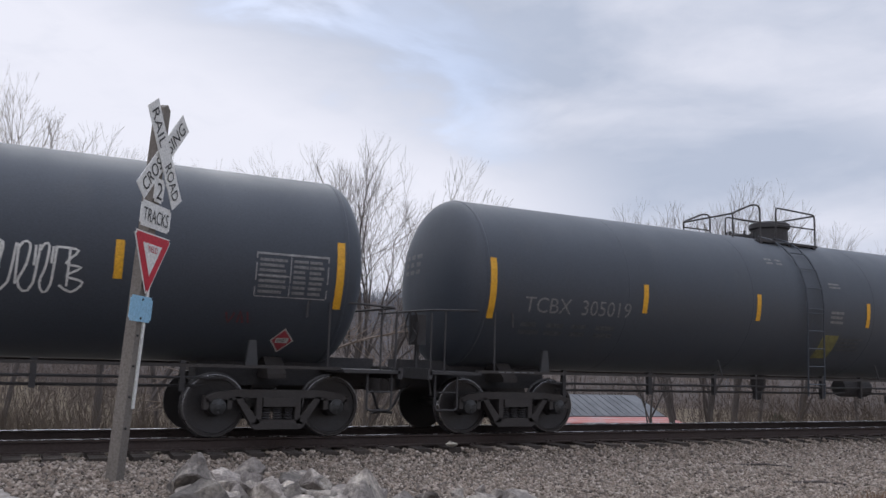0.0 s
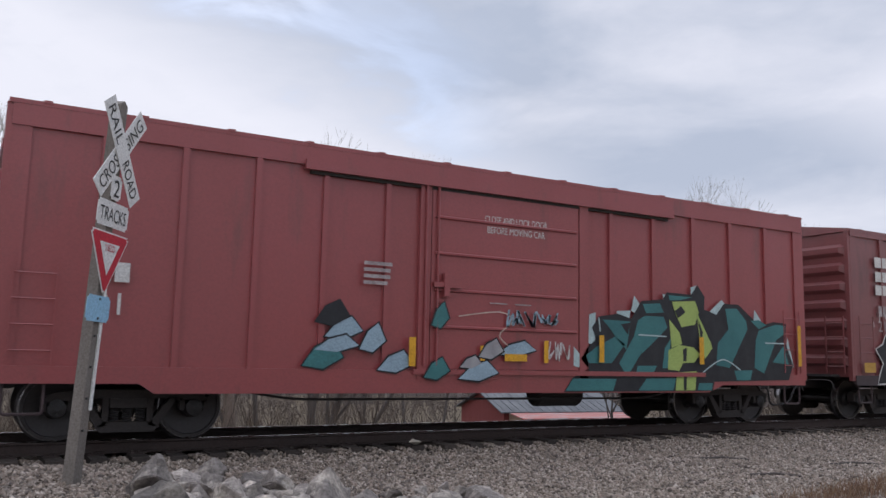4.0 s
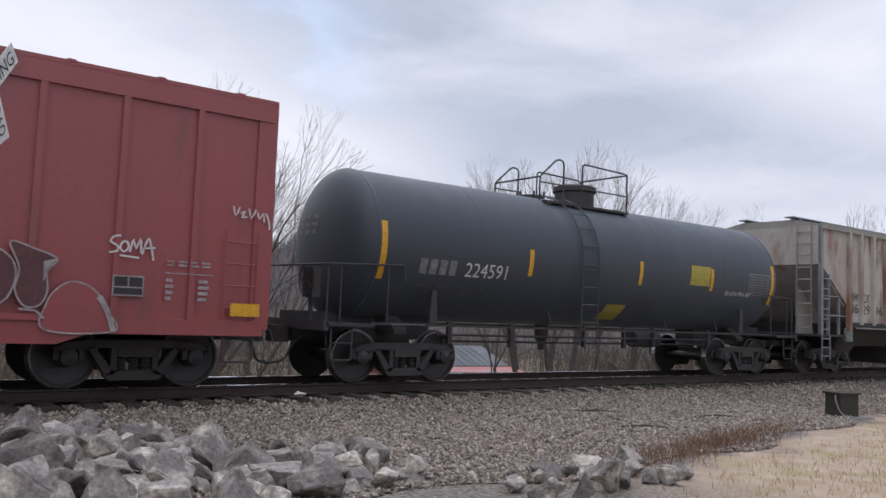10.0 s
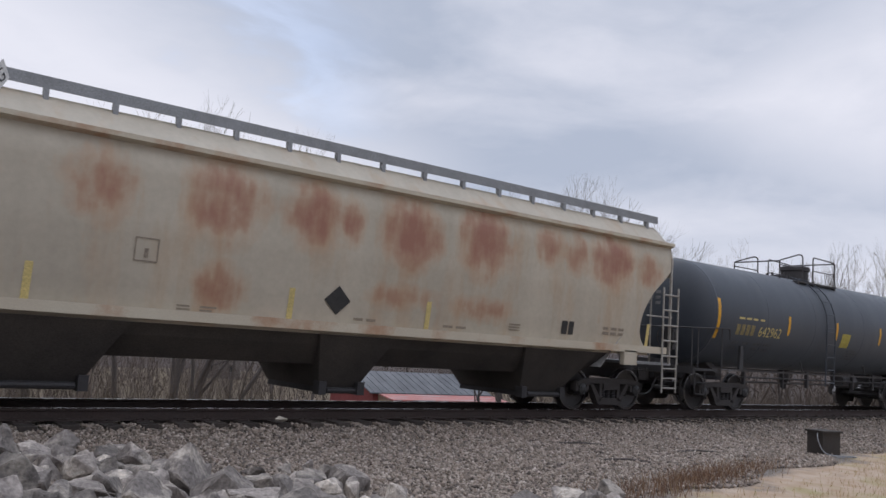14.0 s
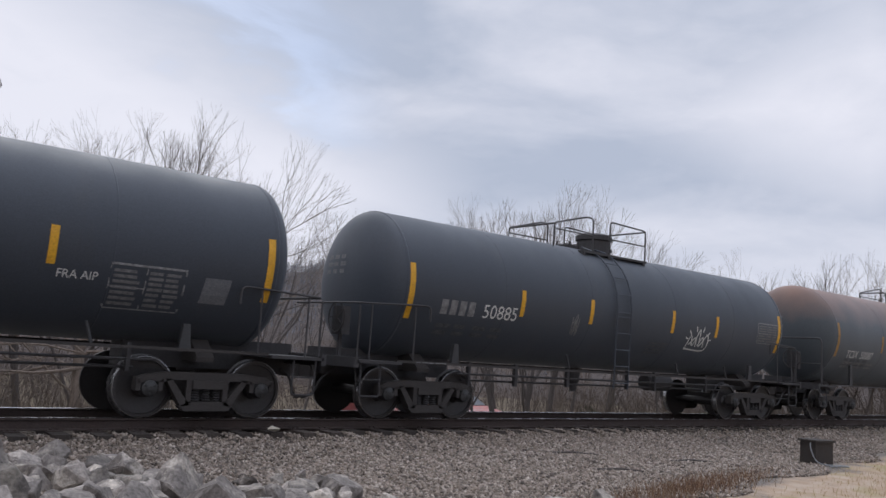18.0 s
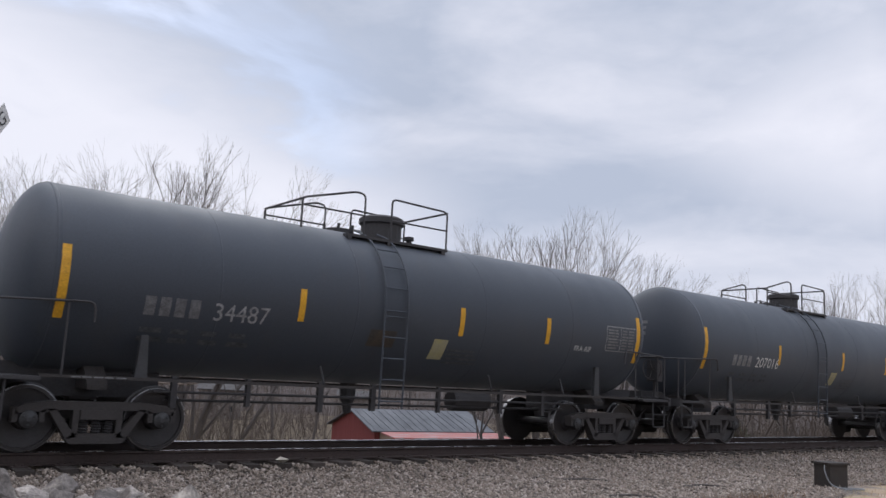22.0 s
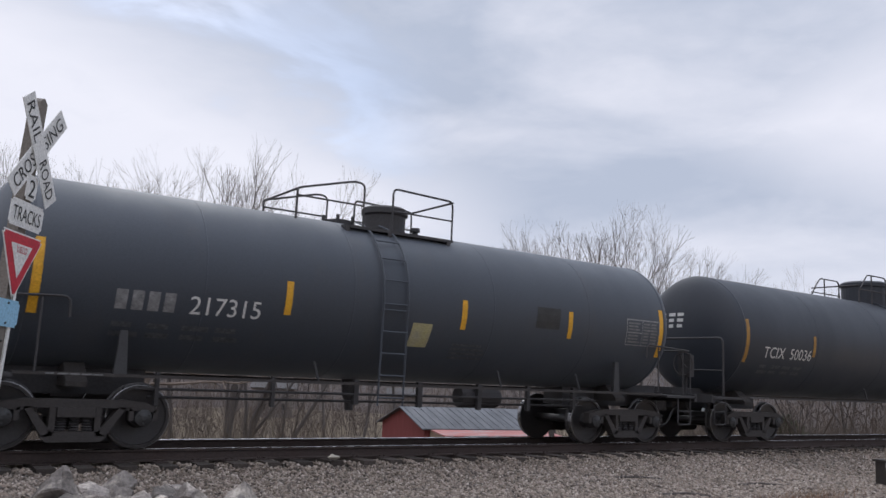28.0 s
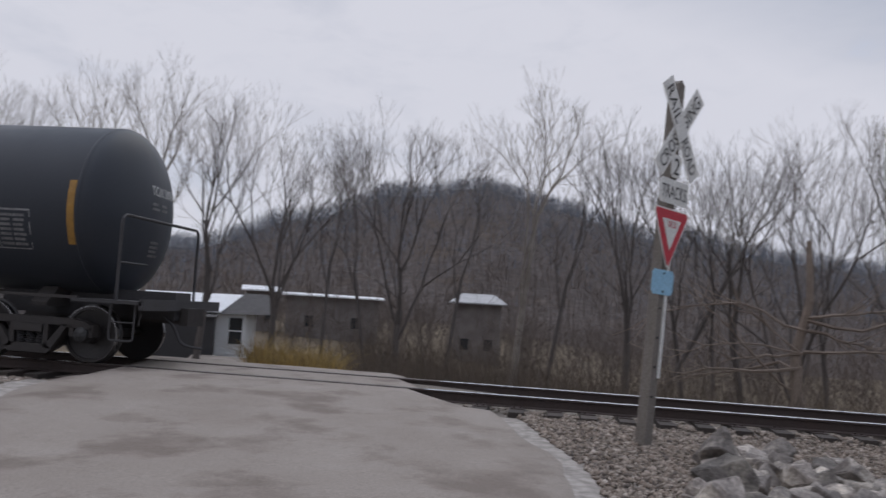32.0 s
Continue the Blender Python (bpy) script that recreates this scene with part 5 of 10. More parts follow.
def rust_edges(m, base=0.16, dark_head=0.3, head_from=1.7):
    """Rust creeping in from a panel's two sides, down from its top and up from its foot, more on some panels than on others."""
    nt = m.node_tree
    n, link = nt.nodes.new, nt.links.new
    b = nt.nodes["Principled BSDF"]
    was = b.inputs["Base Color"].links[0].from_socket
    tc, sep, info = n("ShaderNodeTexCoord"), n("ShaderNodeSeparateXYZ"), n("ShaderNodeObjectInfo")
    link(tc.outputs["Object"], sep.inputs[0])

    def f(op, a, c=0.0):
        x = n("ShaderNodeMath"); x.operation = op
        for sock, v in zip(x.inputs, (a, c)):
            if isinstance(v, (int, float)):
                sock.default_value = v
            else:
                link(v, sock)
        return x.outputs[0]

    def ramp(v, lo, hi, a=0.0, c=1.0):
        r = n("ShaderNodeMapRange")
        for i, q in enumerate((lo, hi, a, c)):
            r.inputs[i + 1].default_value = q
        link(v, r.inputs[0])
        return r.outputs[0]
    shift, mp = n("ShaderNodeVectorMath"), n("ShaderNodeMapping")
    mp.inputs["Scale"].default_value = (1, 1, 0.28)
    link(tc.outputs["Object"], mp.inputs[0]); link(mp.outputs[0], shift.inputs[0])
    link(f("MULTIPLY", info.outputs["Random"], 50.0), shift.inputs[1])

    def ripple(scale):
        t = n("ShaderNodeTexNoise")
        t.inputs["Scale"].default_value, t.inputs["Detail"].default_value, t.inputs["Roughness"].default_value = scale, 7, 0.65
        link(shift.outputs[0], t.inputs["Vector"])
        return f("SUBTRACT", t.outputs["Fac"], 0.5)
    side = ramp(f("ABSOLUTE", sep.outputs[0]), 0.12, 0.4, 0.0, 0.55)
    head = ramp(sep.outputs[2], head_from, head_from + 0.8, 0.0, dark_head)
    foot = ramp(sep.outputs[2], 0.5, 0.0, 0.0, 0.18)
    wet = f("ADD", f("ADD", f("ADD", side, head), f("ADD", foot, f("MULTIPLY", info.outputs["Random"], 0.25))), f("ADD", f("MULTIPLY", ripple(2.2), 2.6), f("ADD", f("MULTIPLY", ripple(9.0), 1.6), base)))

    def mix(fac, a, colour):
        x = n("ShaderNodeMix"); x.data_type = "RGBA"
        x.inputs["B"].default_value = (*colour, 1)
        link(fac, x.inputs["Factor"]); link(a, x.inputs["A"])
        return x.outputs["Result"]
    c = mix(ramp(wet, 0.3, 0.8, 0.0, 0.75), was, (0.26, 0.185, 0.15))
    c = mix(ramp(wet, 0.6, 1.05, 0.0, 0.85), c, (0.14, 0.075, 0.058))
    link(c, b.inputs["Base Color"])


M["hopper_panel"] = mat("pale_grey_panel_paint", (0.46, 0.435, 0.4), 0.7, col2=(0.36, 0.33, 0.3), scale=2.0, amount=0.8, stretch=(1, 1, 0.3), bump=0.03, fine=14, fine_amount=0.1, vary=0.08)
rust_edges(M["hopper_panel"])
rust_edges(M["hopper_blue"], 0.05)
M["hopper_dark_panel"] = mat("scorched_grey_panel_paint", (0.4, 0.39, 0.37), 0.7, col2=(0.3, 0.28, 0.26), scale=2.0, amount=0.8, stretch=(1, 1, 0.3), bump=0.03, fine=14, fine_amount=0.1)
rust_edges(M["hopper_dark_panel"], 0.3, 0.9, 0.9)
M["pad_green"] = mat("pale_green_paint", (0.2, 0.27, 0.23), 0.7, col2=(0.12, 0.14, 0.12), scale=5, amount=0.9)
M["shade_grey"] = mat("mottled_mid_grey", (0.36, 0.355, 0.35), 0.8, col2=(0.26, 0.25, 0.24), scale=1.2, amount=0.9)
M["ladder_pale"] = mat("pale_worn_ladder_paint", (0.36, 0.35, 0.32), 0.65, col2=(0.24, 0.21, 0.18), scale=6, amount=0.8)
M["print_brown"] = mat("weathered_brown_print", (0.2, 0.165, 0.13), 0.8, col2=(0.33, 0.28, 0.22), scale=12, amount=0.9, bump=0.0)
POSTS = (-6.71, -6.05, -5.31, -4.53, -3.75, -2.95, -2.13, -1.27, -0.41, 0.47, 1.34, 2.2, 3.03, 3.86, 4.68, 5.45, 6.2)      # side posts of the ribbed hopper


def hopper_car_ribbed(label, half, top, rng_seed):
    rng = random.Random(rng_seed)
    car = car_empty("hopper_car", label, "hopper car")
    w, zb = 1.56, 1.4
    paint = M["hopper_grey"]
    xs = half - 0.05
    # side sheets cut back along the end slopes
    for s in (-1, 1):
        bm = bmesh.new()
        y = s * w
        prism(bm, [(-xs, top), (-xs, top - 1.05), (-xs + 1.55, zb + 0.45), (-xs + 1.75, zb), (xs - 1.75, zb), (xs - 1.55, zb + 0.45), (xs, top - 1.05), (xs, top)], y - 0.02, y + 0.02)
        part("side_sheet", bm, paint, car, "grey side sheet with brown rust streaks")
        bm = bmesh.new()
        box(bm, -xs, xs, min(y, y + s * 0.1), max(y, y + s * 0.1), top - 0.09, top + 0.05)
        part("top_chord", bm, M["hopper_roof"], car)
        bm = bmesh.new()
        box(bm, -xs + 1.7, xs - 1.7, min(y, y + s * 0.06), max(y, y + s * 0.06), zb - 0.08, zb + 0.06)
        part("side_sill", bm, M["dark_soot_and_shade"], car)
        for a, b in zip(POSTS[1:], POSTS[2:]):
            bm = bmesh.new()
            ww = (b - a) / 2 - 0.07
            box(bm, -ww, ww, -0.004, 0.004, 0, top - zb - 0.16)
            part("side_panel", bm, M["hopper_blue" if -1.3 < a < -1.2 else "hopper_dark_panel" if -0.5 < a < -0.4 else "hopper_panel"], car, "rust-edged pale grey side panel", at=pose((a + b) / 2, y + s * 0.021, zb + 0.05))
        for x in POSTS:
            low = zb if abs(x) < xs - 1.6 else top - 1.05 - (xs - abs(x)) * 1.2
            bm = bmesh.new()
            ya, yb = (y, y + s * 0.12)
            prism(bm, [(x - 0.085, ya), (x + 0.085, ya), (x + 0.06, yb), (x - 0.06, yb)], low, top - 0.06, "z")
            part("side_post", bm, M["hopper_post"], car)
        bm = bmesh.new()
        prism(bm, [(-xs, top), (-xs + 0.1, top), (-xs + 0.1, 1.1), (-xs, 1.1)], y - 0.05, y + 0.05)
        prism(bm, [(xs, top), (xs - 0.1, top), (xs - 0.1, 1.1), (xs, 1.1)], y - 0.05, y + 0.05)
        part("corner_post", bm, M["galv"], car)
    # slope sheets, end sheets and the dark space below them
    for s in (-1, 1):
        bm = bmesh.new()
        prism(bm, [(s * xs, top), (s * (xs - 0.04), top), (s * (xs - 0.04), top - 1.02), (s * (xs - 1.95), 1.46), (s * (xs - 1.95), 1.4), (s * xs, top - 1.06)], -w + 0.03, w - 0.03)
        part("end_slope", bm, M["hopper_grey"], car)
        bm = bmesh.new()
        deep = 0.5 if s < 0 else 0.06
        prism(bm, [(s * (xs - deep), top - 1.08 - deep), (s * (xs - 2.2), 1.3), (s * (xs - 2.2), 1.08), (s * (xs - deep), 1.08)], -0.62, -0.58)
        part("end_web", bm, M["hopper_grey"], car, "grey web plate below the slope sheet")
        bm = bmesh.new()
        prism(bm, [(s * (xs - 0.08), top - 1.1), (s * (xs - 1.9), 1.42), (s * (xs - 1.9), 1.08), (s * (xs - 0.08), 1.08)], w - 0.1, w - 0.06)
        part("end_web", bm, M["hopper_grey"], car, "grey web plate below the slope sheet")
        bm = bmesh.new()
        box(bm, min(s * (xs - 2.4), s * (half + 0.15)), max(s * (xs - 2.4), s * (half + 0.15)), -0.35, 0.35, 0.72, 1.08)
        part("stub_sill", bm, M["underframe"], car)
        bm = bmesh.new()
        box(bm, min(s * (half - 1.7), s * (half + 0.1)), max(s * (half - 1.7), s * (half + 0.1)), -w, w, 1.04, 1.1)
        part("end_platform", bm, M["underframe"], car)
        bm = bmesh.new()
        box(bm, s * (half - 1.62) - 0.17, s * (half - 1.62) + 0.17, -w - 0.03, -w + 0.05, 0.92, 1.3)
        part("jacking_pad", bm, M["pad_green"], car, "pale green jacking pad")
        bm = bmesh.new()
        for dx in (0.55, 1.15):
            box(bm, s * (half - dx) - 0.03, s * (half - dx) + 0.03, -w + 0.02, -w + 0.08, 1.1, top - 1.1 - (dx - 0.1) * 0.4)
        tube(bm, [(s * half, -w, 2.15), (s * (half - 1.2), -w, 2.15)], 0.02)
        tube(bm, [(s * half, -w, 1.62), (s * (half - 1.7), -w, 1.62)], 0.02)
        part("end_frame", bm, M["galv"], car)
        add_ladder(car, s * (half - 0.22), -w - 0.06, 1.1, 2.75, 0.42, 6, M["galv"])
        add_ladder(car, s * (half - 0.3), -w - 0.04, 0.4, 1.1, 0.42, 3, M["galv"])
        add_ladder(car, s * (half + 0.05), -w + 0.4, 1.1, top, 0.42, 9, M["galv"], "x")
        add_coupler(car, s * (half + 0.28), s)
        add_truck(car, s * (half - 1.45))
    # roof and running boards
    bm = bmesh.new()
    prism(bm, [(-w - 0.03, top), (-w - 0.03, top + 0.04), (-0.8, top + 0.2), (0.8, top + 0.2), (w + 0.03, top + 0.04), (w + 0.03, top)], -xs, xs, "x")
    part("roof", bm, M["hopper_roof"], car)
    for y in (-0.85, 0.6):
        bm = bmesh.new()
        box(bm, -half - 0.05, half + 0.05, y, y + 0.28, top + 0.26, top + 0.29)
        for k in range(10):
            x = -half + 0.3 + k * (2 * half - 0.6) / 9
            box(bm, x - 0.02, x + 0.02, y, y + 0.28, top + 0.16, top + 0.26)
        part("running_board", bm, M["galv"], car)
    hopper_under(car, ((-6.9, -6.5, -5.7, -5.4), (-3.4, -3.15, -2.65, -2.4), (-0.15, 0.1, 0.3, 0.5), (3.6, 4.0, 5.2, 5.8)), zb, 0.34, "mottled_black")
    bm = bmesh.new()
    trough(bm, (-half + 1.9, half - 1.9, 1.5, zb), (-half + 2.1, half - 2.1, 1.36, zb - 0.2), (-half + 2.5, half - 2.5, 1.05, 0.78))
    part("lower_body", bm, M["mottled_black"], car, "near-black lower body")
    # reporting letters and logo blocks
    on = flat_side(-w - 0.028)
    for words, x, z in (("MW", -6.6, 2.05), ("CX", -5.92, 2.04), ("46", -6.6, 1.73), ("29", -5.91, 1.71), ("96", -5.15, 1.7)):
        link_mesh("lettering", letters(words, x, z, 0.27, on, 0.46, 0.012), M["sign_black"], car)
    z0, z1 = 2.12, 3.28
    for a, b in ((0.55, 1.48), (1.62, 2.6), (2.78, 3.7)):       # the maker's name as three plain blocks
        k = 0.16
        link_mesh("logo_block", polys("logo_block", [[(a, z0), (b - k, z0), (b, z0 + k), (b, z1 - k), (b - k, z1), (a, z1)]], on), M["orange"], car, "orange-red logo block")
    post_face = flat_side(-w - 0.124)
    quads = []
    for x in POSTS:
        if 0.55 < x < 3.7:
            quads.append(rect(x - 0.058, x + 0.058, z0 + 0.05, z1 - 0.02))
    for one in quads:
        link_mesh("logo_block", patches("logo_block", [one], post_face, 1, 1), M["orange"], car)
    q = [rect(4.93, 5.55, 1.6, 1.95)]
    link_mesh("data_frame", patches("data_frame", q, on, 1, 1), M["white"], car)
    link_mesh("data_panel", patches("data_panel", [rect(4.96, 5.22, 1.62, 1.93), rect(5.26, 5.52, 1.62, 1.93)], flat_side(-w - 0.032), 1, 1), M["sign_black"], car)
    # dark marks rising from the sill at the right end and a bare brown panel
    for x, hh in ((5.78, 0.72), (6.5, 0.58)):
        one = closed_curve([(x, 1.46), (x + 0.06, 1.46 + hh * 0.6), (x + 0.12, 1.46 + hh * 0.92), (x + 0.26, 1.46 + hh), (x + 0.38, 1.46 + hh * 0.85), (x + 0.36, 1.46 + hh * 0.5), (x + 0.5, 1.5)])
        link_mesh("soot_mark", polys("soot_mark", [one], flat_side(-w - 0.03)), M["mottled_black"], car)
    bm = bmesh.new()
    tube(bm, bend([(-half + 1.9, -w - 0.07, zb - 0.1), (half - 2.6, -w - 0.07, zb - 0.1), (half - 2.0, -w - 0.07, zb - 0.24)], 0.2), 0.022)
    part("train_line", bm, M["galv"], car, "pale pipe along the side sill")
    for m, pts in (("rust", [(-6.78, 1.55), (-6.62, 1.55), (-6.6, 2.3), (-6.65, 2.6), (-6.76, 2.5)]), ("rust", [(-4.62, 1.5), (-4.5, 1.5), (-4.48, 1.9), (-4.6, 2.0)])):
        link_mesh("rust_patch", polys("rust_patch", [pts], flat_side(-w - 0.03)), M[m], car)
    scribble(car, on, 0.55, 1.82, 0.75, 0.14, 4, rng, 0.025, "rust")
    scribble(car, on, 0.5, 1.6, 0.8, 0.16, 4, rng, 0.025, "yellow_spray")
    link_mesh("small_print", patches("small_print", bars(-2.1, 1.8, 0.6, 0.3, 3, 1, rng) + bars(4.1, 1.7, 0.6, 0.35, 5, 2, rng), flat_side(-w - 0.028), 1, 1), M["print_brown"], car)
    return car, half + 0.3


# the rounded cut of the end: height, and how far it goes in
ENDS = ((1.2, 0.62), (1.36, 0.7), (1.48, 0.85), (1.6, 0.97), (1.75, 1.04), (1.95, 1.05), (2.18, 0.99), (2.4, 0.88), (2.61, 0.74), (2.89, 0.42), (3.1, 0.18), (3.2, 0.08), (3.3, 0.0))


def hopper_car_smooth(label, half, eave, rng_seed):
    rng = random.Random(rng_seed)
    car = car_empty("hopper_car", label, "hopper car")
    w, zb = 1.58, 1.26
    paint = M["hopper_cream"]
    # rounded body section: bulging side, sloped roof
    sec = [(-1.44, zb), (-1.52, zb + 0.6), (-w, zb + 1.3), (-w, eave - 0.35), (-1.5, eave - 0.04), (-1.42, eave + 0.05), (-1.0, eave + 0.47), (0, eave + 0.62)]
    sec = sec + [(-y, z) for y, z in sec[:-1]][::-1]

    def cut(z):
        """How far the end curves in at a height."""
        for (za, ca), (zb2, cb) in zip(ENDS, ENDS[1:]):
            if za <= z <= zb2:
                return ca + (cb - ca) * (z - za) / (zb2 - za)
        return 0.0
    bm = bmesh.new()
    n = 14
    rows = []
    fine = []
    for (y0, za), (y1, zb2) in zip(sec, sec[1:]):
        m = 7 if abs(zb2 - za) > 0.4 else 1
        fine += [(y0 + (y1 - y0) * k / m, za + (zb2 - za) * k / m) for k in range(m)]
    fine.append(sec[-1])
    for i in range(n + 1):
        t = -1 + 2 * i / n
        rows.append([bm.verts.new((t * (half - 0.02 - cut(z)), y, z)) for y, z in fine])
    for a, b in zip(rows, rows[1:]):
        for i in range(len(fine) - 1):
            bm.faces.new((a[i], a[i + 1], b[i + 1], b[i]))
    bmesh.ops.recalc_face_normals(bm, faces=bm.faces)
    bmesh.ops.reverse_faces(bm, faces=bm.faces) if rows[0][0].link_faces[0].normal.y > 0 else None
    part("shell", bm, paint, car, "cream curved side sheet with rust blotches", smooth=True)
    for s in (-1, 1):
        # flat upper end and curved slope below it
        bm = bmesh.new()
        xe = s * (half - 0.06)
        prism(bm, [(-w + 0.03, eave - 0.74)] + [(y, z) for y, z in sec if z > eave - 0.8] + [(w - 0.03, eave - 0.74)], min(xe, xe - s * 0.04), max(xe, xe - s * 0.04), "x")
        part("end_sheet", bm, paint, car)
        bm = bmesh.new()
        steps = [(half - 0.1 - 2.2 * (k / 8) ** 0.9, eave - 0.7 - (eave - 0.7 - 0.95) * (k / 8)) for k in range(9)]
        va = [bm.verts.new((s * x, -1.5, z)) for x, z in steps]
        vb = [bm.verts.new((s * x, 1.5, z)) for x, z in steps]
        for i in range(8):
            bm.faces.new((va[i], va[i + 1], vb[i + 1], vb[i]))
        part("end_slope", bm, M["shade_grey"], car)
        bm = bmesh.new()
        prism(bm, [(s * x, z) for x, z in steps] + [(s * (half - 1.0), 1.12), (s * (half - 1.06), 1.7), (s * (half - 0.95), 2.2), (s * (half - 0.7), 2.62), (s * (half - 0.12), 3.1)], 1.36, 1.42)
        part("end_web", bm, M["shade_grey"], car, "grey web plate behind the curved end")
        bm = bmesh.new()
        box(bm, min(s * (half - 2.2), s * (half + 0.15)), max(s * (half - 2.2), s * (half + 0.15)), -0.35, 0.35, 0.72, 1.08)
        part("stub_sill", bm, M["underframe"], car)
        bm = bmesh.new()
        box(bm, min(s * (half - 1.5), s * (half + 0.1)), max(s * (half - 1.5), s * (half + 0.1)), -1.5, 1.5, 1.06, 1.12)
        part("end_platform", bm, M["galv"], car)
        bm = bmesh.new()
        box(bm, s * (half - 1.45) - 0.21, s * (half - 1.45) + 0.21, -w - 0.02, -w + 0.1, 1.03, 1.34)
        part("jacking_pad", bm, M["hopper_cream"], car)
        bm = bmesh.new()
        box(bm, s * (half - 0.08) - 0.022, s * (half - 0.08) + 0.022, -w - 0.02, -w + 0.03, 1.1, eave - 0.3)
        tube(bm, [(s * (half - 0.4), -w + 0.3, 1.1), (s * (half - 0.4), -w + 0.3, eave - 0.5)], 0.022)
        tube(bm, [(s * (half + 0.05), -w + 0.05, 2.15), (s * (half - 0.9), -w + 0.02, 2.15)], 0.018)
        part("corner_post", bm, M["ladder_pale"], car)
        add_ladder(car, s * (half - 0.13), -w - 0.05, 1.1, 2.82, 0.54, 5, M["ladder_pale"], r=0.022)
        add_ladder(car, s * (half - 0.13), -w - 0.05, 0.45, 1.1, 0.5, 3, M["ladder_pale"])
        add_ladder(car, s * (half + 0.04), w - 0.45, 1.1, eave + 0.2, 0.4, 9, M["ladder_pale"], "x")
        add_coupler(car, s * (half + 0.28), s)
        add_truck(car, s * (half - 1.5))
    for s in (-1, 1):
        bm = bmesh.new()
        box(bm, -half + 0.2, half - 0.2, min(s * 1.4, s * 1.6), max(s * 1.4, s * 1.6), zb + 0.05, zb + 0.2)
        part("side_sill", bm, M["cream_plain"], car)
        bm = bmesh.new()
        prism(bm, [(s * 1.5, eave - 0.06), (s * 1.62, eave - 0.02), (s * 1.62, eave + 0.05), (s * 1.4, eave + 0.1)], -half + 0.03, half - 0.03, "x")
        part("eave_ledge", bm, M["cream_plain"], car)
        for k in range(18):
            bm = bmesh.new()
            x = -half + 0.35 + k * (2 * half - 0.7) / 17
            box(bm, x - 0.035, x + 0.035, s * 1.02 - 0.05, s * 1.02 + 0.05, eave + 0.26, eave + 0.6)
            part("board_bracket", bm, M["galv"], car)
        bm = bmesh.new()
        y0 = -1.05 if s < 0 else 0.75
        box(bm, -half - 0.02, half + 0.02, y0, y0 + 0.3, eave + 0.69, eave + 0.72)
        box(bm, -half - 0.02, half + 0.02, s * 1.06 - 0.008, s * 1.06 + 0.008, eave + 0.56, eave + 0.73)
        part("running_board", bm, M["galv"], car)
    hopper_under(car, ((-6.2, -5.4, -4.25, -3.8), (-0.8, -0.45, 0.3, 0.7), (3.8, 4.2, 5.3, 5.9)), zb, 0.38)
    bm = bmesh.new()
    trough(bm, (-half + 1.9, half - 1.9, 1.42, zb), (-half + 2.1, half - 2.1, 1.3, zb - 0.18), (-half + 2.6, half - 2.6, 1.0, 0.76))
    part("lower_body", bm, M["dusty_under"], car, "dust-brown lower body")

    def on(x, z):
        pts = [(-y, zz) for y, zz in sec[:6]]
        for (y0, za), (y1, zc2) in zip(pts, pts[1:]):
            if za <= z <= zc2:
                return (x, -(y0 + (y1 - y0) * (z - za) / (zc2 - za)) - 0.012, z)
        return (x, -w - 0.012, z)
    link_mesh("lettering", letters("SOXX", -6.9, 2.4, 0.25, on, 0.8, 0.022), M["sign_black"], car)
    link_mesh("lettering", letters("516164", -7.01, 1.97, 0.25, on, 1.0, 0.022), M["sign_black"], car)
    link_mesh("small_print", patches("small_print", bars(-6.71, 1.72, 0.82, 0.19, 2, 2, rng) + bars(-7.05, 1.57, 0.29, 0.1, 3, 1, rng) + bars(6.0, 1.62, 0.75, 0.2, 2, 3, rng), on, 1, 1), M["print_brown"], car)
    link_mesh("placard", patches("placard", [((-0.55, 1.58), (-0.3, 1.82), (-0.55, 2.06), (-0.8, 1.82))], on, 2, 2), M["sign_black"], car, "black diamond placard")
    x0, z0 = -3.9, 2.1
    link_mesh("data_frame", patches("data_frame", [rect(x0, x0 + 0.02, z0, z0 + 0.34), rect(x0 + 0.32, x0 + 0.34, z0, z0 + 0.34), rect(x0 + 0.02, x0 + 0.32, z0, z0 + 0.02), rect(x0 + 0.02, x0 + 0.32, z0 + 0.32, z0 + 0.34), rect(x0 + 0.14, x0 + 0.2, z0 + 0.06, z0 + 0.19)], on, 1, 1), M["print_brown"], car, "small black square stencil")
    link_mesh("small_print", patches("small_print", bars(-3.2, 1.46, 0.7, 0.1, 2, 2, rng) + bars(-0.2, 1.5, 0.5, 0.08, 1, 2, rng) + bars(1.7, 1.5, 0.6, 0.08, 1, 2, rng) + bars(3.3, 1.55, 0.5, 0.16, 3, 1, rng), on, 1, 1), M["print_brown"], car)
    for x in (-5.2, -1.39, 1.33, 7.5):
        link_mesh("reflector", patches("reflector", [rect(x - 0.05, x + 0.05, 1.45, 1.95)], on, 1, 2), M["yellow_text"], car)
    for words, z in (("SOXX", 3.58), ("516164", 3.42)):      # the same mark on the end sheet
        link_mesh("lettering", letters(words, 0.78, z, 0.12, lambda u, v: (-half + 0.012, -u, v), 0.62, 0.02), M["sign_black"], car)
    link_mesh("data_panel", patches("data_panel", [rect(4.75, 4.91, 1.58, 1.85), rect(4.95, 5.1, 1.58, 1.85)], on, 1, 1), M["sign_black"], car)
    return car, half + 0.3


# ---- the train: graffiti and lettering of each car ----


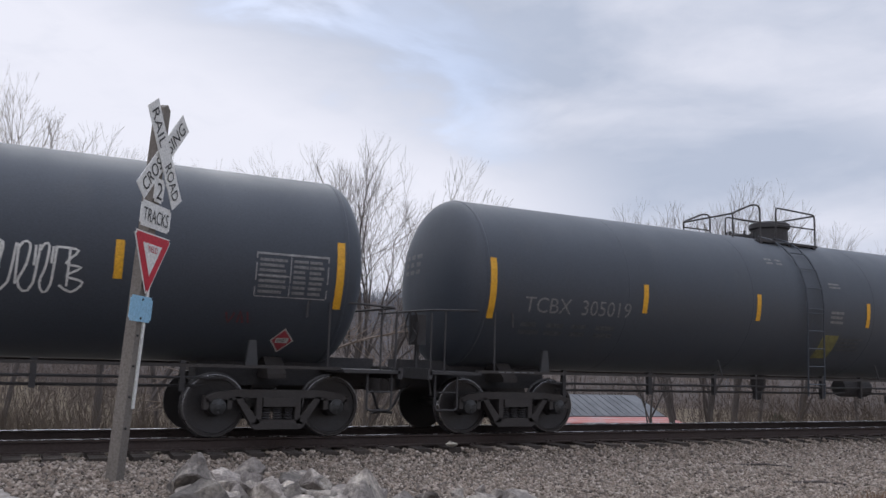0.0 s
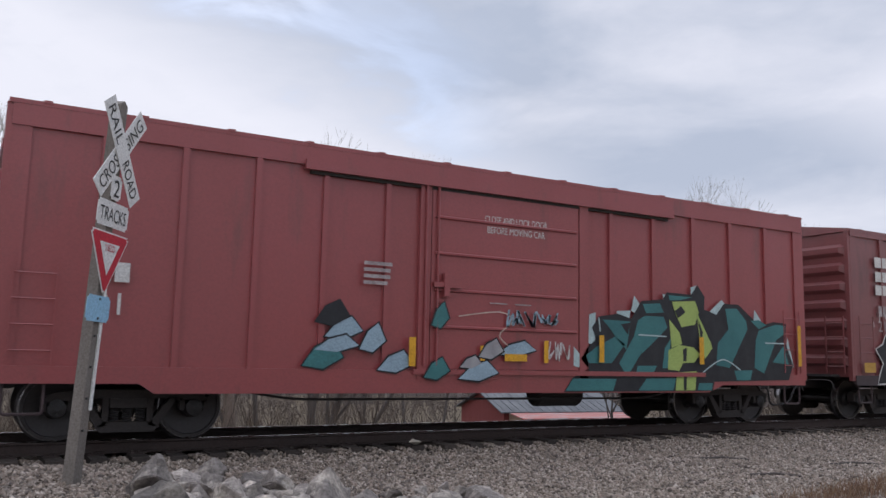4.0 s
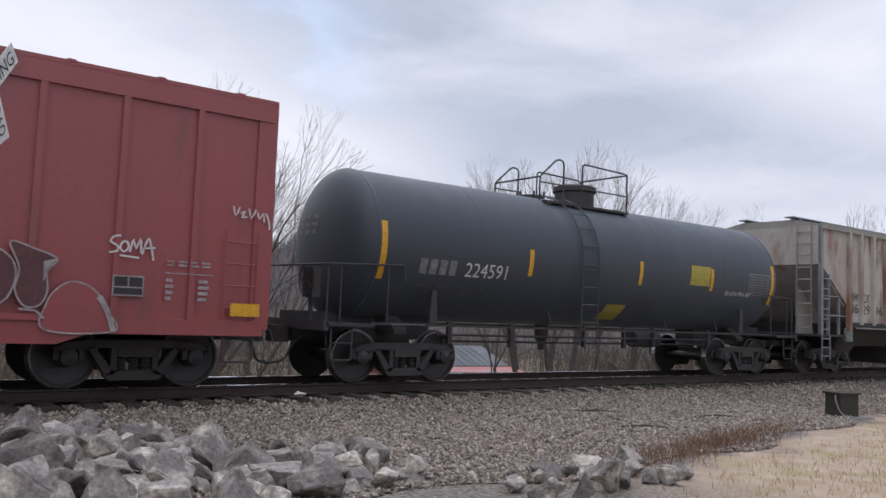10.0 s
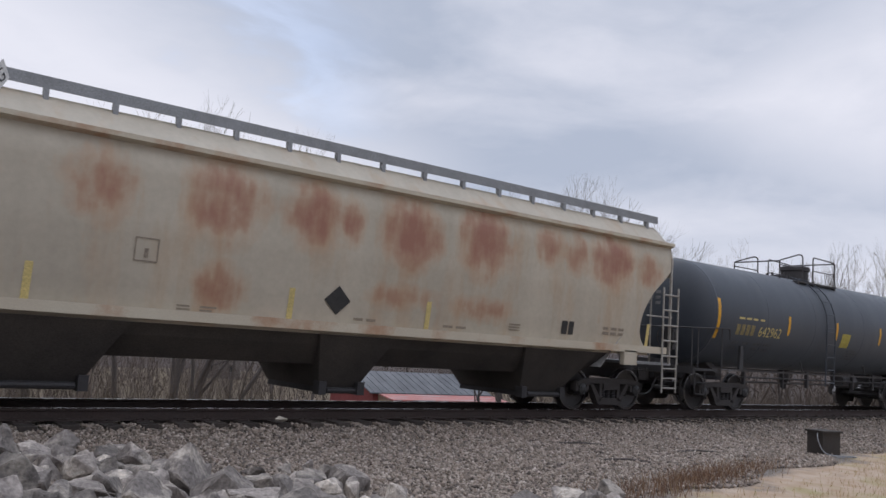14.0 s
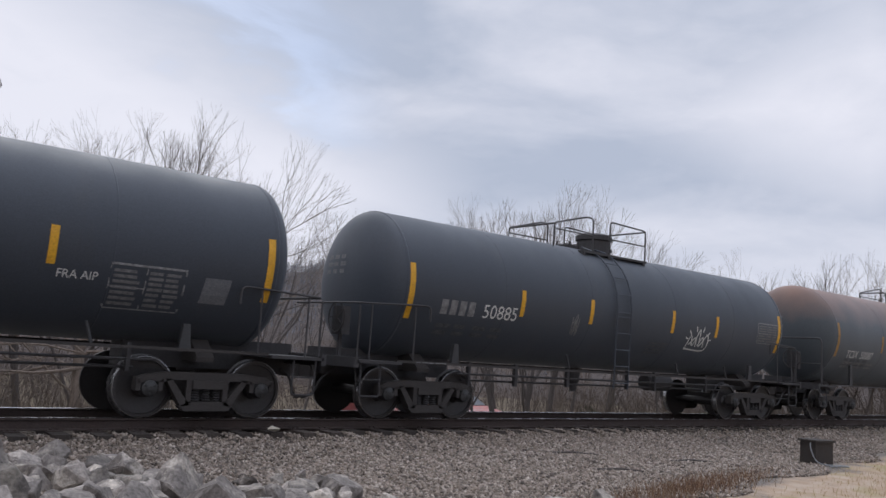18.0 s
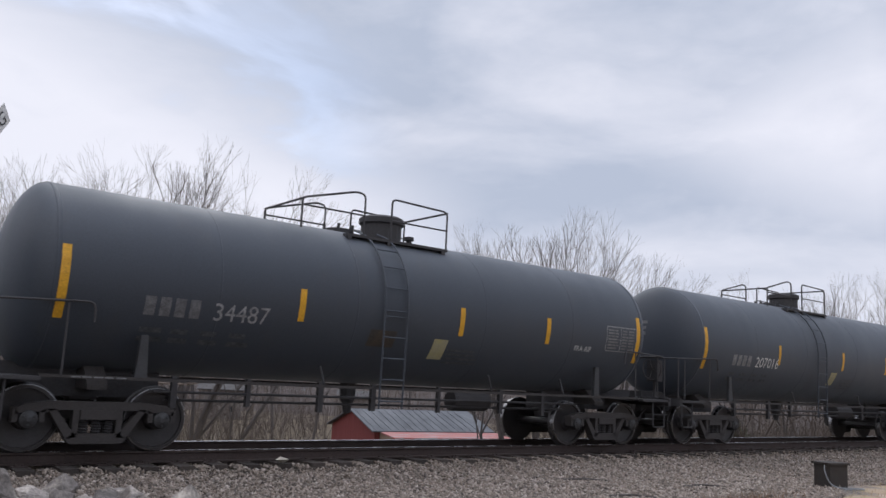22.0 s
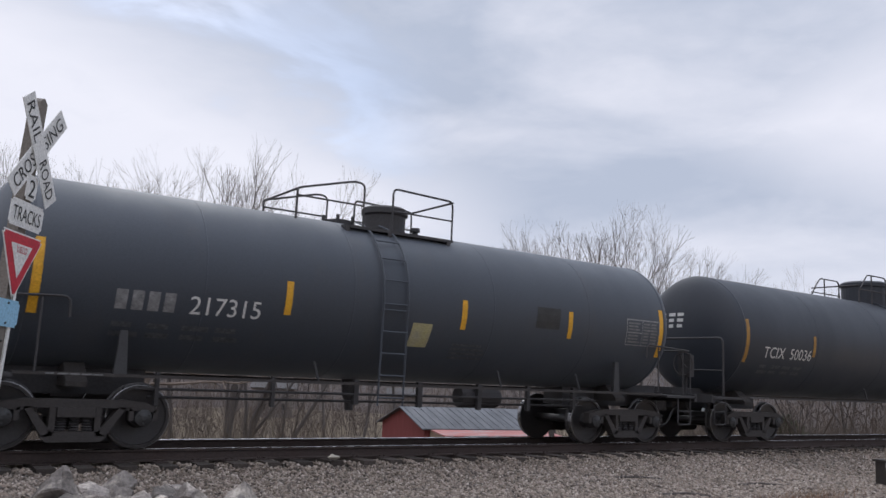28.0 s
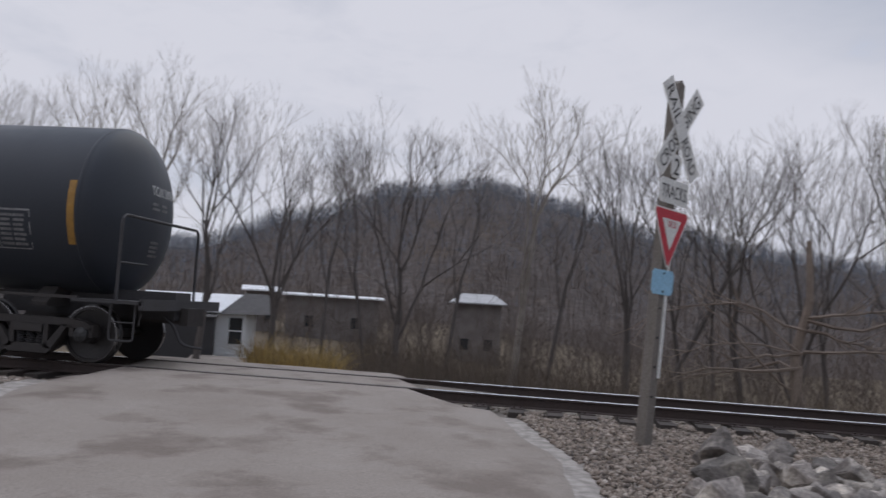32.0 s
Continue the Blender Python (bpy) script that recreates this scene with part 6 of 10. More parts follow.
PANEL, DOOR = 0.066, 0.106      # how far the painted surface of ribs, and of the door, stands off the wall
ROUND_B = ((0.35, 0.98), (0.56, 1.0), (0.74, 0.9), (0.83, 0.72), (0.74, 0.55), (0.95, 0.46), (1.02, 0.28), (0.92, 0.08), (0.68, 0.0), (0.08, 0.01), (0.0, 0.12), (0.12, 0.23), (0.34, 0.15), (0.3, 0.3), (0.14, 0.52), (0.17, 0.8))
ROUND_O = ((0.0, 0.6), (0.14, 0.85), (0.42, 1.0), (0.72, 0.9), (0.94, 0.62), (0.94, 0.32), (0.72, 0.05), (0.4, 0.0), (0.12, 0.02), (0.32, 0.2), (0.36, 0.42), (0.2, 0.52))
ROUND_S = ((0.12, 0.85), (0.32, 0.98), (0.52, 0.96), (0.66, 0.78), (0.44, 0.72), (0.3, 0.6), (0.42, 0.54), (0.75, 0.58), (0.98, 0.42), (0.94, 0.18), (0.74, 0.02), (0.56, 0.03), (0.58, 0.16), (0.78, 0.26), (0.7, 0.38), (0.44, 0.4), (0.36, 0.1), (0.16, 0.0), (-0.06, 0.02), (0.14, 0.3), (0.04, 0.6))
ROUND_A = ((0.0, 0.8), (0.14, 0.97), (0.3, 0.95), (0.42, 0.74), (0.56, 0.92), (0.72, 0.95), (0.82, 0.75), (0.8, 0.52), (0.98, 0.45), (1.0, 0.3), (0.86, 0.14), (0.84, 0.0), (0.5, 0.0), (0.38, 0.06), (0.44, 0.2), (0.3, 0.22), (0.24, 0.04), (0.1, 0.04), (0.2, 0.3), (0.16, 0.56))
BLOCK_E = ((0, 0), (1, 0), (0.98, 0.28), (0.5, 0.3), (0.5, 0.42), (0.92, 0.42), (0.92, 0.62), (0.5, 0.64), (0.5, 0.74), (1, 0.76), (1, 1), (0, 1))
BLOCK_V = ((0.42, 0), (0.68, 0), (1.05, 0.98), (0.72, 1), (0.55, 0.5), (0.36, 1), (0, 0.98))
BLOCK_R = ((0, 0), (0.36, 0), (0.38, 0.4), (0.68, 0), (1.05, 0), (0.7, 0.46), (0.95, 0.62), (0.95, 0.86), (0.75, 1), (0, 1))
BLOCK_T = ((0.3, 0), (0.75, 0), (0.72, 0.66), (1.05, 0.68), (1.05, 1), (0, 1), (0, 0.68), (0.32, 0.66))
BLOCK_P = ((0, 0), (0.4, 0), (0.42, 0.38), (0.8, 0.42), (1, 0.6), (0.95, 0.88), (0.7, 1), (0, 1))
BLOCK_A = ((0, 0), (0.3, 0), (0.36, 0.25), (0.64, 0.25), (0.7, 0), (1, 0), (0.95, 0.75), (0.72, 1), (0.28, 1), (0.05, 0.75))
BLOCK_N = ((0, 0), (0.32, 0), (0.34, 0.45), (0.68, 0), (1, 0), (1, 1), (0.68, 1), (0.66, 0.55), (0.34, 1), (0, 1))
BLOCK_D = ((0, 0), (0.65, 0), (1, 0.25), (1, 0.78), (0.65, 1), (0, 1))
BLOCK_M = ((0.06, 0), (0.36, 0), (0.4, 0.42), (0.55, 0.3), (0.68, 0.5), (0.66, 0), (1, 0), (1, 1), (0.7, 1), (0.55, 0.66), (0.45, 0.62), (0.4, 1), (0, 1), (0, 0.6), (0.2, 0.55))
BLOCK_U = ((0.1, 0), (0.9, 0), (1.0, 1), (0.66, 1), (0.6, 0.4), (0.42, 0.4), (0.38, 1), (0.02, 1))
BLOCK_K = ((0, 0), (0.36, 0), (0.4, 0.3), (0.66, 0), (1, 0), (0.7, 0.5), (1, 0.95), (0.66, 1), (0.4, 0.66), (0.36, 1), (0, 1))


def drips(car, spots, y, fill, rng):
    """Pale paint showing in soft peaks above the letters."""
    for x, z, w, h in spots:
        pts = [(0, 0), (1, 0)] + [(1 - k / 6, rng.uniform(0.55, 1.0) * (1 - abs(k / 6 - 0.5) * 1.2)) for k in range(7)]
        fat(car, pts, x, z, w, h, y, fill, (), None)


def graf_a(car, half, z1, w, rng):
    y, yd = -w - PANEL, -w - DOOR
    drips(car, [(-7.5, 1.6, 0.9, 0.5), (-5.75, 2.0, 1.3, 0.4), (-4.4, 2.1, 1.1, 0.42), (-3.1, 2.15, 0.7, 0.35), (-2.5, 2.15, 0.8, 0.45), (3.55, 1.95, 0.8, 0.35), (5.0, 1.95, 0.9, 0.4), (6.3, 2.0, 0.9, 0.45)], y + 0.002, "cream_spray", rng)
    for one in [[(-7.55, 0.82), (-7.0, 0.82), (-6.95, 1.9), (-7.2, 2.0), (-7.5, 1.85)], [(-6.1, 0.7), (-5.6, 0.7), (-5.75, 1.3)], [(-2.9, 0.72), (-2.5, 0.72), (-2.55, 1.6)], [(-2.1, 0.72), (-1.7, 0.72), (-1.75, 1.1)]]:
        link_mesh("graffiti", polys("graffiti", [one], flat_side(y + 0.001)), M["yellow_spray"], car)
    for shape, x, ww, h in ((BLOCK_D, -7.0, 0.95, 1.25), (BLOCK_V, -5.75, 1.0, 1.3), (BLOCK_E, -4.85, 0.95, 1.42), (BLOCK_R, -3.85, 1.2, 1.5), (BLOCK_T, -2.55, 0.85, 1.5)):
        fat(car, shape, x, 0.74, ww, h, y - 0.003, "mauve", (), "ink", 0.085, False)
    for hx, hz, s in ((-6.7, 1.2, 0.25), (-3.45, 1.75, 0.18), (-4.45, 1.6, 0.1)):
        link_mesh("graffiti", patches("graffiti", [rect(hx, hx + s * 1.3, hz, hz + s)], flat_side(y - 0.012), 1, 1), M["ink"], car)
    for shape, x, ww in ((BLOCK_P, 3.5, 0.85), (BLOCK_A, 4.3, 0.85), (BLOCK_N, 5.2, 0.8), (ROUND_S, 6.05, 0.75), (BLOCK_E, 6.85, 0.65)):
        fat(car, shape, x, 0.95, ww, 1.2, y - 0.003 if x > 4.7 else yd, "mauve", (), "ink", 0.06, shape is ROUND_S)
    fat(car, ((0, 0), (1, 0), (0.98, 0.6), (0.8, 0.9), (0.5, 1), (0.3, 0.75), (0.05, 0.7)), -1.2, 1.2, 0.85, 0.85, yd, "mauve", (), "primer_dark", 0.06)
    fat(car, ((0, 0), (0.4, 0), (0.4, 0.75), (0.6, 0.75), (0.6, 0), (1, 0), (1, 1), (0, 1)), -0.1, 1.1, 0.55, 0.75, yd, "mauve", (), "primer_dark", 0.05, False)
    for x0, x1, za, zb in ((-7.45, -3.3, 3.72, 3.95), (4.55, 7.5, 3.74, 3.98), (0.85, 1.42, 3.6, 3.92)):
        link_mesh("paint_patch", patches("paint_patch", [rect(x0, x1, za, zb)], flat_side(y - 0.002 if abs(x0) > 1 else -w - 0.1), 1, 1), M["primer"], car)
    link_mesh("paint_patch", patches("paint_patch", [rect(-2.36, -1.75, 1.51, 1.91)], flat_side(y - 0.016), 1, 1), M["box_red"], car)
    link_mesh("paint_patch", patches("paint_patch", [rect(-0.45, 1.35, 1.95, 2.38)], flat_side(-w - 0.098), 1, 1), M["primer"], car)
    link_mesh("paint_patch", patches("paint_patch", [rect(1.75, 2.45, 1.06, 2.3)], flat_side(y - 0.002), 1, 1), M["primer"], car)
    link_mesh("paint_patch", patches("paint_patch", [rect(2.55, 3.3, 1.06, 2.28)], flat_side(y - 0.002), 1, 1), M["primer"], car)
    blocks(car, -6.56, 2.11, 0.25, (0.72, 0.72), y - 0.014)
    for words, x in (("21", -6.5), ("47", -5.75), ("53", -4.92)):
        stencil(car, words, x, 1.71, 0.31, y - 0.014, bold=0.02)
    for words, zz in (("LD LMT", 1.42), ("LT WT", 1.22)):
        stencil(car, words, -6.4, zz, 0.1, y - 0.016, "chalk")
    drips(car, [(-5.1, 1.25, 0.3, 0.5), (-2.75, 1.1, 0.4, 0.7), (-1.85, 1.5, 0.35, 0.6), (-5.45, 1.6, 0.35, 0.35), (6.15, 1.6, 0.3, 0.3)], y - 0.009, "cream_spray", rng)
    scribble(car, flat_side(y), -7.1, 2.85, 0.6, 0.3, 3, rng, 0.018, "chalk")
    scribble(car, flat_side(y), -7.05, 3.2, 0.5, 0.28, 2, rng, 0.018, "chalk")
    link_mesh("spray_tag", strokes("spray_tag", [[(-7.42, 3.5), (-7.36, 3.4), (-7.42, 3.28)]], 0.03, flat_side(y)), M["chalk"], car)
    link_mesh("small_print", patches("small_print", bars(-1.0, 2.6, 0.45, 0.05, 1, 2, rng) + bars(0.0, 2.42, 0.6, 0.04, 1, 1, rng), flat_side(-w - 0.1), 1, 1), M["chalk"], car)


def graf_b(car, half, z1, w, rng):
    y, yd = -w - PANEL, -w - DOOR

    for tone, shapes, lift in (("pale_teal", TEAL_GHOST, 0.0), ("ink", (TEAL_EDGE,), 0.004), ("teal", TEAL_BODY, 0.008), ("lime", LIME_BODY, 0.010), ("ink", INK_CUT, 0.013)):
        for pts in shapes:
            link_mesh("graffiti", polys("graffiti", [pts], flat_side(y - lift)), M[tone], car, "teal and lime angular graffiti")
    link_mesh("spray_tag", strokes("spray_tag", [[(2.9, 1.72), (3.6, 1.71)], [(6.35, 1.66), (6.95, 1.66)], [(1.95, 2.0), (1.98, 1.75)], [(4.55, 1.05), (5.1, 1.3), (5.6, 1.1)]], 0.025, flat_side(y - 0.016)), M["pale_teal"], car)
    for k in range(12):
        cx, cz = rng.uniform(-3.9, -0.2), rng.uniform(0.85, 1.75)
        fat(car, ((0, 0.1), (0.5, 0), (1, 0.4), (0.7, 1), (0.3, 0.7)), cx, cz, rng.uniform(0.3, 0.8), rng.uniform(0.2, 0.5), yd - 0.002 * k if cx > -1.9 else y - 0.002 * k, rng.choice(("teal", "sky_spray", "ink", "silver")), (), "ink", 0.03, False)
    link_mesh("spray_tag", strokes("spray_tag", [[(-1.0, 1.9), (-0.2, 2.0), (0.05, 1.85), (-0.2, 1.6), (0.2, 1.3), (0.3, 1.2)]], 0.02, flat_side(yd - 0.002)), M["cream_spray"], car)
    scribble(car, flat_side(yd - 0.002), -0.05, 1.75, 1.05, 0.3, 6, rng, 0.035, "sky_spray")
    scribble(car, flat_side(yd - 0.002), 0.8, 1.2, 0.45, 0.35, 3, rng, 0.02, "white")
    stencil(car, "CLOSE AND LOCK DOOR", -0.5, 3.5, 0.12, -w - 0.068, width=1.3)
    stencil(car, "BEFORE MOVING CAR", -0.45, 3.32, 0.12, -w - 0.068, width=1.2)
    link_mesh("small_print", patches("small_print", bars(-2.7, 2.3, 0.6, 0.4, 4, 1, rng) + bars(-0.4, 2.12, 1.0, 0.04, 1, 2, rng), flat_side(-w - DOOR), 1, 1), M["chalk"], car)
    blocks(car, -6.5, 2.13, 0.26, (0.72, 0.72), y)
    stencil(car, "21", -6.5, 1.7, 0.3, y)


TEAL_EDGE = ((1.55, 1.25), (1.68, 1.44), (1.89, 1.61), (1.80, 1.82), (1.96, 2.02), (2.41, 2.09), (2.73, 2.01), (2.98, 2.35), (3.53, 2.41), (3.63, 2.55), (4.28, 2.54), (4.45, 2.74), (4.64, 2.52), (4.62, 2.27), (4.96, 2.18), (5.18, 2.41), (5.60, 2.41), (6.07, 2.10), (6.35, 2.03), (6.63, 2.10), (7.02, 2.08), (6.99, 1.68), (7.21, 1.23), (7.07, 0.91), (4.87, 0.87), (4.82, 0.69), (1.17, 0.68), (1.36, 0.92), (1.72, 1.09))
TEAL_BODY = (
    ((2.04, 1.97), (2.70, 1.96), (2.66, 1.69), (2.60, 1.44), (2.38, 1.63), (2.17, 1.86)),
    ((1.66, 1.32), (1.89, 1.47), (2.33, 1.67), (2.57, 1.54), (2.25, 1.19), (1.72, 1.18)),
    ((3.01, 2.30), (3.45, 2.33), (3.54, 2.16), (3.10, 2.13)),
    ((2.89, 1.99), (3.07, 2.08), (3.54, 2.08), (3.63, 1.88), (3.44, 1.72), (2.92, 1.33), (2.62, 0.95), (2.43, 1.19), (2.79, 1.69)),
    ((1.21, 0.70), (1.37, 0.91), (2.37, 0.91), (2.28, 0.70)),
    ((2.89, 0.70), (3.09, 0.92), (3.84, 0.93), (3.76, 0.70)))
TEAL_BODY += (
    ((3.49, 1.11), (3.56, 1.49), (3.72, 1.68), (3.63, 1.12)),
    ((5.21, 2.31), (5.54, 2.33), (5.81, 2.09), (5.84, 1.92), (5.30, 1.14), (4.93, 1.19), (4.98, 1.62), (5.29, 1.90)),
    ((6.18, 1.91), (6.70, 2.05), (6.99, 2.03), (6.95, 1.86), (6.70, 1.73), (6.30, 1.04), (6.02, 1.15), (6.08, 1.71)),
    ((5.94, 2.10), (6.18, 2.12), (6.42, 2.03), (6.18, 1.94)),
    ((5.43, 1.09), (5.96, 1.10), (5.89, 0.90), (5.50, 0.90)),
    ((6.57, 1.27), (6.92, 1.62), (7.07, 1.23)),
    ((4.40, 0.70), (4.45, 0.84), (4.81, 0.84), (4.79, 0.70)),
    ((2.87, 1.15), (3.35, 1.16), (3.25, 0.99), (2.83, 0.98)),
    ((3.67, 2.50), (4.28, 2.49), (3.99, 2.42), (3.70, 2.40)))
LIME_BODY = (((3.76, 2.38), (4.37, 2.42), (4.47, 2.21), (4.36, 1.96), (4.00, 1.90), (3.82, 2.20)), ((3.68, 2.04), (3.95, 1.79), (4.01, 1.58), (3.73, 1.50)), ((3.65, 1.45), (3.93, 1.56), (4.31, 1.52), (4.49, 1.39), (4.32, 1.23), (4.03, 1.22), (3.92, 1.07), (3.63, 1.09)), ((4.41, 2.21), (4.79, 1.61), (4.82, 1.51), (4.62, 1.31), (4.49, 1.60)), ((3.86, 1.04), (4.38, 1.07), (4.34, 0.70), (3.82, 0.70)))
TEAL_GHOST = (((1.74, 2.05), (1.89, 2.09), (1.87, 1.51), (1.72, 1.53)), ((2.81, 2.44), (2.94, 2.30), (2.83, 2.12), (2.73, 2.16)), ((1.39, 1.47), (1.67, 1.20), (1.70, 1.06), (1.39, 1.13)), ((5.11, 2.48), (5.24, 2.39), (4.96, 2.18), (4.77, 2.23)), ((6.07, 2.33), (6.28, 2.09), (6.04, 2.10)), ((7.06, 1.80), (7.25, 1.17), (6.99, 1.28)), ((3.52, 2.52), (3.67, 2.50), (3.59, 2.26)), ((4.27, 2.68), (4.42, 2.73), (4.28, 2.49)), ((2.38, 2.14), (2.72, 2.16), (2.68, 1.98), (2.41, 2.04)))
INK_CUT = (((3.82, 2.20), (3.99, 2.31), (4.11, 2.19), (3.91, 2.07)), ((3.95, 1.74), (4.09, 1.87), (4.24, 1.75), (4.07, 1.59)), ((4.02, 1.48), (4.13, 1.51), (4.11, 1.25), (4.03, 1.25)), ((4.44, 2.08), (4.57, 1.82), (4.52, 1.60)), ((2.47, 1.90), (2.70, 1.94), (2.64, 1.71)), ((2.87, 1.20), (3.02, 1.30), (2.97, 1.40)), ((4.03, 1.02), (4.12, 1.02), (4.10, 0.71), (4.03, 0.71)))


CREAM_EDGE = ((-6.86, 1.62), (-6.6, 1.72), (-6.5, 1.9), (-6.2, 2.1), (-5.82, 2.2), (-5.4, 2.1), (-5.16, 1.95), (-5.02, 2.2), (-4.5, 2.34), (-3.95, 2.25), (-3.69, 2.2), (-3.3, 1.95), (-3.12, 2.0), (-2.85, 2.24), (-2.5, 2.27), (-2.2, 2.1), (-1.88, 2.33), (-1.95, 1.98), (-1.8, 1.75), (-1.8, 0.72), (-5.64, 0.72), (-6.4, 0.86), (-6.84, 0.84), (-6.72, 1.1), (-6.6, 1.3))
CREAM_BODY = (((-6.4, 0.9), (-6.46, 1.5), (-6.28, 1.92), (-5.84, 2.12), (-5.42, 2.0), (-5.16, 1.6), (-5.12, 1.05), (-4.96, 0.76), (-5.6, 0.74)), ((-5.08, 1.92), (-4.95, 2.14), (-4.5, 2.26), (-4.06, 2.2), (-4.02, 2.02), (-4.32, 1.95), (-4.3, 0.76), (-4.76, 0.76), (-4.74, 1.8)),
              ((-4.2, 0.76), (-4.16, 1.9), (-3.8, 2.12), (-3.42, 1.94), (-3.28, 1.62), (-3.42, 1.32), (-3.28, 0.76), (-3.72, 0.76), (-3.84, 1.15), (-3.92, 0.76)), ((-3.08, 0.76), (-3.14, 1.26), (-2.9, 1.4), (-3.02, 1.8), (-2.84, 2.1), (-2.46, 2.18), (-2.16, 1.96), (-2.14, 1.62), (-2.3, 1.46), (-1.95, 1.34), (-1.86, 0.76)))
CREAM_CUT = (((-5.84, 1.4), (-5.76, 1.52), (-5.62, 1.5), (-5.56, 1.36), (-5.64, 1.24), (-5.78, 1.26)), ((-3.95, 1.7), (-3.72, 1.78), (-3.62, 1.62), (-3.86, 1.5)), ((-2.76, 1.86), (-2.56, 1.92), (-2.46, 1.8), (-2.66, 1.74)), ((-2.9, 1.2), (-2.4, 1.24), (-2.42, 1.14), (-2.86, 1.1)), ((-5.34, 1.86), (-5.2, 1.8), (-5.1, 1.5), (-5.22, 1.52)))
CREAM_LOW = (((-5.74, 0.75), (-4.98, 0.76), (-5.1, 1.02), (-5.66, 0.98)), ((-4.74, 0.77), (-4.32, 0.77), (-4.32, 1.0), (-4.74, 1.04)), ((-3.26, 0.77), (-3.34, 1.02), (-3.64, 1.0), (-3.7, 0.77)), ((-3.06, 0.77), (-1.84, 0.77), (-1.84, 1.13), (-2.2, 1.11), (-3.08, 1.17)))


def graf_c(car, half, z1, w, rng):
    y, yd = -w - PANEL, -w - DOOR
    wd = (0.8, 0.7, 0.6, 0.7, 0.6, 0.3, 0.7, 0.7)
    blocks(car, -6.77, 3.5, 0.24, (1.0,) + wd[1:], y)
    blocks(car, -6.77, 3.17, 0.23, (1.0, 0.7, 0.6, 0.3, 0.6, 0.3, 0.6), y)
    blocks(car, -6.78, 2.86, 0.23, (1.0, 0.7, 0.3, 0.55, 0.9, 0.7, 0.7), y)
    blocks(car, -6.7, 2.36, 0.25, (0.5, 0.45), y, "chalk")
    stencil(car, "216", -6.75, 2.02, 0.26, y, "chalk")
    stencil(car, "068", -5.98, 2.06, 0.2, y - 0.016, "chalk")
    for tone, shapes, lift, soft_edge in (("white", [widened([Vector(p) for p in CREAM_EDGE], 0.035)], 0.0, False), ("ink", (CREAM_EDGE,), 0.003, False), ("cream_spray", CREAM_BODY, 0.006, True), ("yellow_spray", CREAM_LOW, 0.009, False), ("ink", CREAM_CUT, 0.012, False)):
        for pts in shapes:
            pts = widened(closed_curve(list(pts)), -0.03) if soft_edge else pts
            link_mesh("graffiti", polys("graffiti", [pts], flat_side(y - lift)), M[tone], car, "cream and yellow graffiti letters")
    scuffs = [rect(a, b, z, z + h) for a, b, z, h in ((-3.6, -3.27, 1.5, 0.025), (-3.59, -3.26, 1.385, 0.02), (-2.99, -2.42, 1.655, 0.02), (-2.95, -2.46, 1.27, 0.018), (-2.28, -2.03, 1.6, 0.03), (-2.4, -2.12, 0.97, 0.018), (-4.7, -4.36, 1.5, 0.02), (-4.72, -4.4, 1.2, 0.02), (-6.3, -5.9, 1.2, 0.022), (-5.5, -5.2, 1.1, 0.02))]
    link_mesh("paint_scuff", patches("paint_scuff", scuffs, flat_side(y - 0.0135), 1, 1), M["primer"], car, "brown scrapes across the letters")
    for tone, pts in (("ink", [(-3.04, 1.35), (-2.72, 1.42), (-2.56, 1.28), (-2.5, 1.16), (-2.62, 1.18), (-2.72, 1.3), (-3.02, 1.25)]), ("white", [(-2.12, 1.44), (-1.82, 1.42), (-1.84, 1.26), (-2.1, 1.28)]), ("primer_dark", [(-2.09, 1.42), (-1.85, 1.4), (-1.87, 1.28), (-2.07, 1.3)]), ("ink", [(-2.3, 1.67), (-2.1, 1.68), (-2.05, 1.6), (-2.26, 1.58)]), ("ink", [(-3.62, 1.34), (-3.54, 1.36), (-3.5, 1.02), (-3.6, 1.0)])):
        link_mesh("graffiti", polys("graffiti", [pts], flat_side(y - (0.0155 if tone == "primer_dark" else 0.0145))), M[tone], car)
    ticks = [[(-6.9 + k * 0.23, 1.95 + 0.35 * math.sin(k * 0.42 + 0.5)), (-6.93 + k * 0.23, 2.1 + 0.35 * math.sin(k * 0.42 + 0.5))] for k in range(22)]
    link_mesh("spray_tag", strokes("spray_tag", ticks, 0.02, flat_side(y - 0.002)), M["white"], car, "white dashes round the graffiti")
    for a, b in (((-4.9, 0.95), (-4.4, 0.8)), ((-3.75, 0.9), (-3.6, 1.0))):
        link_mesh("spray_tag", strokes("spray_tag", [[a, b, (a[0], b[1] - 0.02), a]], 0.025, flat_side(y - 0.014)), M["white"], car)
    link_mesh("data_frame", patches("data_frame", [rect(-4.95, -4.93, 2.42, 2.68), rect(-4.72, -4.7, 2.42, 2.68), rect(-4.93, -4.72, 2.66, 2.68), rect(-4.93, -4.72, 2.42, 2.44)], flat_side(y), 1, 1), M["white"], car)
    for sx, sz in ((-6.05, 1.75), (-4.4, 1.45), (-3.35, 1.72), (-2.1, 1.0), (-4.3, 1.2)):
        star = [(0.5 + (0.5 if k % 2 == 0 else 0.2) * math.cos(k * math.pi / 5 + 1.57), 0.5 + (0.5 if k % 2 == 0 else 0.2) * math.sin(k * math.pi / 5 + 1.57)) for k in range(10)]
        fat(car, star, sx, sz, 0.26, 0.26, y - 0.013, "sky_spray", (), "ink", 0.02, False)
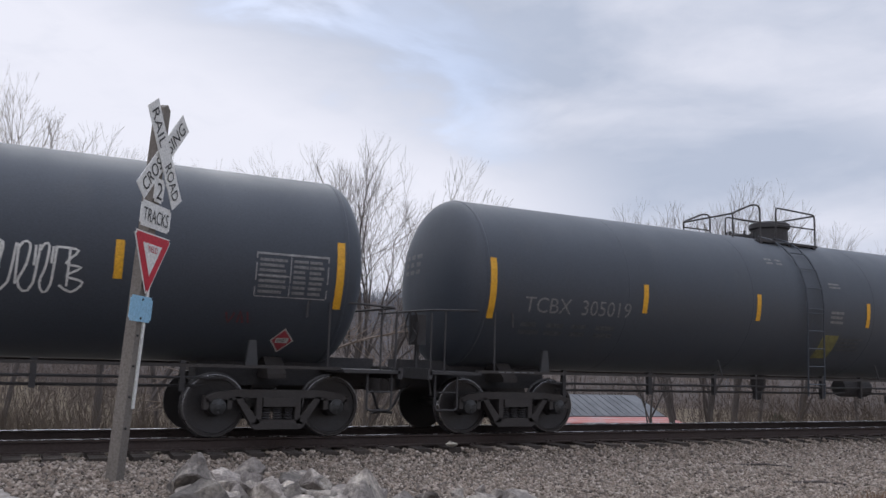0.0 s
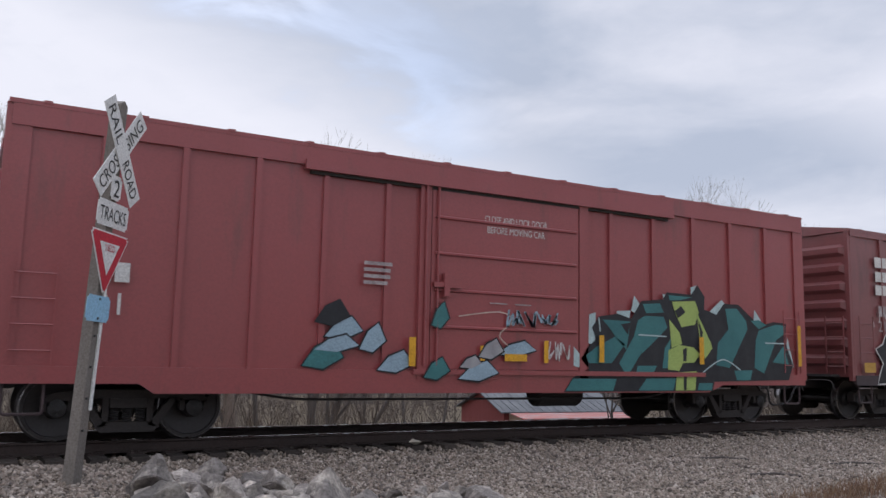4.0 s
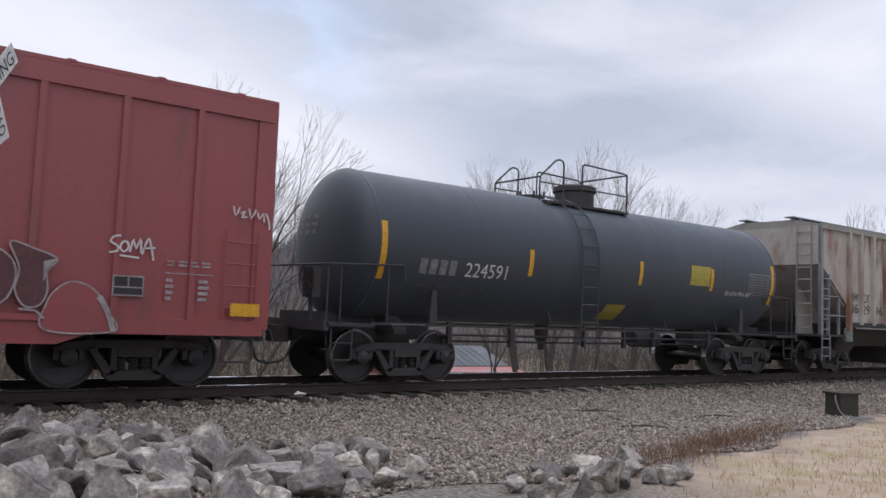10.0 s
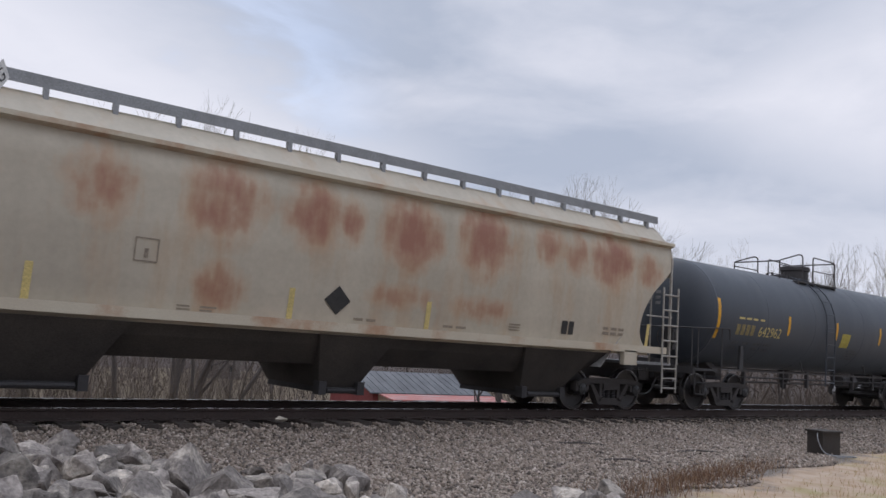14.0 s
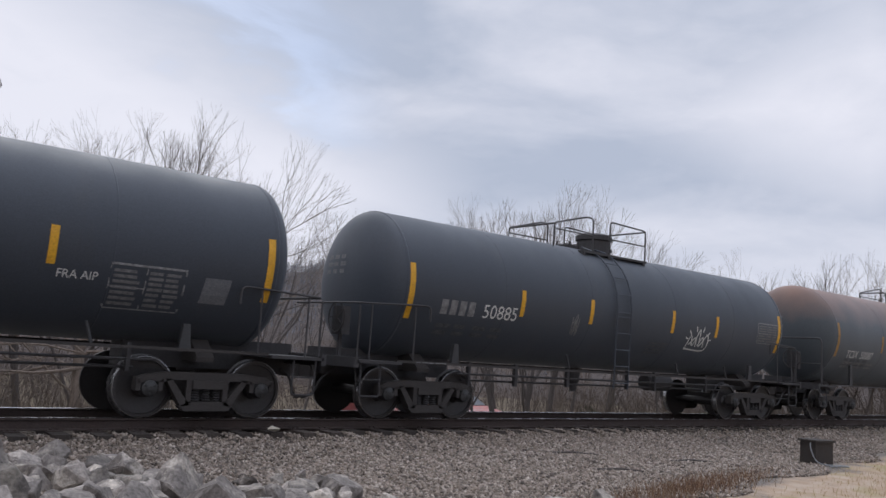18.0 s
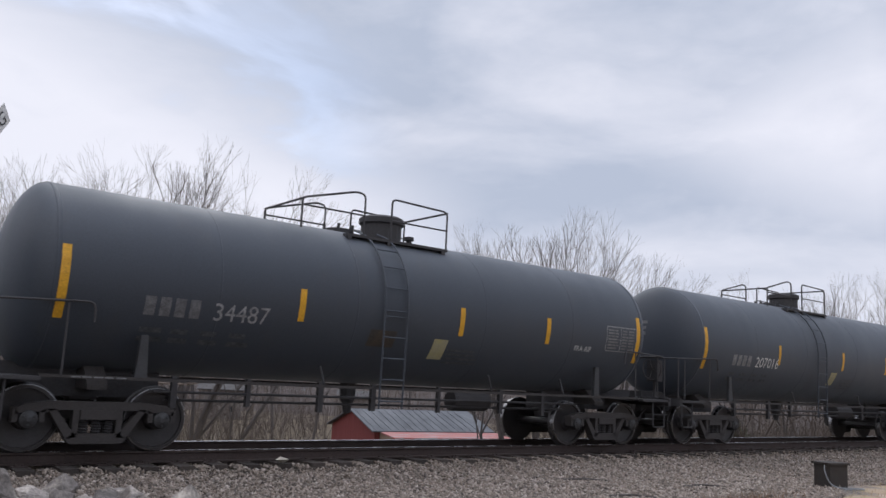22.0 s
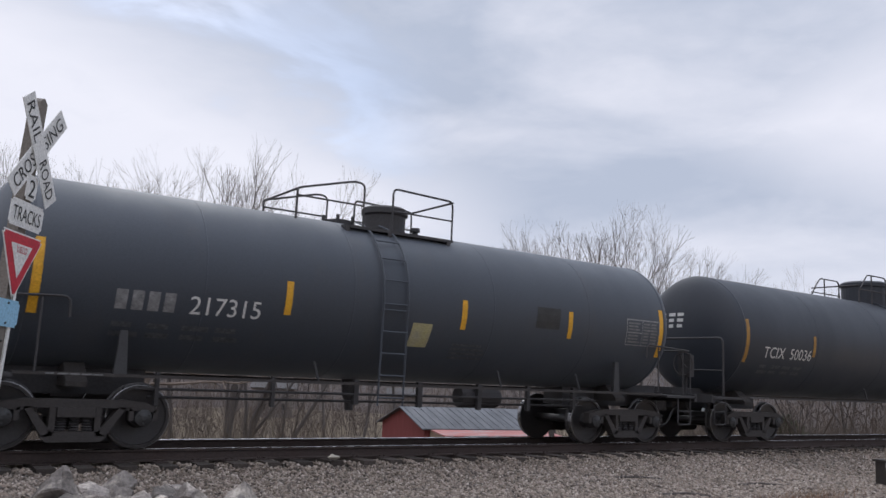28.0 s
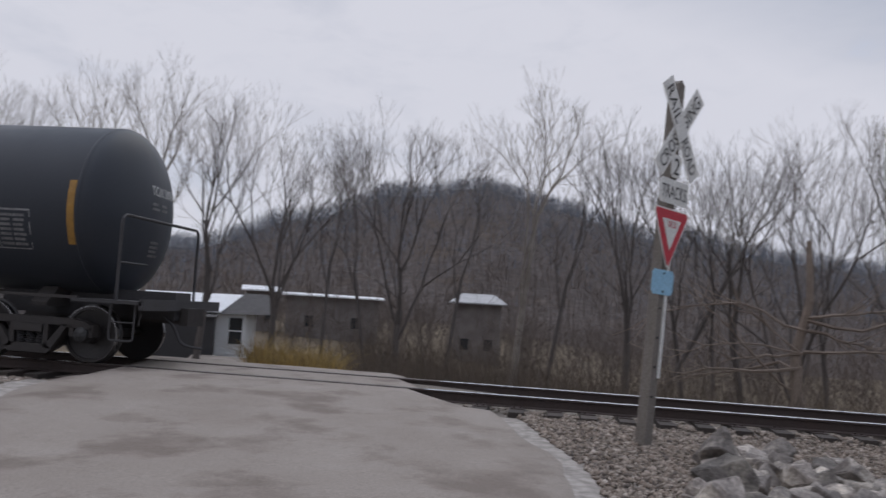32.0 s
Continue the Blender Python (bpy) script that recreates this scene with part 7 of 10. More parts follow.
    fat(car, ((0, 0.55), (0.35, 0.6), (0.95, 1.0), (0.75, 0.55), (1.0, 0.35), (0.55, 0.3), (0.6, 0.0), (0.3, 0.25)), -2.22, 1.65, 0.42, 0.66, y - 0.012, "ink", (), "white", 0.025, False)
    link_mesh("paint_patch", patches("paint_patch", [rect(-1.38, 1.6, 1.08, 1.48)], flat_side(-w - 0.099), 1, 1), M["sill_grime"], car)
    def ring(cx, cz, a, c, lo, hi, n=22):
        return [(cx + a * math.cos(radians(lo + (hi - lo) * i / n)), cz + c * math.sin(radians(lo + (hi - lo) * i / n))) for i in range(n + 1)]
    for tone, pts, where in (("chalk_thin", [(0.5, 1.5), (0.46, 2.0), (0.62, 2.28), (0.95, 2.3), (1.05, 2.15), (1.3, 2.3), (1.5, 2.2), (1.46, 1.55)], yd), ("chalk_thin", [(1.75, 1.85), (2.0, 2.08), (2.4, 2.2), (2.68, 2.0), (2.7, 1.7), (2.45, 1.5), (2.1, 1.6), (1.85, 1.72)], y)):
        link_mesh("graffiti", polys("graffiti", [closed_curve(pts)], flat_side(where + 0.002)), M[tone], car, "thin haze of pale spray paint")
    for width, lines, where in (
            (0.045, [[(0.5, 1.5), (0.44, 1.95), (0.6, 2.3), (0.9, 2.34), (1.02, 2.16), (1.28, 2.33), (1.48, 2.24)], [(-0.35, 2.08), (0.3, 2.06), (0.95, 2.02), (1.45, 2.04)], ring(0.85, 1.95, 0.22, 0.34, 40, 330)], yd),
            (0.03, [[(0.62, 1.5), (0.6, 1.9), (0.72, 2.2)], [(0.8, 1.5), (0.82, 1.85)], [(1.0, 1.5), (1.02, 2.1)], [(1.14, 1.52), (1.2, 2.22)], [(1.3, 1.55), (1.36, 2.2)], ring(1.2, 0.85, 0.24, 0.22, 150, 390), ring(1.2, 0.85, 0.33, 0.3, 170, 370)], yd),
            (0.05, [[(1.62, 2.3), (1.72, 2.05), (1.66, 1.85), (2.0, 2.06), (2.42, 2.22), (2.7, 2.02), (2.72, 1.7), (2.46, 1.46), (2.1, 1.58), (1.7, 1.78)], [(2.86, 2.15), (2.9, 1.85), (2.82, 1.55)]], y),
            (0.025, [ring(3.62, 1.82, 0.3, 0.24, 0, 360), [(3.05, 1.62), (3.14, 1.9)], [(3.2, 1.6), (3.1, 1.72)], [(1.8, 1.9), (2.3, 1.72), (2.62, 1.9)]], y)):
        for one in lines:
            link_mesh("spray_tag", strokes("spray_tag", [one], width, flat_side(where - 0.002)), M["chalk"], car, "chalky white spray-painted loops")
    scribble(car, flat_side(y - 0.006), 2.05, 1.7, 0.65, 0.28, 3, rng, 0.022, "ink")
    scribble(car, flat_side(y - 0.006), 1.95, 1.5, 0.5, 0.14, 4, rng, 0.022, "chalk")
    scribble(car, flat_side(y), 3.4, 1.75, 0.35, 0.1, 4, rng, 0.02, "chalk")
    scribble(car, flat_side(y), 3.4, 1.88, 0.35, 0.1, 4, rng, 0.02, "chalk")
    for x in (2.72, 3.45):
        link_mesh("paint_patch", patches("paint_patch", [rect(x, x + 0.14, 1.15, 1.27)], flat_side(y), 1, 1), M["pink_red"], car)
    link_mesh("paint_patch", patches("paint_patch", [rect(0.85, 1.58, 1.1, 1.48)], flat_side(yd), 1, 1), M["primer_pale"], car)
    link_mesh("spray_tag", strokes("spray_tag", [[(-1.18, 1.3), (-1.12, 1.31)], [(-1.1, 1.38), (-1.08, 1.32)], [(-1.12, 1.24), (-1.1, 1.19)], [(-1.05, 1.29), (-1.0, 1.28)]], 0.018, flat_side(yd)), M["chalk"], car)
    scribble(car, flat_side(yd), -0.98, 1.27, 0.42, 0.12, 5, rng, 0.016, "chalk")
    scribble(car, flat_side(yd), -0.72, 1.14, 0.46, 0.12, 5, rng, 0.016, "chalk")
    scribble(car, flat_side(-w - 0.064), -1.2, 0.74, 1.7, 0.15, 11, rng, 0.018, "chalk")
    stencil(car, "O", 0.05, 1.72, 0.14, -w - 0.1)
    link_mesh("bracket", patches("bracket", [rect(0.105, 0.125, 1.75, 1.83)], flat_side(-w - 0.1), 1, 1), M["white"], car)
    link_mesh("data_frame", patches("data_frame", [rect(6.33, 6.87, 1.7, 2.05)], flat_side(y + 0.002), 1, 1), M["white"], car)
    link_mesh("data_panel", patches("data_panel", [rect(6.36, 6.59, 1.73, 2.02), rect(6.61, 6.84, 1.73, 2.02)], flat_side(y), 1, 1), M["sign_black"], car)
    link_mesh("small_print", patches("small_print", bars(5.75, 1.4, 0.22, 1.1, 9, 1, rng) + bars(6.3, 2.15, 0.6, 0.3, 3, 2, rng), flat_side(y), 1, 1), M["chalk"], car)
    link_mesh("small_print", patches("small_print", bars(0.0, 3.3, 0.22, 0.12, 3, 1, rng), flat_side(-w - 0.064), 1, 1), M["chalk"], car)


def cp_marks(car, half, w, a, b, y):
    blocks(car, -6.44, 2.13, 0.26, (0.72, 0.66), y)
    stencil(car, a, -6.5, 1.69, 0.3, y)
    stencil(car, b, -5.68, 1.69, 0.29, y)
    for words, zz in (("LD LMT", 1.4), ("LT WT", 1.2)):
        stencil(car, words, -6.48, zz, 0.1, y, "chalk")
    link_mesh("small_print", patches("small_print", bars(-5.66, 1.22, 0.42, 0.3, 2, 1, random.Random(5)), flat_side(y), 1, 1), M["chalk"], car)


def graf_d(car, half, z1, w, rng):
    y, yd = -w - PANEL, -w - DOOR
    cp_marks(car, half, w, "214", "832", y)
    link_mesh("graffiti", polys("graffiti", [[(-5.41, 1.33), (-5.0, 1.68), (-4.1, 1.55), (-4.2, 0.98), (-4.95, 1.0)]], flat_side(y)), M["green_spray"], car, "green spray-painted burst")
    link_mesh("spray_tag", strokes("spray_tag", [[(-5.1 + k * 0.1, 1.08), (-5.05 + k * 0.1, 1.58)] for k in range(9)], 0.02, flat_side(y - 0.003)), M["teal_deep"], car)
    back = [(-4.45, 0.62), (1.7, 0.62), (3.0, 0.75), (2.95, 1.7), (2.4, 2.05), (1.7, 1.75), (1.5, 2.25), (-0.2, 2.25), (-0.4, 2.1), (-1.4, 2.28), (-1.6, 2.15), (-2.3, 2.2), (-4.5, 2.2), (-4.9, 2.1)]
    link_mesh("graffiti", polys("graffiti", [[p for p in back if p[0] <= 1.8]], flat_side(y + 0.002)), M["ink"], car, "black overspray behind the letters")
    for shape, x, ww, z, h, where in ((BLOCK_D, -4.98, 0.22, 1.6, 0.38, y), (BLOCK_D, -4.7, 0.24, 1.5, 0.48, y), (BLOCK_M, -4.35, 1.95, 0.7, 1.42, y), (BLOCK_A, -2.4, 1.2, 0.76, 1.4, yd), (BLOCK_U, -1.02, 1.3, 0.9, 1.25, yd), (BLOCK_K, 0.36, 1.3, 0.9, 1.25, yd)):
        fat(car, tuple((a + 0.05, b - 0.03) for a, b in shape), x, z, ww, h, where + 0.002, "navy", (), "ink", 0.08, False)
        fat(car, shape, x, z, ww, h, where - 0.006, "silver", (), "ink", 0.03, False)
        link_mesh("spray_tag", strokes("spray_tag", [[(x + ww * 0.05, z + h * 0.97), (x + ww * 0.3, z + h * 0.97)], [(x + ww * 0.06, z + h * 0.9), (x + ww * 0.06, z + h * 0.7)]], 0.025, flat_side(where - 0.011)), M["white"], car)
        link_mesh("spray_tag", strokes("spray_tag", [[(x + ww * 0.14, z + h * 0.06), (x + ww * 0.17, z + h * 0.8)], [(x + ww * 0.04, z + h * 0.3), (x + ww * 0.3, z + h * 0.33)], [(x + ww * 0.7, z + h * 0.08), (x + ww * 0.86, z + h * 0.1)]], 0.016, flat_side(where - 0.0105)), M["navy"], car)
    wheel = tuple((0.5 + 0.5 * math.cos(k * math.tau / 12), 0.5 + 0.5 * math.sin(k * math.tau / 12)) for k in range(12))
    fat(car, wheel, 1.66, 0.84, 1.12, 1.16, y - 0.004, "silver", (((0.42, 0.5), (0.52, 0.56), (0.62, 0.5), (0.52, 0.43)),), "ink", 0.08)
    link_mesh("spray_tag", strokes("spray_tag", [[(1.76, 1.32), (1.84, 1.12), (2.1, 0.98), (2.4, 1.0), (2.62, 1.16)], [(1.82, 1.62), (2.0, 1.84), (2.3, 1.88)], [(2.5, 1.76), (2.64, 1.58)]], 0.022, flat_side(y - 0.012)), M["navy"], car)
    scribble(car, flat_side(y - 0.012), 2.02, 1.52, 0.4, 0.2, 3, rng, 0.024, "navy")
    for x in (2.95, 3.2, 3.45):
        fat(car, BLOCK_D, x, 1.25, 0.2, 0.42, y - 0.004, "silver", (), "navy", 0.05, False)
    link_mesh("graffiti", polys("graffiti", [[(3.65, 1.2), (4.15, 1.35), (3.7, 1.65)]], flat_side(y - 0.002)), M["green_spray"], car)
    for x in (3.55, 4.35):
        burst = [(x + 0.3 + (0.36 if k % 2 else 0.26) * math.cos(k * math.tau / 18), 1.85 + (0.34 if k % 2 else 0.24) * math.sin(k * math.tau / 18)) for k in range(19)]
        link_mesh("spray_tag", strokes("spray_tag", [burst], 0.03, flat_side(y - 0.002)), M["white"], car, "white starburst tag")
        scribble(car, flat_side(y), x + 0.08, 1.86, 0.45, 0.16, 4, rng, 0.025, "white")
        scribble(car, flat_side(y), x + 0.08, 1.68, 0.45, 0.14, 5, rng, 0.025, "white")
    link_mesh("small_print", patches("small_print", bars(-2.3, 2.75, 0.45, 0.08, 2, 1, rng) + bars(5.75, 1.25, 0.6, 0.6, 6, 2, rng, 0.5), flat_side(y), 1, 1), M["chalk"], car)
    stencil(car, "CLOSE AND LOCK DOOR", -0.55, 3.53, 0.1, -w - 0.1, "chalk", width=1.2)
    stencil(car, "BEFORE MOVING CAR", -0.5, 3.38, 0.1, -w - 0.1, "chalk", width=1.1)
    link_mesh("data_frame", patches("data_frame", [rect(5.2, 5.6, 1.3, 1.58)], flat_side(y), 1, 1), M["chalk"], car)
    link_mesh("data_panel", patches("data_panel", [rect(5.22, 5.39, 1.43, 1.56), rect(5.41, 5.58, 1.43, 1.56), rect(5.22, 5.58, 1.32, 1.41)], flat_side(y - 0.005), 1, 1), M["sign_black"], car)


def graf_e(car, half, z1, w, rng):
    y, yd = -w - PANEL, -w - DOOR
    cp_marks(car, half, w, "215", "678", y - 0.022)
    fat(car, ROUND_B, -5.45, 0.7, 1.3, 1.38, y, "silver", (((0.42, 0.78), (0.56, 0.74), (0.56, 0.56), (0.42, 0.5), (0.32, 0.62)), ((0.44, 0.34), (0.7, 0.36), (0.76, 0.24), (0.5, 0.2))))
    fat(car, ROUND_O, -4.4, 0.7, 0.95, 1.32, y - 0.008, "silver", (((0.55, 0.62), (0.66, 0.68), (0.68, 0.48), (0.5, 0.36), (0.46, 0.5)),))
    fat(car, ROUND_S, -3.5, 0.7, 1.0, 1.3, y - 0.016, "silver", (((0.42, 0.66), (0.58, 0.68), (0.5, 0.58)), ((0.5, 0.36), (0.72, 0.34), (0.66, 0.2), (0.5, 0.14))))
    fat(car, ROUND_A, -2.6, 0.7, 1.75, 1.32, yd, "silver", (((0.36, 0.5), (0.46, 0.5), (0.44, 0.3), (0.34, 0.3)), ((0.66, 0.42), (0.78, 0.42), (0.76, 0.26), (0.68, 0.26))))
    link_mesh("paint_patch", patches("paint_patch", [((-2.15, 1.36), (-1.62, 1.3), (-1.56, 1.62), (-2.2, 1.7))], flat_side(yd - 0.012), 1, 1), M["dark_soot_and_shade"], car)
    link_mesh("bracket", patches("bracket", [rect(-3.05, -2.45, 1.5, 1.56)], flat_side(yd - 0.014), 1, 1), M["white"], car)
    for x, z in ((-5.3, 1.1), (-3.75, 2.05), (-2.6, 1.98)):
        link_mesh("spray_tag", patches("spray_tag", [((x, z), (x + 0.08, z + 0.05), (x + 0.05, z + 0.14), (x - 0.04, z + 0.08))], flat_side(y - 0.02), 1, 1), M["mint"], car)
    for shape, x in ((ROUND_S, -0.66), (ROUND_O, -0.42), (ROUND_A, -0.16)):
        fat(car, shape, x, 1.6, 0.28, 0.5, yd, "silver", (), "ink", 0.03)
    link_mesh("graffiti", polys("graffiti", [[(-0.51, 1.33), (0.32, 1.33), (0.3, 1.55), (-0.45, 1.6)]], flat_side(yd + 0.003)), M["dark_soot_and_shade"], car)
    rings = [[(1.9, 1.48), (1.98, 1.76), (2.12, 1.87), (2.28, 1.76), (2.34, 1.49), (2.27, 1.24), (2.13, 1.13), (1.98, 1.22)],
             [(2.38, 1.15), (2.37, 1.55), (2.5, 1.83), (2.69, 1.93), (2.82, 1.76), (2.78, 1.45), (2.64, 1.14)],
             [(2.83, 1.66), (2.86, 1.9), (2.95, 1.99), (3.25, 1.91), (3.55, 1.84), (3.32, 1.62), (3.0, 1.56)],
             [(3.18, 1.3), (3.28, 1.6), (3.5, 1.82), (3.68, 1.64), (3.66, 1.36), (3.43, 1.13)],
             [(3.71, 1.6), (3.85, 1.81), (4.01, 1.85), (4.19, 1.71), (4.24, 1.49), (4.16, 1.24), (4.02, 1.15), (3.8, 1.22)],
             [(4.15, 1.94), (4.42, 1.88), (4.71, 1.76), (4.6, 1.58), (4.62, 1.35), (4.54, 1.16), (4.36, 1.14), (4.24, 1.34), (4.27, 1.62)],
             [(4.62, 0.84), (4.62, 1.18), (4.75, 1.39), (4.95, 1.48), (5.2, 1.38), (5.38, 1.12), (5.48, 0.84)],
             [(2.31, 0.92), (2.5, 1.11), (2.76, 1.18), (3.02, 1.08), (3.12, 0.88), (3.0, 0.72), (2.45, 0.72)]]
    for k, ring in enumerate(rings):
        shape = closed_curve(ring)
        lay = yd - 0.004 * (k % 3)
        link_mesh("graffiti", polys("graffiti", [shape], flat_side(lay + 0.006)), M["box_red" if k in (2, 6) else "maroon_dim"], car, "dull maroon fill of a bubble letter")
        link_mesh("spray_tag", strokes("spray_tag", [[tuple(p) for p in shape] + [tuple(shape[0])]], 0.022, flat_side(lay + 0.003)), M["chalk"], car, "thin white outline of a bubble letter")
    link_mesh("spray_tag", strokes("spray_tag", [[(5.26, 1.3), (5.38, 1.1), (5.47, 0.84)]], 0.075, flat_side(yd - 0.01)), M["chalk"], car)
    link_mesh("spray_tag", strokes("spray_tag", [[(3.86, 1.1), (4.0, 1.02), (4.06, 0.82)], [(4.3, 1.1), (4.5, 1.08), (4.6, 0.98)], [(3.06, 1.1), (3.15, 1.3), (3.25, 1.5)]], 0.028, flat_side(yd - 0.01)), M["chalk"], car)
    link_mesh("graffiti", polys("graffiti", [[(3.3, 1.49), (3.43, 1.15), (3.51, 1.47), (3.42, 1.42)], [(4.55, 1.72), (4.72, 1.77), (4.62, 1.62), (4.56, 1.45)]], flat_side(yd - 0.012)), M["chalk"], car)
    tag = [[(5.5, 2.14), (5.41, 2.12), (5.37, 2.05), (5.46, 2.0), (5.47, 1.93), (5.36, 1.9)], [(5.53, 2.06), (5.5, 1.98), (5.55, 1.92), (5.61, 1.98), (5.59, 2.06), (5.53, 2.06)], [(5.63, 1.92), (5.67, 2.1), (5.71, 1.97), (5.77, 2.12), (5.78, 1.92)], [(5.8, 1.9), (5.88, 2.13), (5.96, 1.83)], [(5.8, 1.98), (5.98, 2.01)], [(5.5, 1.87), (5.76, 1.85)]]
    link_mesh("spray_tag", strokes("spray_tag", tag, 0.026, flat_side(y)), M["white"], car, "quick white four-letter tag")
    hook = [[(7.08, 2.72), (7.12, 2.58), (7.18, 2.71)], [(7.2, 2.62), (7.27, 2.66), (7.22, 2.56), (7.3, 2.58)], [(7.33, 2.7), (7.37, 2.56), (7.44, 2.7)], [(7.47, 2.66), (7.5, 2.56), (7.56, 2.66), (7.58, 2.52)], [(7.6, 2.66), (7.66, 2.54), (7.67, 2.42)]]
    link_mesh("spray_tag", strokes("spray_tag", hook, 0.024, flat_side(y - 0.014)), M["white"], car, "quick white tag at the corner")
    link_mesh("small_print", patches("small_print", bars(-2.3, 2.8, 0.5, 0.1, 2, 2, rng) + bars(6.15, 1.76, 0.68, 0.1, 2, 4, rng) + [rect(6.13, 6.84, 1.66, 1.675)] + bars(6.15, 1.27, 0.14, 0.34, 4, 1, rng) + bars(6.62, 1.27, 0.2, 0.34, 4, 1, rng), flat_side(y), 1, 1), M["chalk"], car)
    stencil(car, "CLOSE AND LOCK DOOR", -0.55, 3.53, 0.1, -w - 0.1, "chalk", width=1.2)
    stencil(car, "BEFORE MOVING CAR", -0.5, 3.38, 0.1, -w - 0.1, "chalk", width=1.1)
    link_mesh("data_frame", patches("data_frame", [rect(5.43, 5.85, 1.32, 1.6)], flat_side(y), 1, 1), M["chalk"], car)
    link_mesh("data_panel", patches("data_panel", [rect(5.45, 5.63, 1.45, 1.58), rect(5.65, 5.83, 1.45, 1.58), rect(5.45, 5.83, 1.34, 1.43)], flat_side(y - 0.005), 1, 1), M["sign_black"], car)


M["pale_teal"] = mat("pale_teal_spray", (0.42, 0.55, 0.56), 0.6, scale=4, bump=0.0)
M["teal_deep"] = mat("deep_teal_spray", (0.01, 0.06, 0.065), 0.6, scale=3, bump=0.0)
M["maroon_dim"] = mat("thin_maroon_spray", (0.115, 0.04, 0.043), 0.6, col2=(0.075, 0.034, 0.038), scale=2.5, amount=0.9, bump=0.0)
M["mint"] = mat("mint_spray", (0.25, 0.5, 0.38), 0.6, scale=4, bump=0.0)
M["primer_dark"] = mat("dark_grey_overspray", (0.12, 0.085, 0.087), 0.65, col2=(0.2, 0.07, 0.07), scale=2.2, amount=0.9, bump=0.0)
M["primer_pale"] = mat("thin_grey_spray", (0.3, 0.2, 0.2), 0.65, col2=(0.2, 0.11, 0.11), scale=3, amount=0.9, bump=0.0)
M["primer"] = mat("grey_brown_primer", (0.155, 0.098, 0.1), 0.7, col2=(0.12, 0.07, 0.072), scale=2, bump=0.02)


def tank_first(car, on, half, zc, R, rng):
    x, z, h = 2.2, 1.93, 0.62
    lines = []
    for k, (a, b) in enumerate(((0.0, 0.4), (0.42, 0.3), (0.75, 0.34), (1.1, 0.26), (1.35, 0.2))):
        lines.append([(x + a, z + h * 0.85), (x + a + 0.05, z + h), (x + a + b * 0.5, z + h * 0.96), (x + a + b * 0.4, z + h * 0.55), (x + a + 0.02, z + 0.12), (x + a + b * 0.35, z), (x + a + b * 0.75, z + 0.1), (x + a + b * 0.95, z + h * 0.97)])
    lines.append([(x + 1.55, z + h * 0.95), (x + 1.8, z + h * 0.9), (x + 1.66, z + h * 0.62), (x + 1.85, z + h * 0.55), (x + 1.68, z + h * 0.36), (x + 1.88, z + h * 0.25), (x + 1.75, z + 0.02), (x + 1.6, z + 0.1)])
    for k in range(9):
        lines.append([(x + 0.1 + k * 0.2, z + h * 0.95), (x + 0.09 + k * 0.2, z + h * rng.uniform(0.1, 0.6))])
    link_mesh("spray_tag", strokes("spray_tag", lines, 0.03, on), M["white"], car, "thin white spray-painted scribble")
    diamond(car, on, half - 0.8, 1.43, 0.18, number="1987")
    link_mesh("spray_tag", strokes("spray_tag", [[(6.0, 1.8), (6.05, 1.66), (6.12, 1.8)], [(6.18, 1.66), (6.2, 1.82), (6.26, 1.66)], [(6.3, 1.82), (6.34, 1.66)]], 0.03, on), M["red_worn"], car, "worn dark red scribble")


M["red_worn"] = mat("worn_dark_red_paint", (0.14, 0.03, 0.035), 0.6, col2=(0.05, 0.03, 0.035), scale=8, amount=0.9, bump=0.0)


def tank_second(car, on, half, zc, R, rng):
    diamond(car, on, half - 0.9, 1.72, 0.22, number="1987")
    link_mesh("small_print", patches("small_print", bars(-1.1, zc + 0.75, 0.6, 0.16, 2, 2, rng) + bars(0.55, zc + 0.35, 0.45, 0.14, 2, 1, rng) + bars(0.55, zc - 0.4, 0.5, 0.3, 3, 1, rng), on, 1, 1), M["white_faint"], car)


def tank_tagged(car, on, half, zc, R, rng):
    scribble(car, on, -1.95, 1.75, 0.28, 0.5, 2, rng, 0.028, "white_faint")
    crown = [[(2.2, 1.72), (2.3, 2.05), (2.45, 1.8), (2.62, 2.2), (2.72, 1.8), (2.95, 2.1), (3.0, 1.72), (2.2, 1.72)], [(2.3, 1.82), (2.5, 2.0), (2.6, 1.78)], [(2.66, 1.8), (2.78, 2.02), (2.9, 1.78)]]
    for k in range(6):
        a = k * math.pi / 5
        crown.append([(2.62 - 0.4 * math.cos(a), 1.95 + 0.2 * math.sin(a)), (2.62 - 0.52 * math.cos(a), 1.98 + 0.3 * math.sin(a))])
    for one in crown:
        link_mesh("spray_tag", strokes("spray_tag", [one], 0.035, on), M["white"], car, "small white crown-shaped tag")


M["saddle_pale"] = mat("dull_grey_panel_paint", (0.14, 0.145, 0.155), 0.7, col2=(0.11, 0.115, 0.125), scale=4, bump=0.0)


def tank_wide_panel(car, on, half, zc, R, rng):
    link_mesh("lettering", letters("FRA AIP", 3.72, 1.92, 0.12, on, 0.55), M["white"], car)


def tank_slogan(car, on, half, zc, R, rng):
    link_mesh("small_print", patches("small_print", bars(-5.2, 2.32, 1.3, 0.09, 1, 4, rng), on, 1, 1), M["yellow_text"], car)


def tank_words(words):
    def go(car, on, half, zc, R, rng):
        link_mesh("lettering", letters(words, half - 2.1, zc - 0.5, 0.11, on), M["white"], car)
    return go


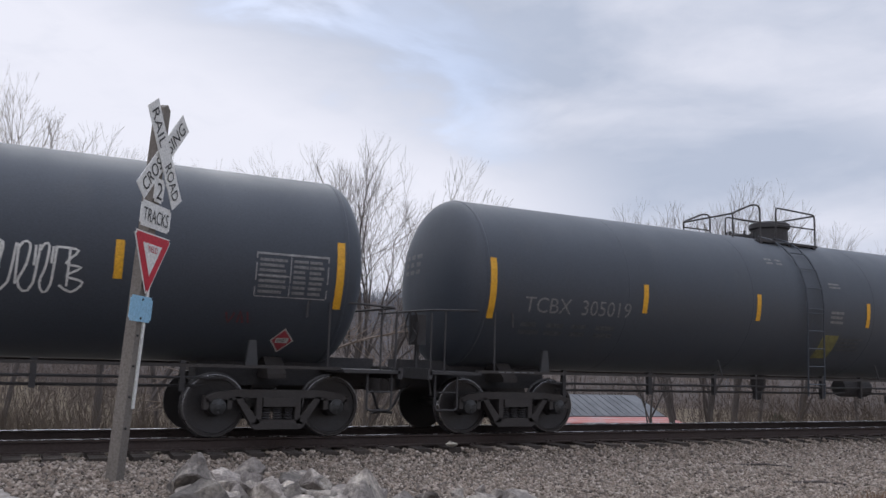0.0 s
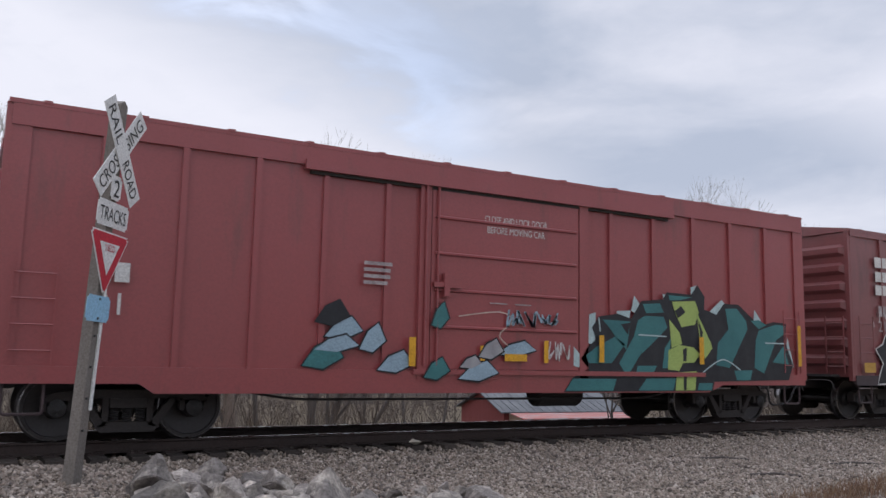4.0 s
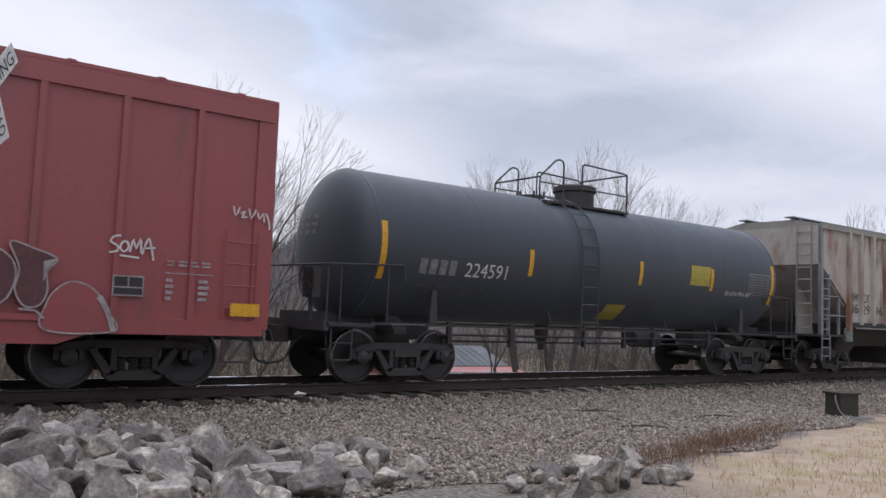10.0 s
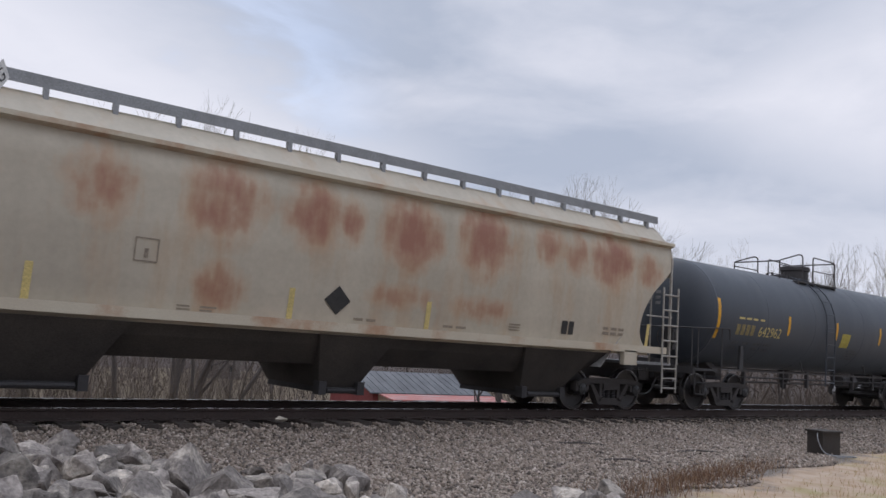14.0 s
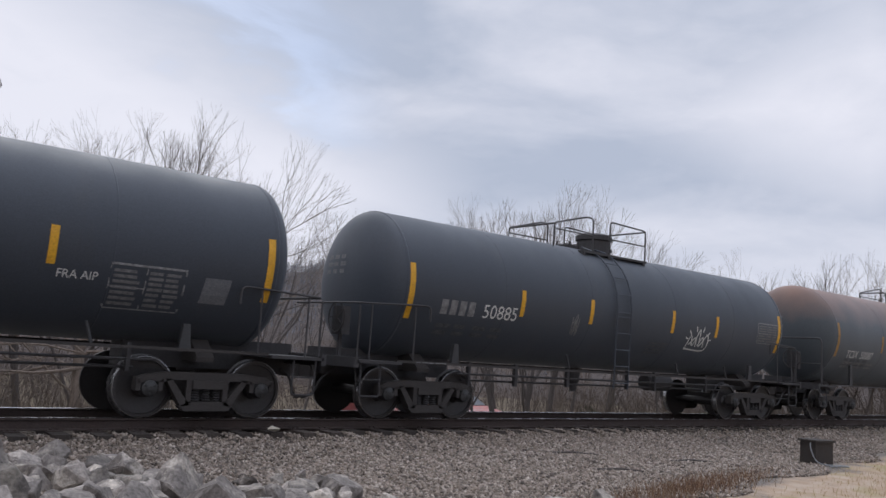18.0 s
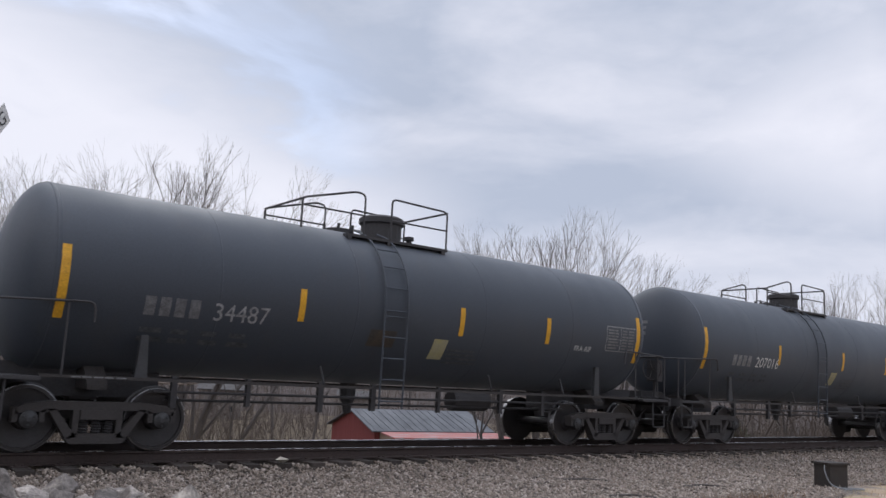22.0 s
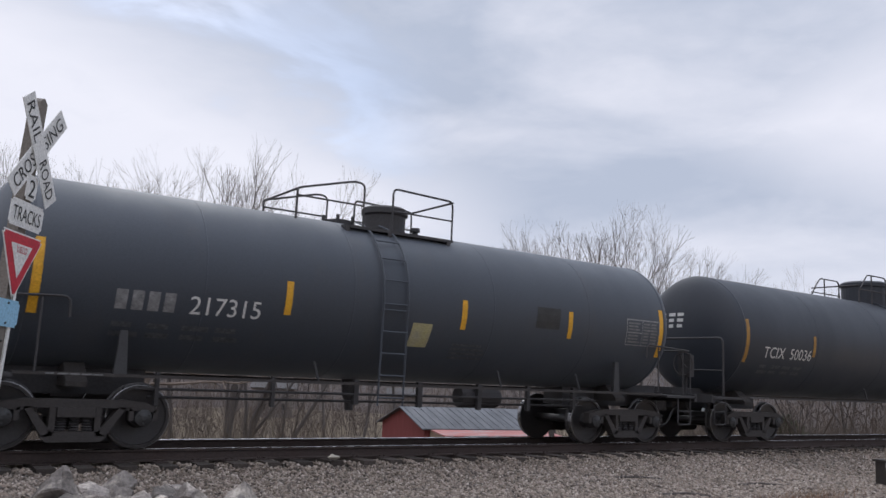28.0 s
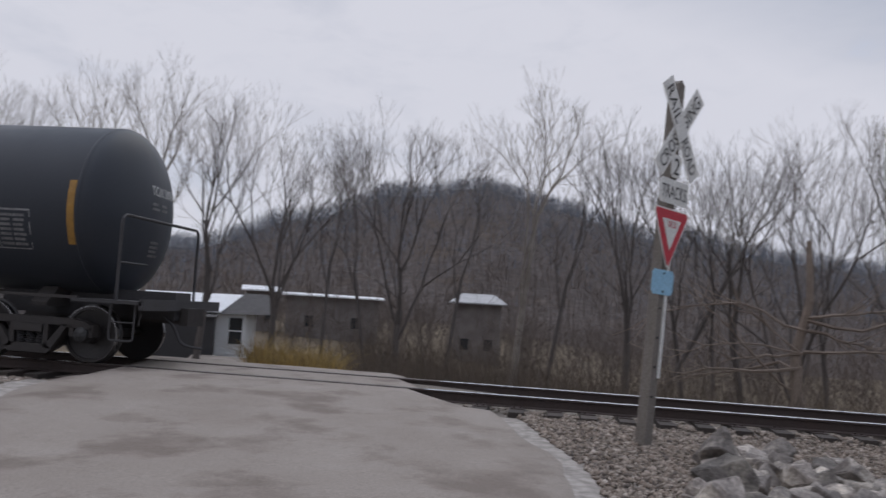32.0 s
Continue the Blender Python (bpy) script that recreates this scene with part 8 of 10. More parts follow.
def tank_stencil(car, on, half, zc, R, rng):
    x, z = -4.86, 1.88
    link_mesh("data_frame", patches("data_frame", [rect(x, x + 0.02, z, z + 0.25), rect(x + 0.23, x + 0.25, z, z + 0.25), rect(x + 0.02, x + 0.23, z, z + 0.02), rect(x + 0.02, x + 0.23, z + 0.23, z + 0.25), rect(x + 0.09, x + 0.16, z + 0.07, z + 0.18)], on, 1, 2), M["white_faint"], car, "small white framed stencil")
    link_mesh("small_print", patches("small_print", bars(-7.2, 1.56, 2.3, 0.22, 2, 3, rng), on, 1, 1), M["white_faint"], car)


def tank_pale_top(car, on, half, zc, R, rng):
    link_mesh("paint_run", strokes("paint_run", [[(-1.25, 3.12), (-1.24, 2.42)], [(-1.07, 3.14), (-1.03, 2.44)]], 0.035, on), M["white"], car, "white paint run beside the ladder")
    tank_words("FRA AIP")(car, on, half, zc, R, rng)
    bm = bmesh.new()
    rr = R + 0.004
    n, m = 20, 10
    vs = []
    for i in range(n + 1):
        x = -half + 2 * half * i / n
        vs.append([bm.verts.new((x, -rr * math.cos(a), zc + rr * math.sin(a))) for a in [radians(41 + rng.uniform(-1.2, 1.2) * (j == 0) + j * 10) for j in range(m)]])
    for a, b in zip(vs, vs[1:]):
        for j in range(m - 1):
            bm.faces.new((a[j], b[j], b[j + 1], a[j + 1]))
    part("pale_overspray", bm, M["pale_top"], car, "pale grey band along the top", smooth=True)


K, B = 11.7, 11.6       # metres a step along the train for tanks and for flat-sided cars


def slot(car, centre, side):
    """Where the car's middle stands at the start."""
    car["start_x"] = 0.8 * side + (centre - 0.8) * K


def build_train():
    T = 11.75
    tanks = (
        ("black tank car with white scribble and hazard placard", -0.294, 7.72, 1.5, 2.58, "", 0, (-4.42, -1.55, 1.73, 4.5), "single", dict(extras=tank_first, body="black_worn", fittings=(-1.42, -0.62, -0.14, 1.08, 0.47, 0.44, 0.62))),
        ("black tank car with faint white lettering and yellow panel", 1.2385, 7.74, 1.5, 2.58, "TCBX 305019", -7.0, (-4.42, -1.55, 1.73, 4.55), "single", dict(extras=tank_second, body="black_worn", mark_mat="white_faint", fittings=(-1.42, -0.62, -0.14, 1.08, 0.47, 0.44, 0.62), placards=((0.42, 1.48, 0.48, 0.48, "placard_olive"),))),
        ("clean black tank car with white letters and yellow panels", 9.855, 6.1, 1.38, 2.47, "#### 224591", -5.2, (-2.54, 0.78, 3.4), "single", dict(placards=((2.55, 2.15, 0.75, 0.46, "placard_yellow"), (0.0, 1.14, 0.62, 0.46, "placard_yellow")), dome_x=-0.9, fittings=(-0.86, -0.16, 0.42, 1.9, 0.93, 0.5, 0.8), extras=tank_words("SR-6754 FRA AIP"))),
        ("black tank car with cream yellow lettering", 14.207, 6.18, 1.37, 2.46, "#### 642962", -5.25, (-2.77, -0.12, 2.62), "single", dict(mark_mat="yellow_text", extras=tank_slogan, placards=((0.2, 1.86, 0.5, 0.4, "placard_yellow"), (3.25, 2.02, 0.3, 0.26, "white")), dome_x=-0.6)),
        ("black tank car with small white print along its side", 15.515, 6.93, 1.4, 2.5, "#### 95765", -5.2, (-2.5, 1.13, 3.63), "single", dict(extras=tank_wide_panel, body="black_worn", mark_mat="white_faint", placards=((5.78, 1.74, 0.42, 0.38, "saddle_pale"),), dome_x=-0.5)),
        ("black tank car with white number and scribbled tags", 16.87, 6.32, 1.38, 2.47, "#### 50885", -5.5, (-3.45, -1.39, 1.5, 3.3), "single", dict(extras=tank_tagged, body="black_worn", dome_x=-0.4)),
        ("long tank car with rust-dulled top and twin domes", 18.35, 7.97, 1.46, 2.54, "TCIX 50087", -7.2, (-5.0, -1.3, 2.13, 5.03), "double", dict(body="rusty", extras=tank_stencil, mark_h=0.23, mark_dz=-0.14, placards=((2.82, 1.7, 0.5, 0.26, "placard_olive"), (-0.7, 2.05, 0.5, 0.14, "sign_black"), (5.3, 1.75, 0.45, 0.2, "print_faint")), low=False, dome_x=0.60)),
        ("black tank car with faded white lettering", 19.778, 6.12, 1.38, 2.47, "#### 34487", -4.9, (-2.4, 0.94, 3.2), "single", dict(mark_mat="white_mid", placards=((0.35, 1.6, 0.32, 0.36, "placard_cream"), (-1.05, 1.75, 0.55, 0.28, "placard_ghost")), extras=tank_words("FRA AIP"), dome_x=-0.6)),
        ("black tank car with crisp white lettering", 21.034, 6.19, 1.38, 2.47, "#### 207016", -4.9, (-2.77, 0.68, 3.4), "single", dict(placards=((0.1, 1.62, 0.32, 0.36, "placard_cream"),), extras=tank_words("FRA-AIP"), dome_x=-0.65)),
        ("black tank car with a pale grey band on its top", 22.3, 6.17, 1.38, 2.47, "#### 207058", -4.9, (-2.42, 0.63, 3.11), "single", dict(mark_mat="white_mid", placards=((-0.05, 1.62, 0.38, 0.4, "placard_cream"),), extras=tank_pale_top, dome_x=-0.5, fittings=(-1.7, -0.4, 0.25, 1.05, 0.43, 0.33, 0.6))),
        ("black tank car with crisp white lettering and dark panel", 23.557, 6.14, 1.38, 2.47, "#### 217314", -5.05, (-2.4, 1.21, 2.86), "single", dict(placards=((0.35, 1.62, 0.36, 0.36, "placard_cream"), (3.1, 2.0, 0.5, 0.45, "sign_black")), dome_x=-0.6)),
        ("black tank car with white lettering and dark panel", 24.827, 6.17, 1.38, 2.47, "#### 217315", -5.05, (-2.5, 0.87, 3.44), "single", dict(placards=((-0.2, 1.7, 0.4, 0.4, "placard_cream"), (2.55, 2.2, 0.6, 0.4, "sign_black")), dome_x=-0.6)),
        ("long plain black tank car with twin domes at the train's end", 26.2685, 7.93, 1.43, 2.51, "TCIX 50036", -7.15, (-5.09, -1.51, 1.8, 4.7), "double", dict(end_marks="white", body="black_clean", placards=((2.72, 1.68, 0.6, 0.25, "placard_olive"), (4.95, 1.66, 0.28, 0.24, "white_faint"), (4.72, 1.72, 0.14, 0.14, "white_faint")), low=False, dome_x=0.85)),
    )
    for i, (label, centre, half, R, zc, marks, mx, stripes, top, more) in enumerate(tanks):
        car, _ = tank_car(label, half, R, zc, marks, mx, stripes=stripes, top=top, rng_seed=i + 3, data_x=(6.37, 2.06, 1.05, 0.62) if i == 0 else (6.13, 1.76, 1.0, 0.6) if top == "double" else (4.45, 1.58, 1.05, 0.62) if "small white print" in label else (half - 1.12, zc - 0.43, 0.95, 0.52), **more)
        slot(car, centre, T)
    boxes = (
        ("maroon boxcar with mauve and straw graffiti", 2.7275, "box_maroon", 7.62, graf_a, 0.05, [(-7.3, 1.44, 0.45, 0.14), (-6.2, 1.17, 0.35, 0.12), (-4.4, 1.22, 0.7, 0.1), (-2.5, 1.2, 0.35, 0.12), (-0.05, 1.18, 0.4, 0.14), (2.1, 1.15, 0.35, 0.1), (3.7, 1.12, 0.3, 0.14), (5.4, 1.12, 0.3, 0.12), (7.2, 1.2, 0.3, 0.16)], 5),
        ("red boxcar with teal and lime graffiti", 4.154, "box_red", 7.62, graf_b, 0.05, [(-1.84, 1.31, 0.12, 0.45), (-0.54, 1.31, 0.09, 0.24), (0.75, 1.36, 0.09, 0.38), (1.98, 1.44, 0.11, 0.48), (4.48, 1.46, 0.12, 0.52), (7.37, 1.62, 0.1, 0.85), (0.12, 1.25, 0.45, 0.12)], 4),
        ("brown-red boxcar with cream graffiti", 5.6035, "box_brown", 7.62, graf_c, 0.05, [(-7.2, 1.2, 0.4, 0.22), (-4.4, 1.15, 0.5, 0.1), (-2.1, 1.12, 0.35, 0.1), (0.1, 1.15, 0.5, 0.13), (2.17, 1.2, 0.46, 0.12), (4.36, 1.19, 0.45, 0.12), (7.35, 1.2, 0.25, 0.2)], 5),
        ("faded red boxcar with silver graffiti", 7.0695, "box_red", 7.65, graf_d, 0.05, [(-7.17, 1.21, 0.42, 0.22), (-3.78, 1.14, 0.45, 0.12), (-2.17, 1.12, 0.46, 0.12), (0.05, 1.27, 0.42, 0.12), (2.03, 1.22, 0.43, 0.12), (3.68, 1.16, 0.45, 0.12), (7.0, 1.2, 0.45, 0.22)], 4),
        ("faded red boxcar with fat silver letters", 8.503, "box_red", 7.68, graf_e, 0.05, [(-7.2, 1.2, 0.42, 0.22), (-3.7, 1.13, 0.42, 0.12), (0.1, 1.29, 0.44, 0.12), (3.7, 1.12, 0.45, 0.12), (7.33, 1.185, 0.46, 0.19), (0.76, 1.43, 0.06, 0.34)], 4),
    )
    for i, (label, centre, body, half, extra, depth, low, bars_n) in enumerate(boxes):
        car, _ = box_car(label, body, half, 4.41 if body == "box_red" else 4.34, rng_seed=i + 20, extras=extra, rib_depth=depth, low_stripes=low, door_bars=bars_n)
        slot(car, centre, B)
    car, _ = hopper_car_ribbed("rust-streaked grey ribbed hopper car with orange logo", 8.25, 4.07, 31)
    slot(car, 11.251, B)
    car, _ = hopper_car_smooth("cream hopper car with rust blotches and black lettering", 8.3, 3.8, 32)
    slot(car, 12.8, B)


def rusty_tank_paint():
    """Dark grey-green paint worn to rust along the crown of the shell."""
    m = mat("grey_green_paint_rusted_along_the_top", (0.046, 0.055, 0.063), 0.55, dust=0.16, spec=0.5, col2=(0.059, 0.068, 0.075), scale=0.9, stretch=(1, 1, 0.35), bump=0.05)
    nt = m.node_tree
    n, link = nt.nodes.new, nt.links.new
    b = nt.nodes["Principled BSDF"]
    was = b.inputs["Base Color"].links[0].from_socket
    tc, sep, t = n("ShaderNodeTexCoord"), n("ShaderNodeSeparateXYZ"), n("ShaderNodeTexNoise")
    link(tc.outputs["Object"], sep.inputs[0])
    t.inputs["Scale"].default_value, t.inputs["Detail"].default_value = 1.3, 6
    link(tc.outputs["Object"], t.inputs["Vector"])
    s = n("ShaderNodeMath"); s.operation = "MULTIPLY_ADD"; s.inputs[1].default_value = 0.9
    link(t.outputs["Fac"], s.inputs[0]); link(sep.outputs[2], s.inputs[2])
    r = n("ShaderNodeMapRange"); r.inputs[1].default_value, r.inputs[2].default_value = 3.3, 4.45
    link(s.outputs[0], r.inputs[0])
    x = n("ShaderNodeMix"); x.data_type = "RGBA"; x.inputs["B"].default_value = (0.22, 0.125, 0.092, 1)
    link(r.outputs[0], x.inputs["Factor"]); link(was, x.inputs["A"]); link(x.outputs["Result"], b.inputs["Base Color"])
    return m


M["rusty"] = rusty_tank_paint()

# ---- the ground ----


def smooth01(a, b, x):
    t = min(1.0, max(0.0, (x - a) / (b - a)))
    return t * t * (3 - 2 * t)


def road_z(y):
    return -0.02 - 0.16 * smooth01(2.0, 7.5, -y) - 0.17 * smooth01(7, 13, -y) if y < 0 else -0.02 - 1.5 * smooth01(1.2, 11, y)


def ground_z(x, y):
    """Height of the open ground: trackbed, gravel apron in front, falling field behind."""
    if y < 0:
        z = -0.27 - 0.1 * smooth01(1.3, 3.4, -y) + 0.02 * noise.noise((x * 0.7, y * 0.7, 0))
        near_road = smooth01(3.2, 0.6, x) if x > -4 else smooth01(-10.5, -7.0, x)
        side = road_z(y) - 0.05 if abs(y) > 2.2 else z
        z = z + (side - z) * near_road * smooth01(2.0, 2.8, -y)
    else:
        deep = -1.5 - 3.4 * smooth01(-22, 22, x)
        z = -0.22 - 0.35 * smooth01(1.9, 4.0, y) + (deep + 0.57) * smooth01(4, 17, y) + 0.12 * noise.noise((x * 0.2, y * 0.2, 3)) * smooth01(4, 8, y)
        z += (road_z(y) - 0.06 - z) * smooth01(-9, -6.5, x) * smooth01(1.0, -2.5, x) * (1 - smooth01(10, 22, y))
    return z


def axis_steps(lo, hi, fine_lo, fine_hi, step, grow=1.22):
    xs = [fine_lo + i * step for i in range(int((fine_hi - fine_lo) / step) + 1)]
    d, x = step, fine_lo
    while x > lo:
        d *= grow; x -= d; xs.insert(0, max(x, lo))
    d, x = step, xs[-1]
    while x < hi:
        d *= grow; x += d; xs.append(min(x, hi))
    return xs


def build_ground():
    xs, ys = axis_steps(-1500, 1500, -14, 30, 0.5), axis_steps(-400, 1500, -14, 24, 0.4)
    vs = [(x, y, ground_z(x, y)) for y in ys for x in xs]
    w = len(xs)
    fs = [(j * w + i, j * w + i + 1, (j + 1) * w + i + 1, (j + 1) * w + i) for j in range(len(ys) - 1) for i in range(w - 1)]
    m = bpy.data.materials.new("gravel_dirt_and_leaf_litter")
    m.use_nodes = True
    nt = m.node_tree
    n, link = nt.nodes.new, nt.links.new
    b = nt.nodes["Principled BSDF"]
    b.inputs["Roughness"].default_value, b.inputs["Specular IOR Level"].default_value = 0.95, 0.15
    tc = n("ShaderNodeTexCoord")
    sep = n("ShaderNodeSeparateXYZ"); link(tc.outputs["Object"], sep.inputs[0])

    def tex(s, d=5):
        t = n("ShaderNodeTexNoise"); t.inputs["Scale"].default_value, t.inputs["Detail"].default_value = s, d
        link(tc.outputs["Object"], t.inputs["Vector"]); return t.outputs["Fac"]

    def ramp(sock, lo, hi, a=0.0, c=1.0):
        r = n("ShaderNodeMapRange"); r.inputs[1].default_value, r.inputs[2].default_value = lo, hi
        r.inputs[3].default_value, r.inputs[4].default_value = a, c
        link(sock, r.inputs[0]); return r.outputs[0]

    def mix(f, a, c):
        x = n("ShaderNodeMix"); x.data_type = "RGBA"; link(f, x.inputs["Factor"])
        for sock, v in ((x.inputs["A"], a), (x.inputs["B"], c)):
            if isinstance(v, tuple):
                sock.default_value = (*v, 1)
            else:
                link(v, sock)
        return x.outputs["Result"]
    gravel = mix(ramp(tex(22, 2), 0.35, 0.65), (0.1, 0.087, 0.075), (0.26, 0.23, 0.2))
    sand = mix(ramp(tex(3.0), 0.35, 0.65), (0.36, 0.26, 0.18), (0.44, 0.35, 0.27))
    sand = mix(ramp(tex(0.8), 0.55, 0.7), sand, (0.3, 0.27, 0.13))

    def calc(op, a, c):
        x = n("ShaderNodeMath"); x.operation = op
        for sock, v in zip(x.inputs, (a, c)):
            if isinstance(v, float):
                sock.default_value = v
            else:
                link(v, sock)
        return x.outputs[0]
    edge = calc("SUBTRACT", calc("SUBTRACT", calc("MULTIPLY", sep.outputs[0], 0.2), 8.75), sep.outputs[1])
    edge = calc("ADD", edge, ramp(tex(1.6), 0.3, 0.7, -0.4, 0.4))
    on_verge = calc("MULTIPLY", ramp(edge, 0.0, 0.5), ramp(sep.outputs[0], 6.0, 8.0))
    gravel = mix(on_verge, gravel, sand)
    dust = mix(ramp(tex(9.0, 4), 0.35, 0.65), (0.24, 0.22, 0.2), (0.4, 0.365, 0.335))
    gravel = mix(calc("MULTIPLY", ramp(sep.outputs[0], 2.4, 1.2), ramp(sep.outputs[1], -2.2, -3.2)), gravel, dust)
    litter = mix(ramp(tex(1.1), 0.35, 0.65), (0.12, 0.09, 0.065), (0.2, 0.16, 0.11))
    litter = mix(ramp(tex(14, 3), 0.4, 0.7), litter, (0.09, 0.075, 0.055))
    c = mix(ramp(sep.outputs[1], 2.6, 4.5), gravel, litter)
    link(c, b.inputs["Base Color"])
    bp = n("ShaderNodeBump"); bp.inputs["Strength"].default_value = 0.6; bp.inputs["Distance"].default_value = 0.03
    link(tex(30, 3), bp.inputs["Height"]); link(bp.outputs[0], b.inputs["Normal"])
    g = link_mesh("ground", data_mesh("ground", vs, fs), m, smooth=True)
    tagged(g, "grey gravel apron with brown leaf litter beyond the track", "ground", kind="structure")


def road_edges(y):
    """Left and right edge of the road at a distance from the track."""
    if y < 0:
        right = -1.95 + 1.35 * smooth01(0.2, 3.2, -y) + 0.75 * smooth01(2.5, 6, -y) + 0.9 * smooth01(5, 14, -y)
        left = -7.2 + 0.6 * smooth01(0, 3.5, -y) + 1.6 * smooth01(3, 8, -y) + 0.7 * smooth01(7, 14, -y)
    else:
        right, left = -2.0 - y * 0.35, -7.2 - y * 0.4
    return left, right


def build_road():
    ys = [-30 + i * 0.4 for i in range(74)]
    ys = [y for y in ys if y < -0.86]
    pieces = [("road", ys + [-0.86]), ("road", [-0.6, -0.2, 0.2, 0.6]), ("road", [0.86, 1.2, 1.6, 2.2, 3, 4, 5.5, 7, 9, 12, 16, 22])]
    for k, (name, yy) in enumerate(pieces):
        n = 14
        vs, fs = [], []
        for y in yy:
            l, r = road_edges(y)
            for i in range(n + 1):
                t = i / n
                edge = min(t, 1 - t)
                wob = 0.12 * noise.noise((y * 1.1, t * 3, 7)) if i in (0, n) else 0
                z = road_z(y) - 0.03 + 0.03 * min(1, edge * 8) + 0.02 * noise.noise((y * 0.4, t * 4, 2)) if abs(y) > 2.0 else -0.01 - (0.10 if i in (0, n) else 0)
                vs.append((l + (r - l) * t + wob, y, z))
        w = n + 1
        fs = [(j * w + i, j * w + i + 1, (j + 1) * w + i + 1, (j + 1) * w + i) for j in range(len(yy) - 1) for i in range(n)]
        # skirts at the sides carry the slab down into the gravel
        base = len(vs)
        for j in range(len(yy)):
            a, b = vs[j * w], vs[j * w + n]
            vs += [(a[0] - 0.25, a[1], a[2] - 0.25), (b[0] + 0.25, b[1], b[2] - 0.25)]
        for j in range(len(yy) - 1):
            fs += [(base + 2 * j, j * w, (j + 1) * w, base + 2 * j + 2), (j * w + n, base + 2 * j + 1, base + 2 * j + 3, (j + 1) * w + n)]
        ob = link_mesh(name, data_mesh(name, vs, fs), M["asphalt"], smooth=True)
        tagged(ob, "dusty worn grey asphalt road over the crossing", "road", kind="structure")


def build_track():
    track = new("track")
    tagged(track, "single railway track with rusty rails on timber ties", "railway track", kind="structure")
    prof = [(-0.07, -0.175), (0.07, -0.175), (0.07, -0.163), (0.012, -0.148), (0.012, -0.045), (0.037, -0.035), (0.037, -0.006), (0.028, 0.0), (-0.028, 0.0), (-0.037, -0.006), (-0.037, -0.035), (-0.012, -0.045), (-0.012, -0.148), (-0.07, -0.163)]
    for s in (-1, 1):
        bm = bmesh.new()
        y = s * 0.755
        cuts = [[bm.verts.new((x, y + p, z)) for p, z in prof] for x in (-400, -7.4, -1.9, 400)]
        n = len(prof)
        for k, (va, vb) in enumerate(zip(cuts, cuts[1:])):
            for i in range(n):
                f = bm.faces.new((va[i], va[(i + 1) % n], vb[(i + 1) % n], vb[i]))
                if prof[i][1] >= -0.0061 and prof[(i + 1) % n][1] >= -0.0061:
                    f.material_index = 2 if k == 1 else 1
        bmesh.ops.recalc_face_normals(bm, faces=bm.faces)
        part("rail", bm, [M["rail"], M["rail_top"], M["rail_dull"]], track, "rusty rail with a polished head, dull where the road crosses")
    rng = random.Random(8)
    bm = bmesh.new()
    box(bm, -0.115, 0.115, -1.33, 1.3, -0.38, -0.178)
    bmesh.ops.bevel(bm, geom=bm.edges[:], offset=0.012, segments=1)
    tie = bpy.data.meshes.new("tie")
    bm.to_mesh(tie); bm.free()
    bm = bmesh.new()
    for s in (-1, 1):
        box(bm, -0.1, 0.1, s * 0.755 - 0.18, s * 0.755 + 0.18, -0.178, -0.166)
        for q in (-1, 1):
            box(bm, -0.06, -0.03, s * 0.755 + q * 0.09 - 0.015, s * 0.755 + q * 0.09 + 0.015, -0.166, -0.14)
            box(bm, 0.03, 0.06, s * 0.755 + q * 0.09 - 0.015, s * 0.755 + q * 0.09 + 0.015, -0.166, -0.14)
    plate = bpy.data.meshes.new("tie_plate")
    bm.to_mesh(plate); bm.free()
    for k in range(-36, 112):
        x = k * 0.53 + rng.uniform(-0.03, 0.03)
        if -7.3 < x < -1.95:
            continue
        m = pose(x, rng.uniform(-0.09, 0.09), rng.uniform(-0.012, 0.006), 0, 0, rng.uniform(-1.2, 1.2))
        t = link_mesh("tie", tie, M["tie"], track, at=m)
        link_mesh("tie_plate", plate, M["rail"], t)
    bm = bmesh.new()
    for k in list(range(-200, -36)) + list(range(112, 320)):
        box(bm, k * 0.53 - 0.115, k * 0.53 + 0.115, -1.3, 1.3, -0.35, -0.178)
    tagged(part("far_ties", bm, M["tie"], track), kind="stuff")


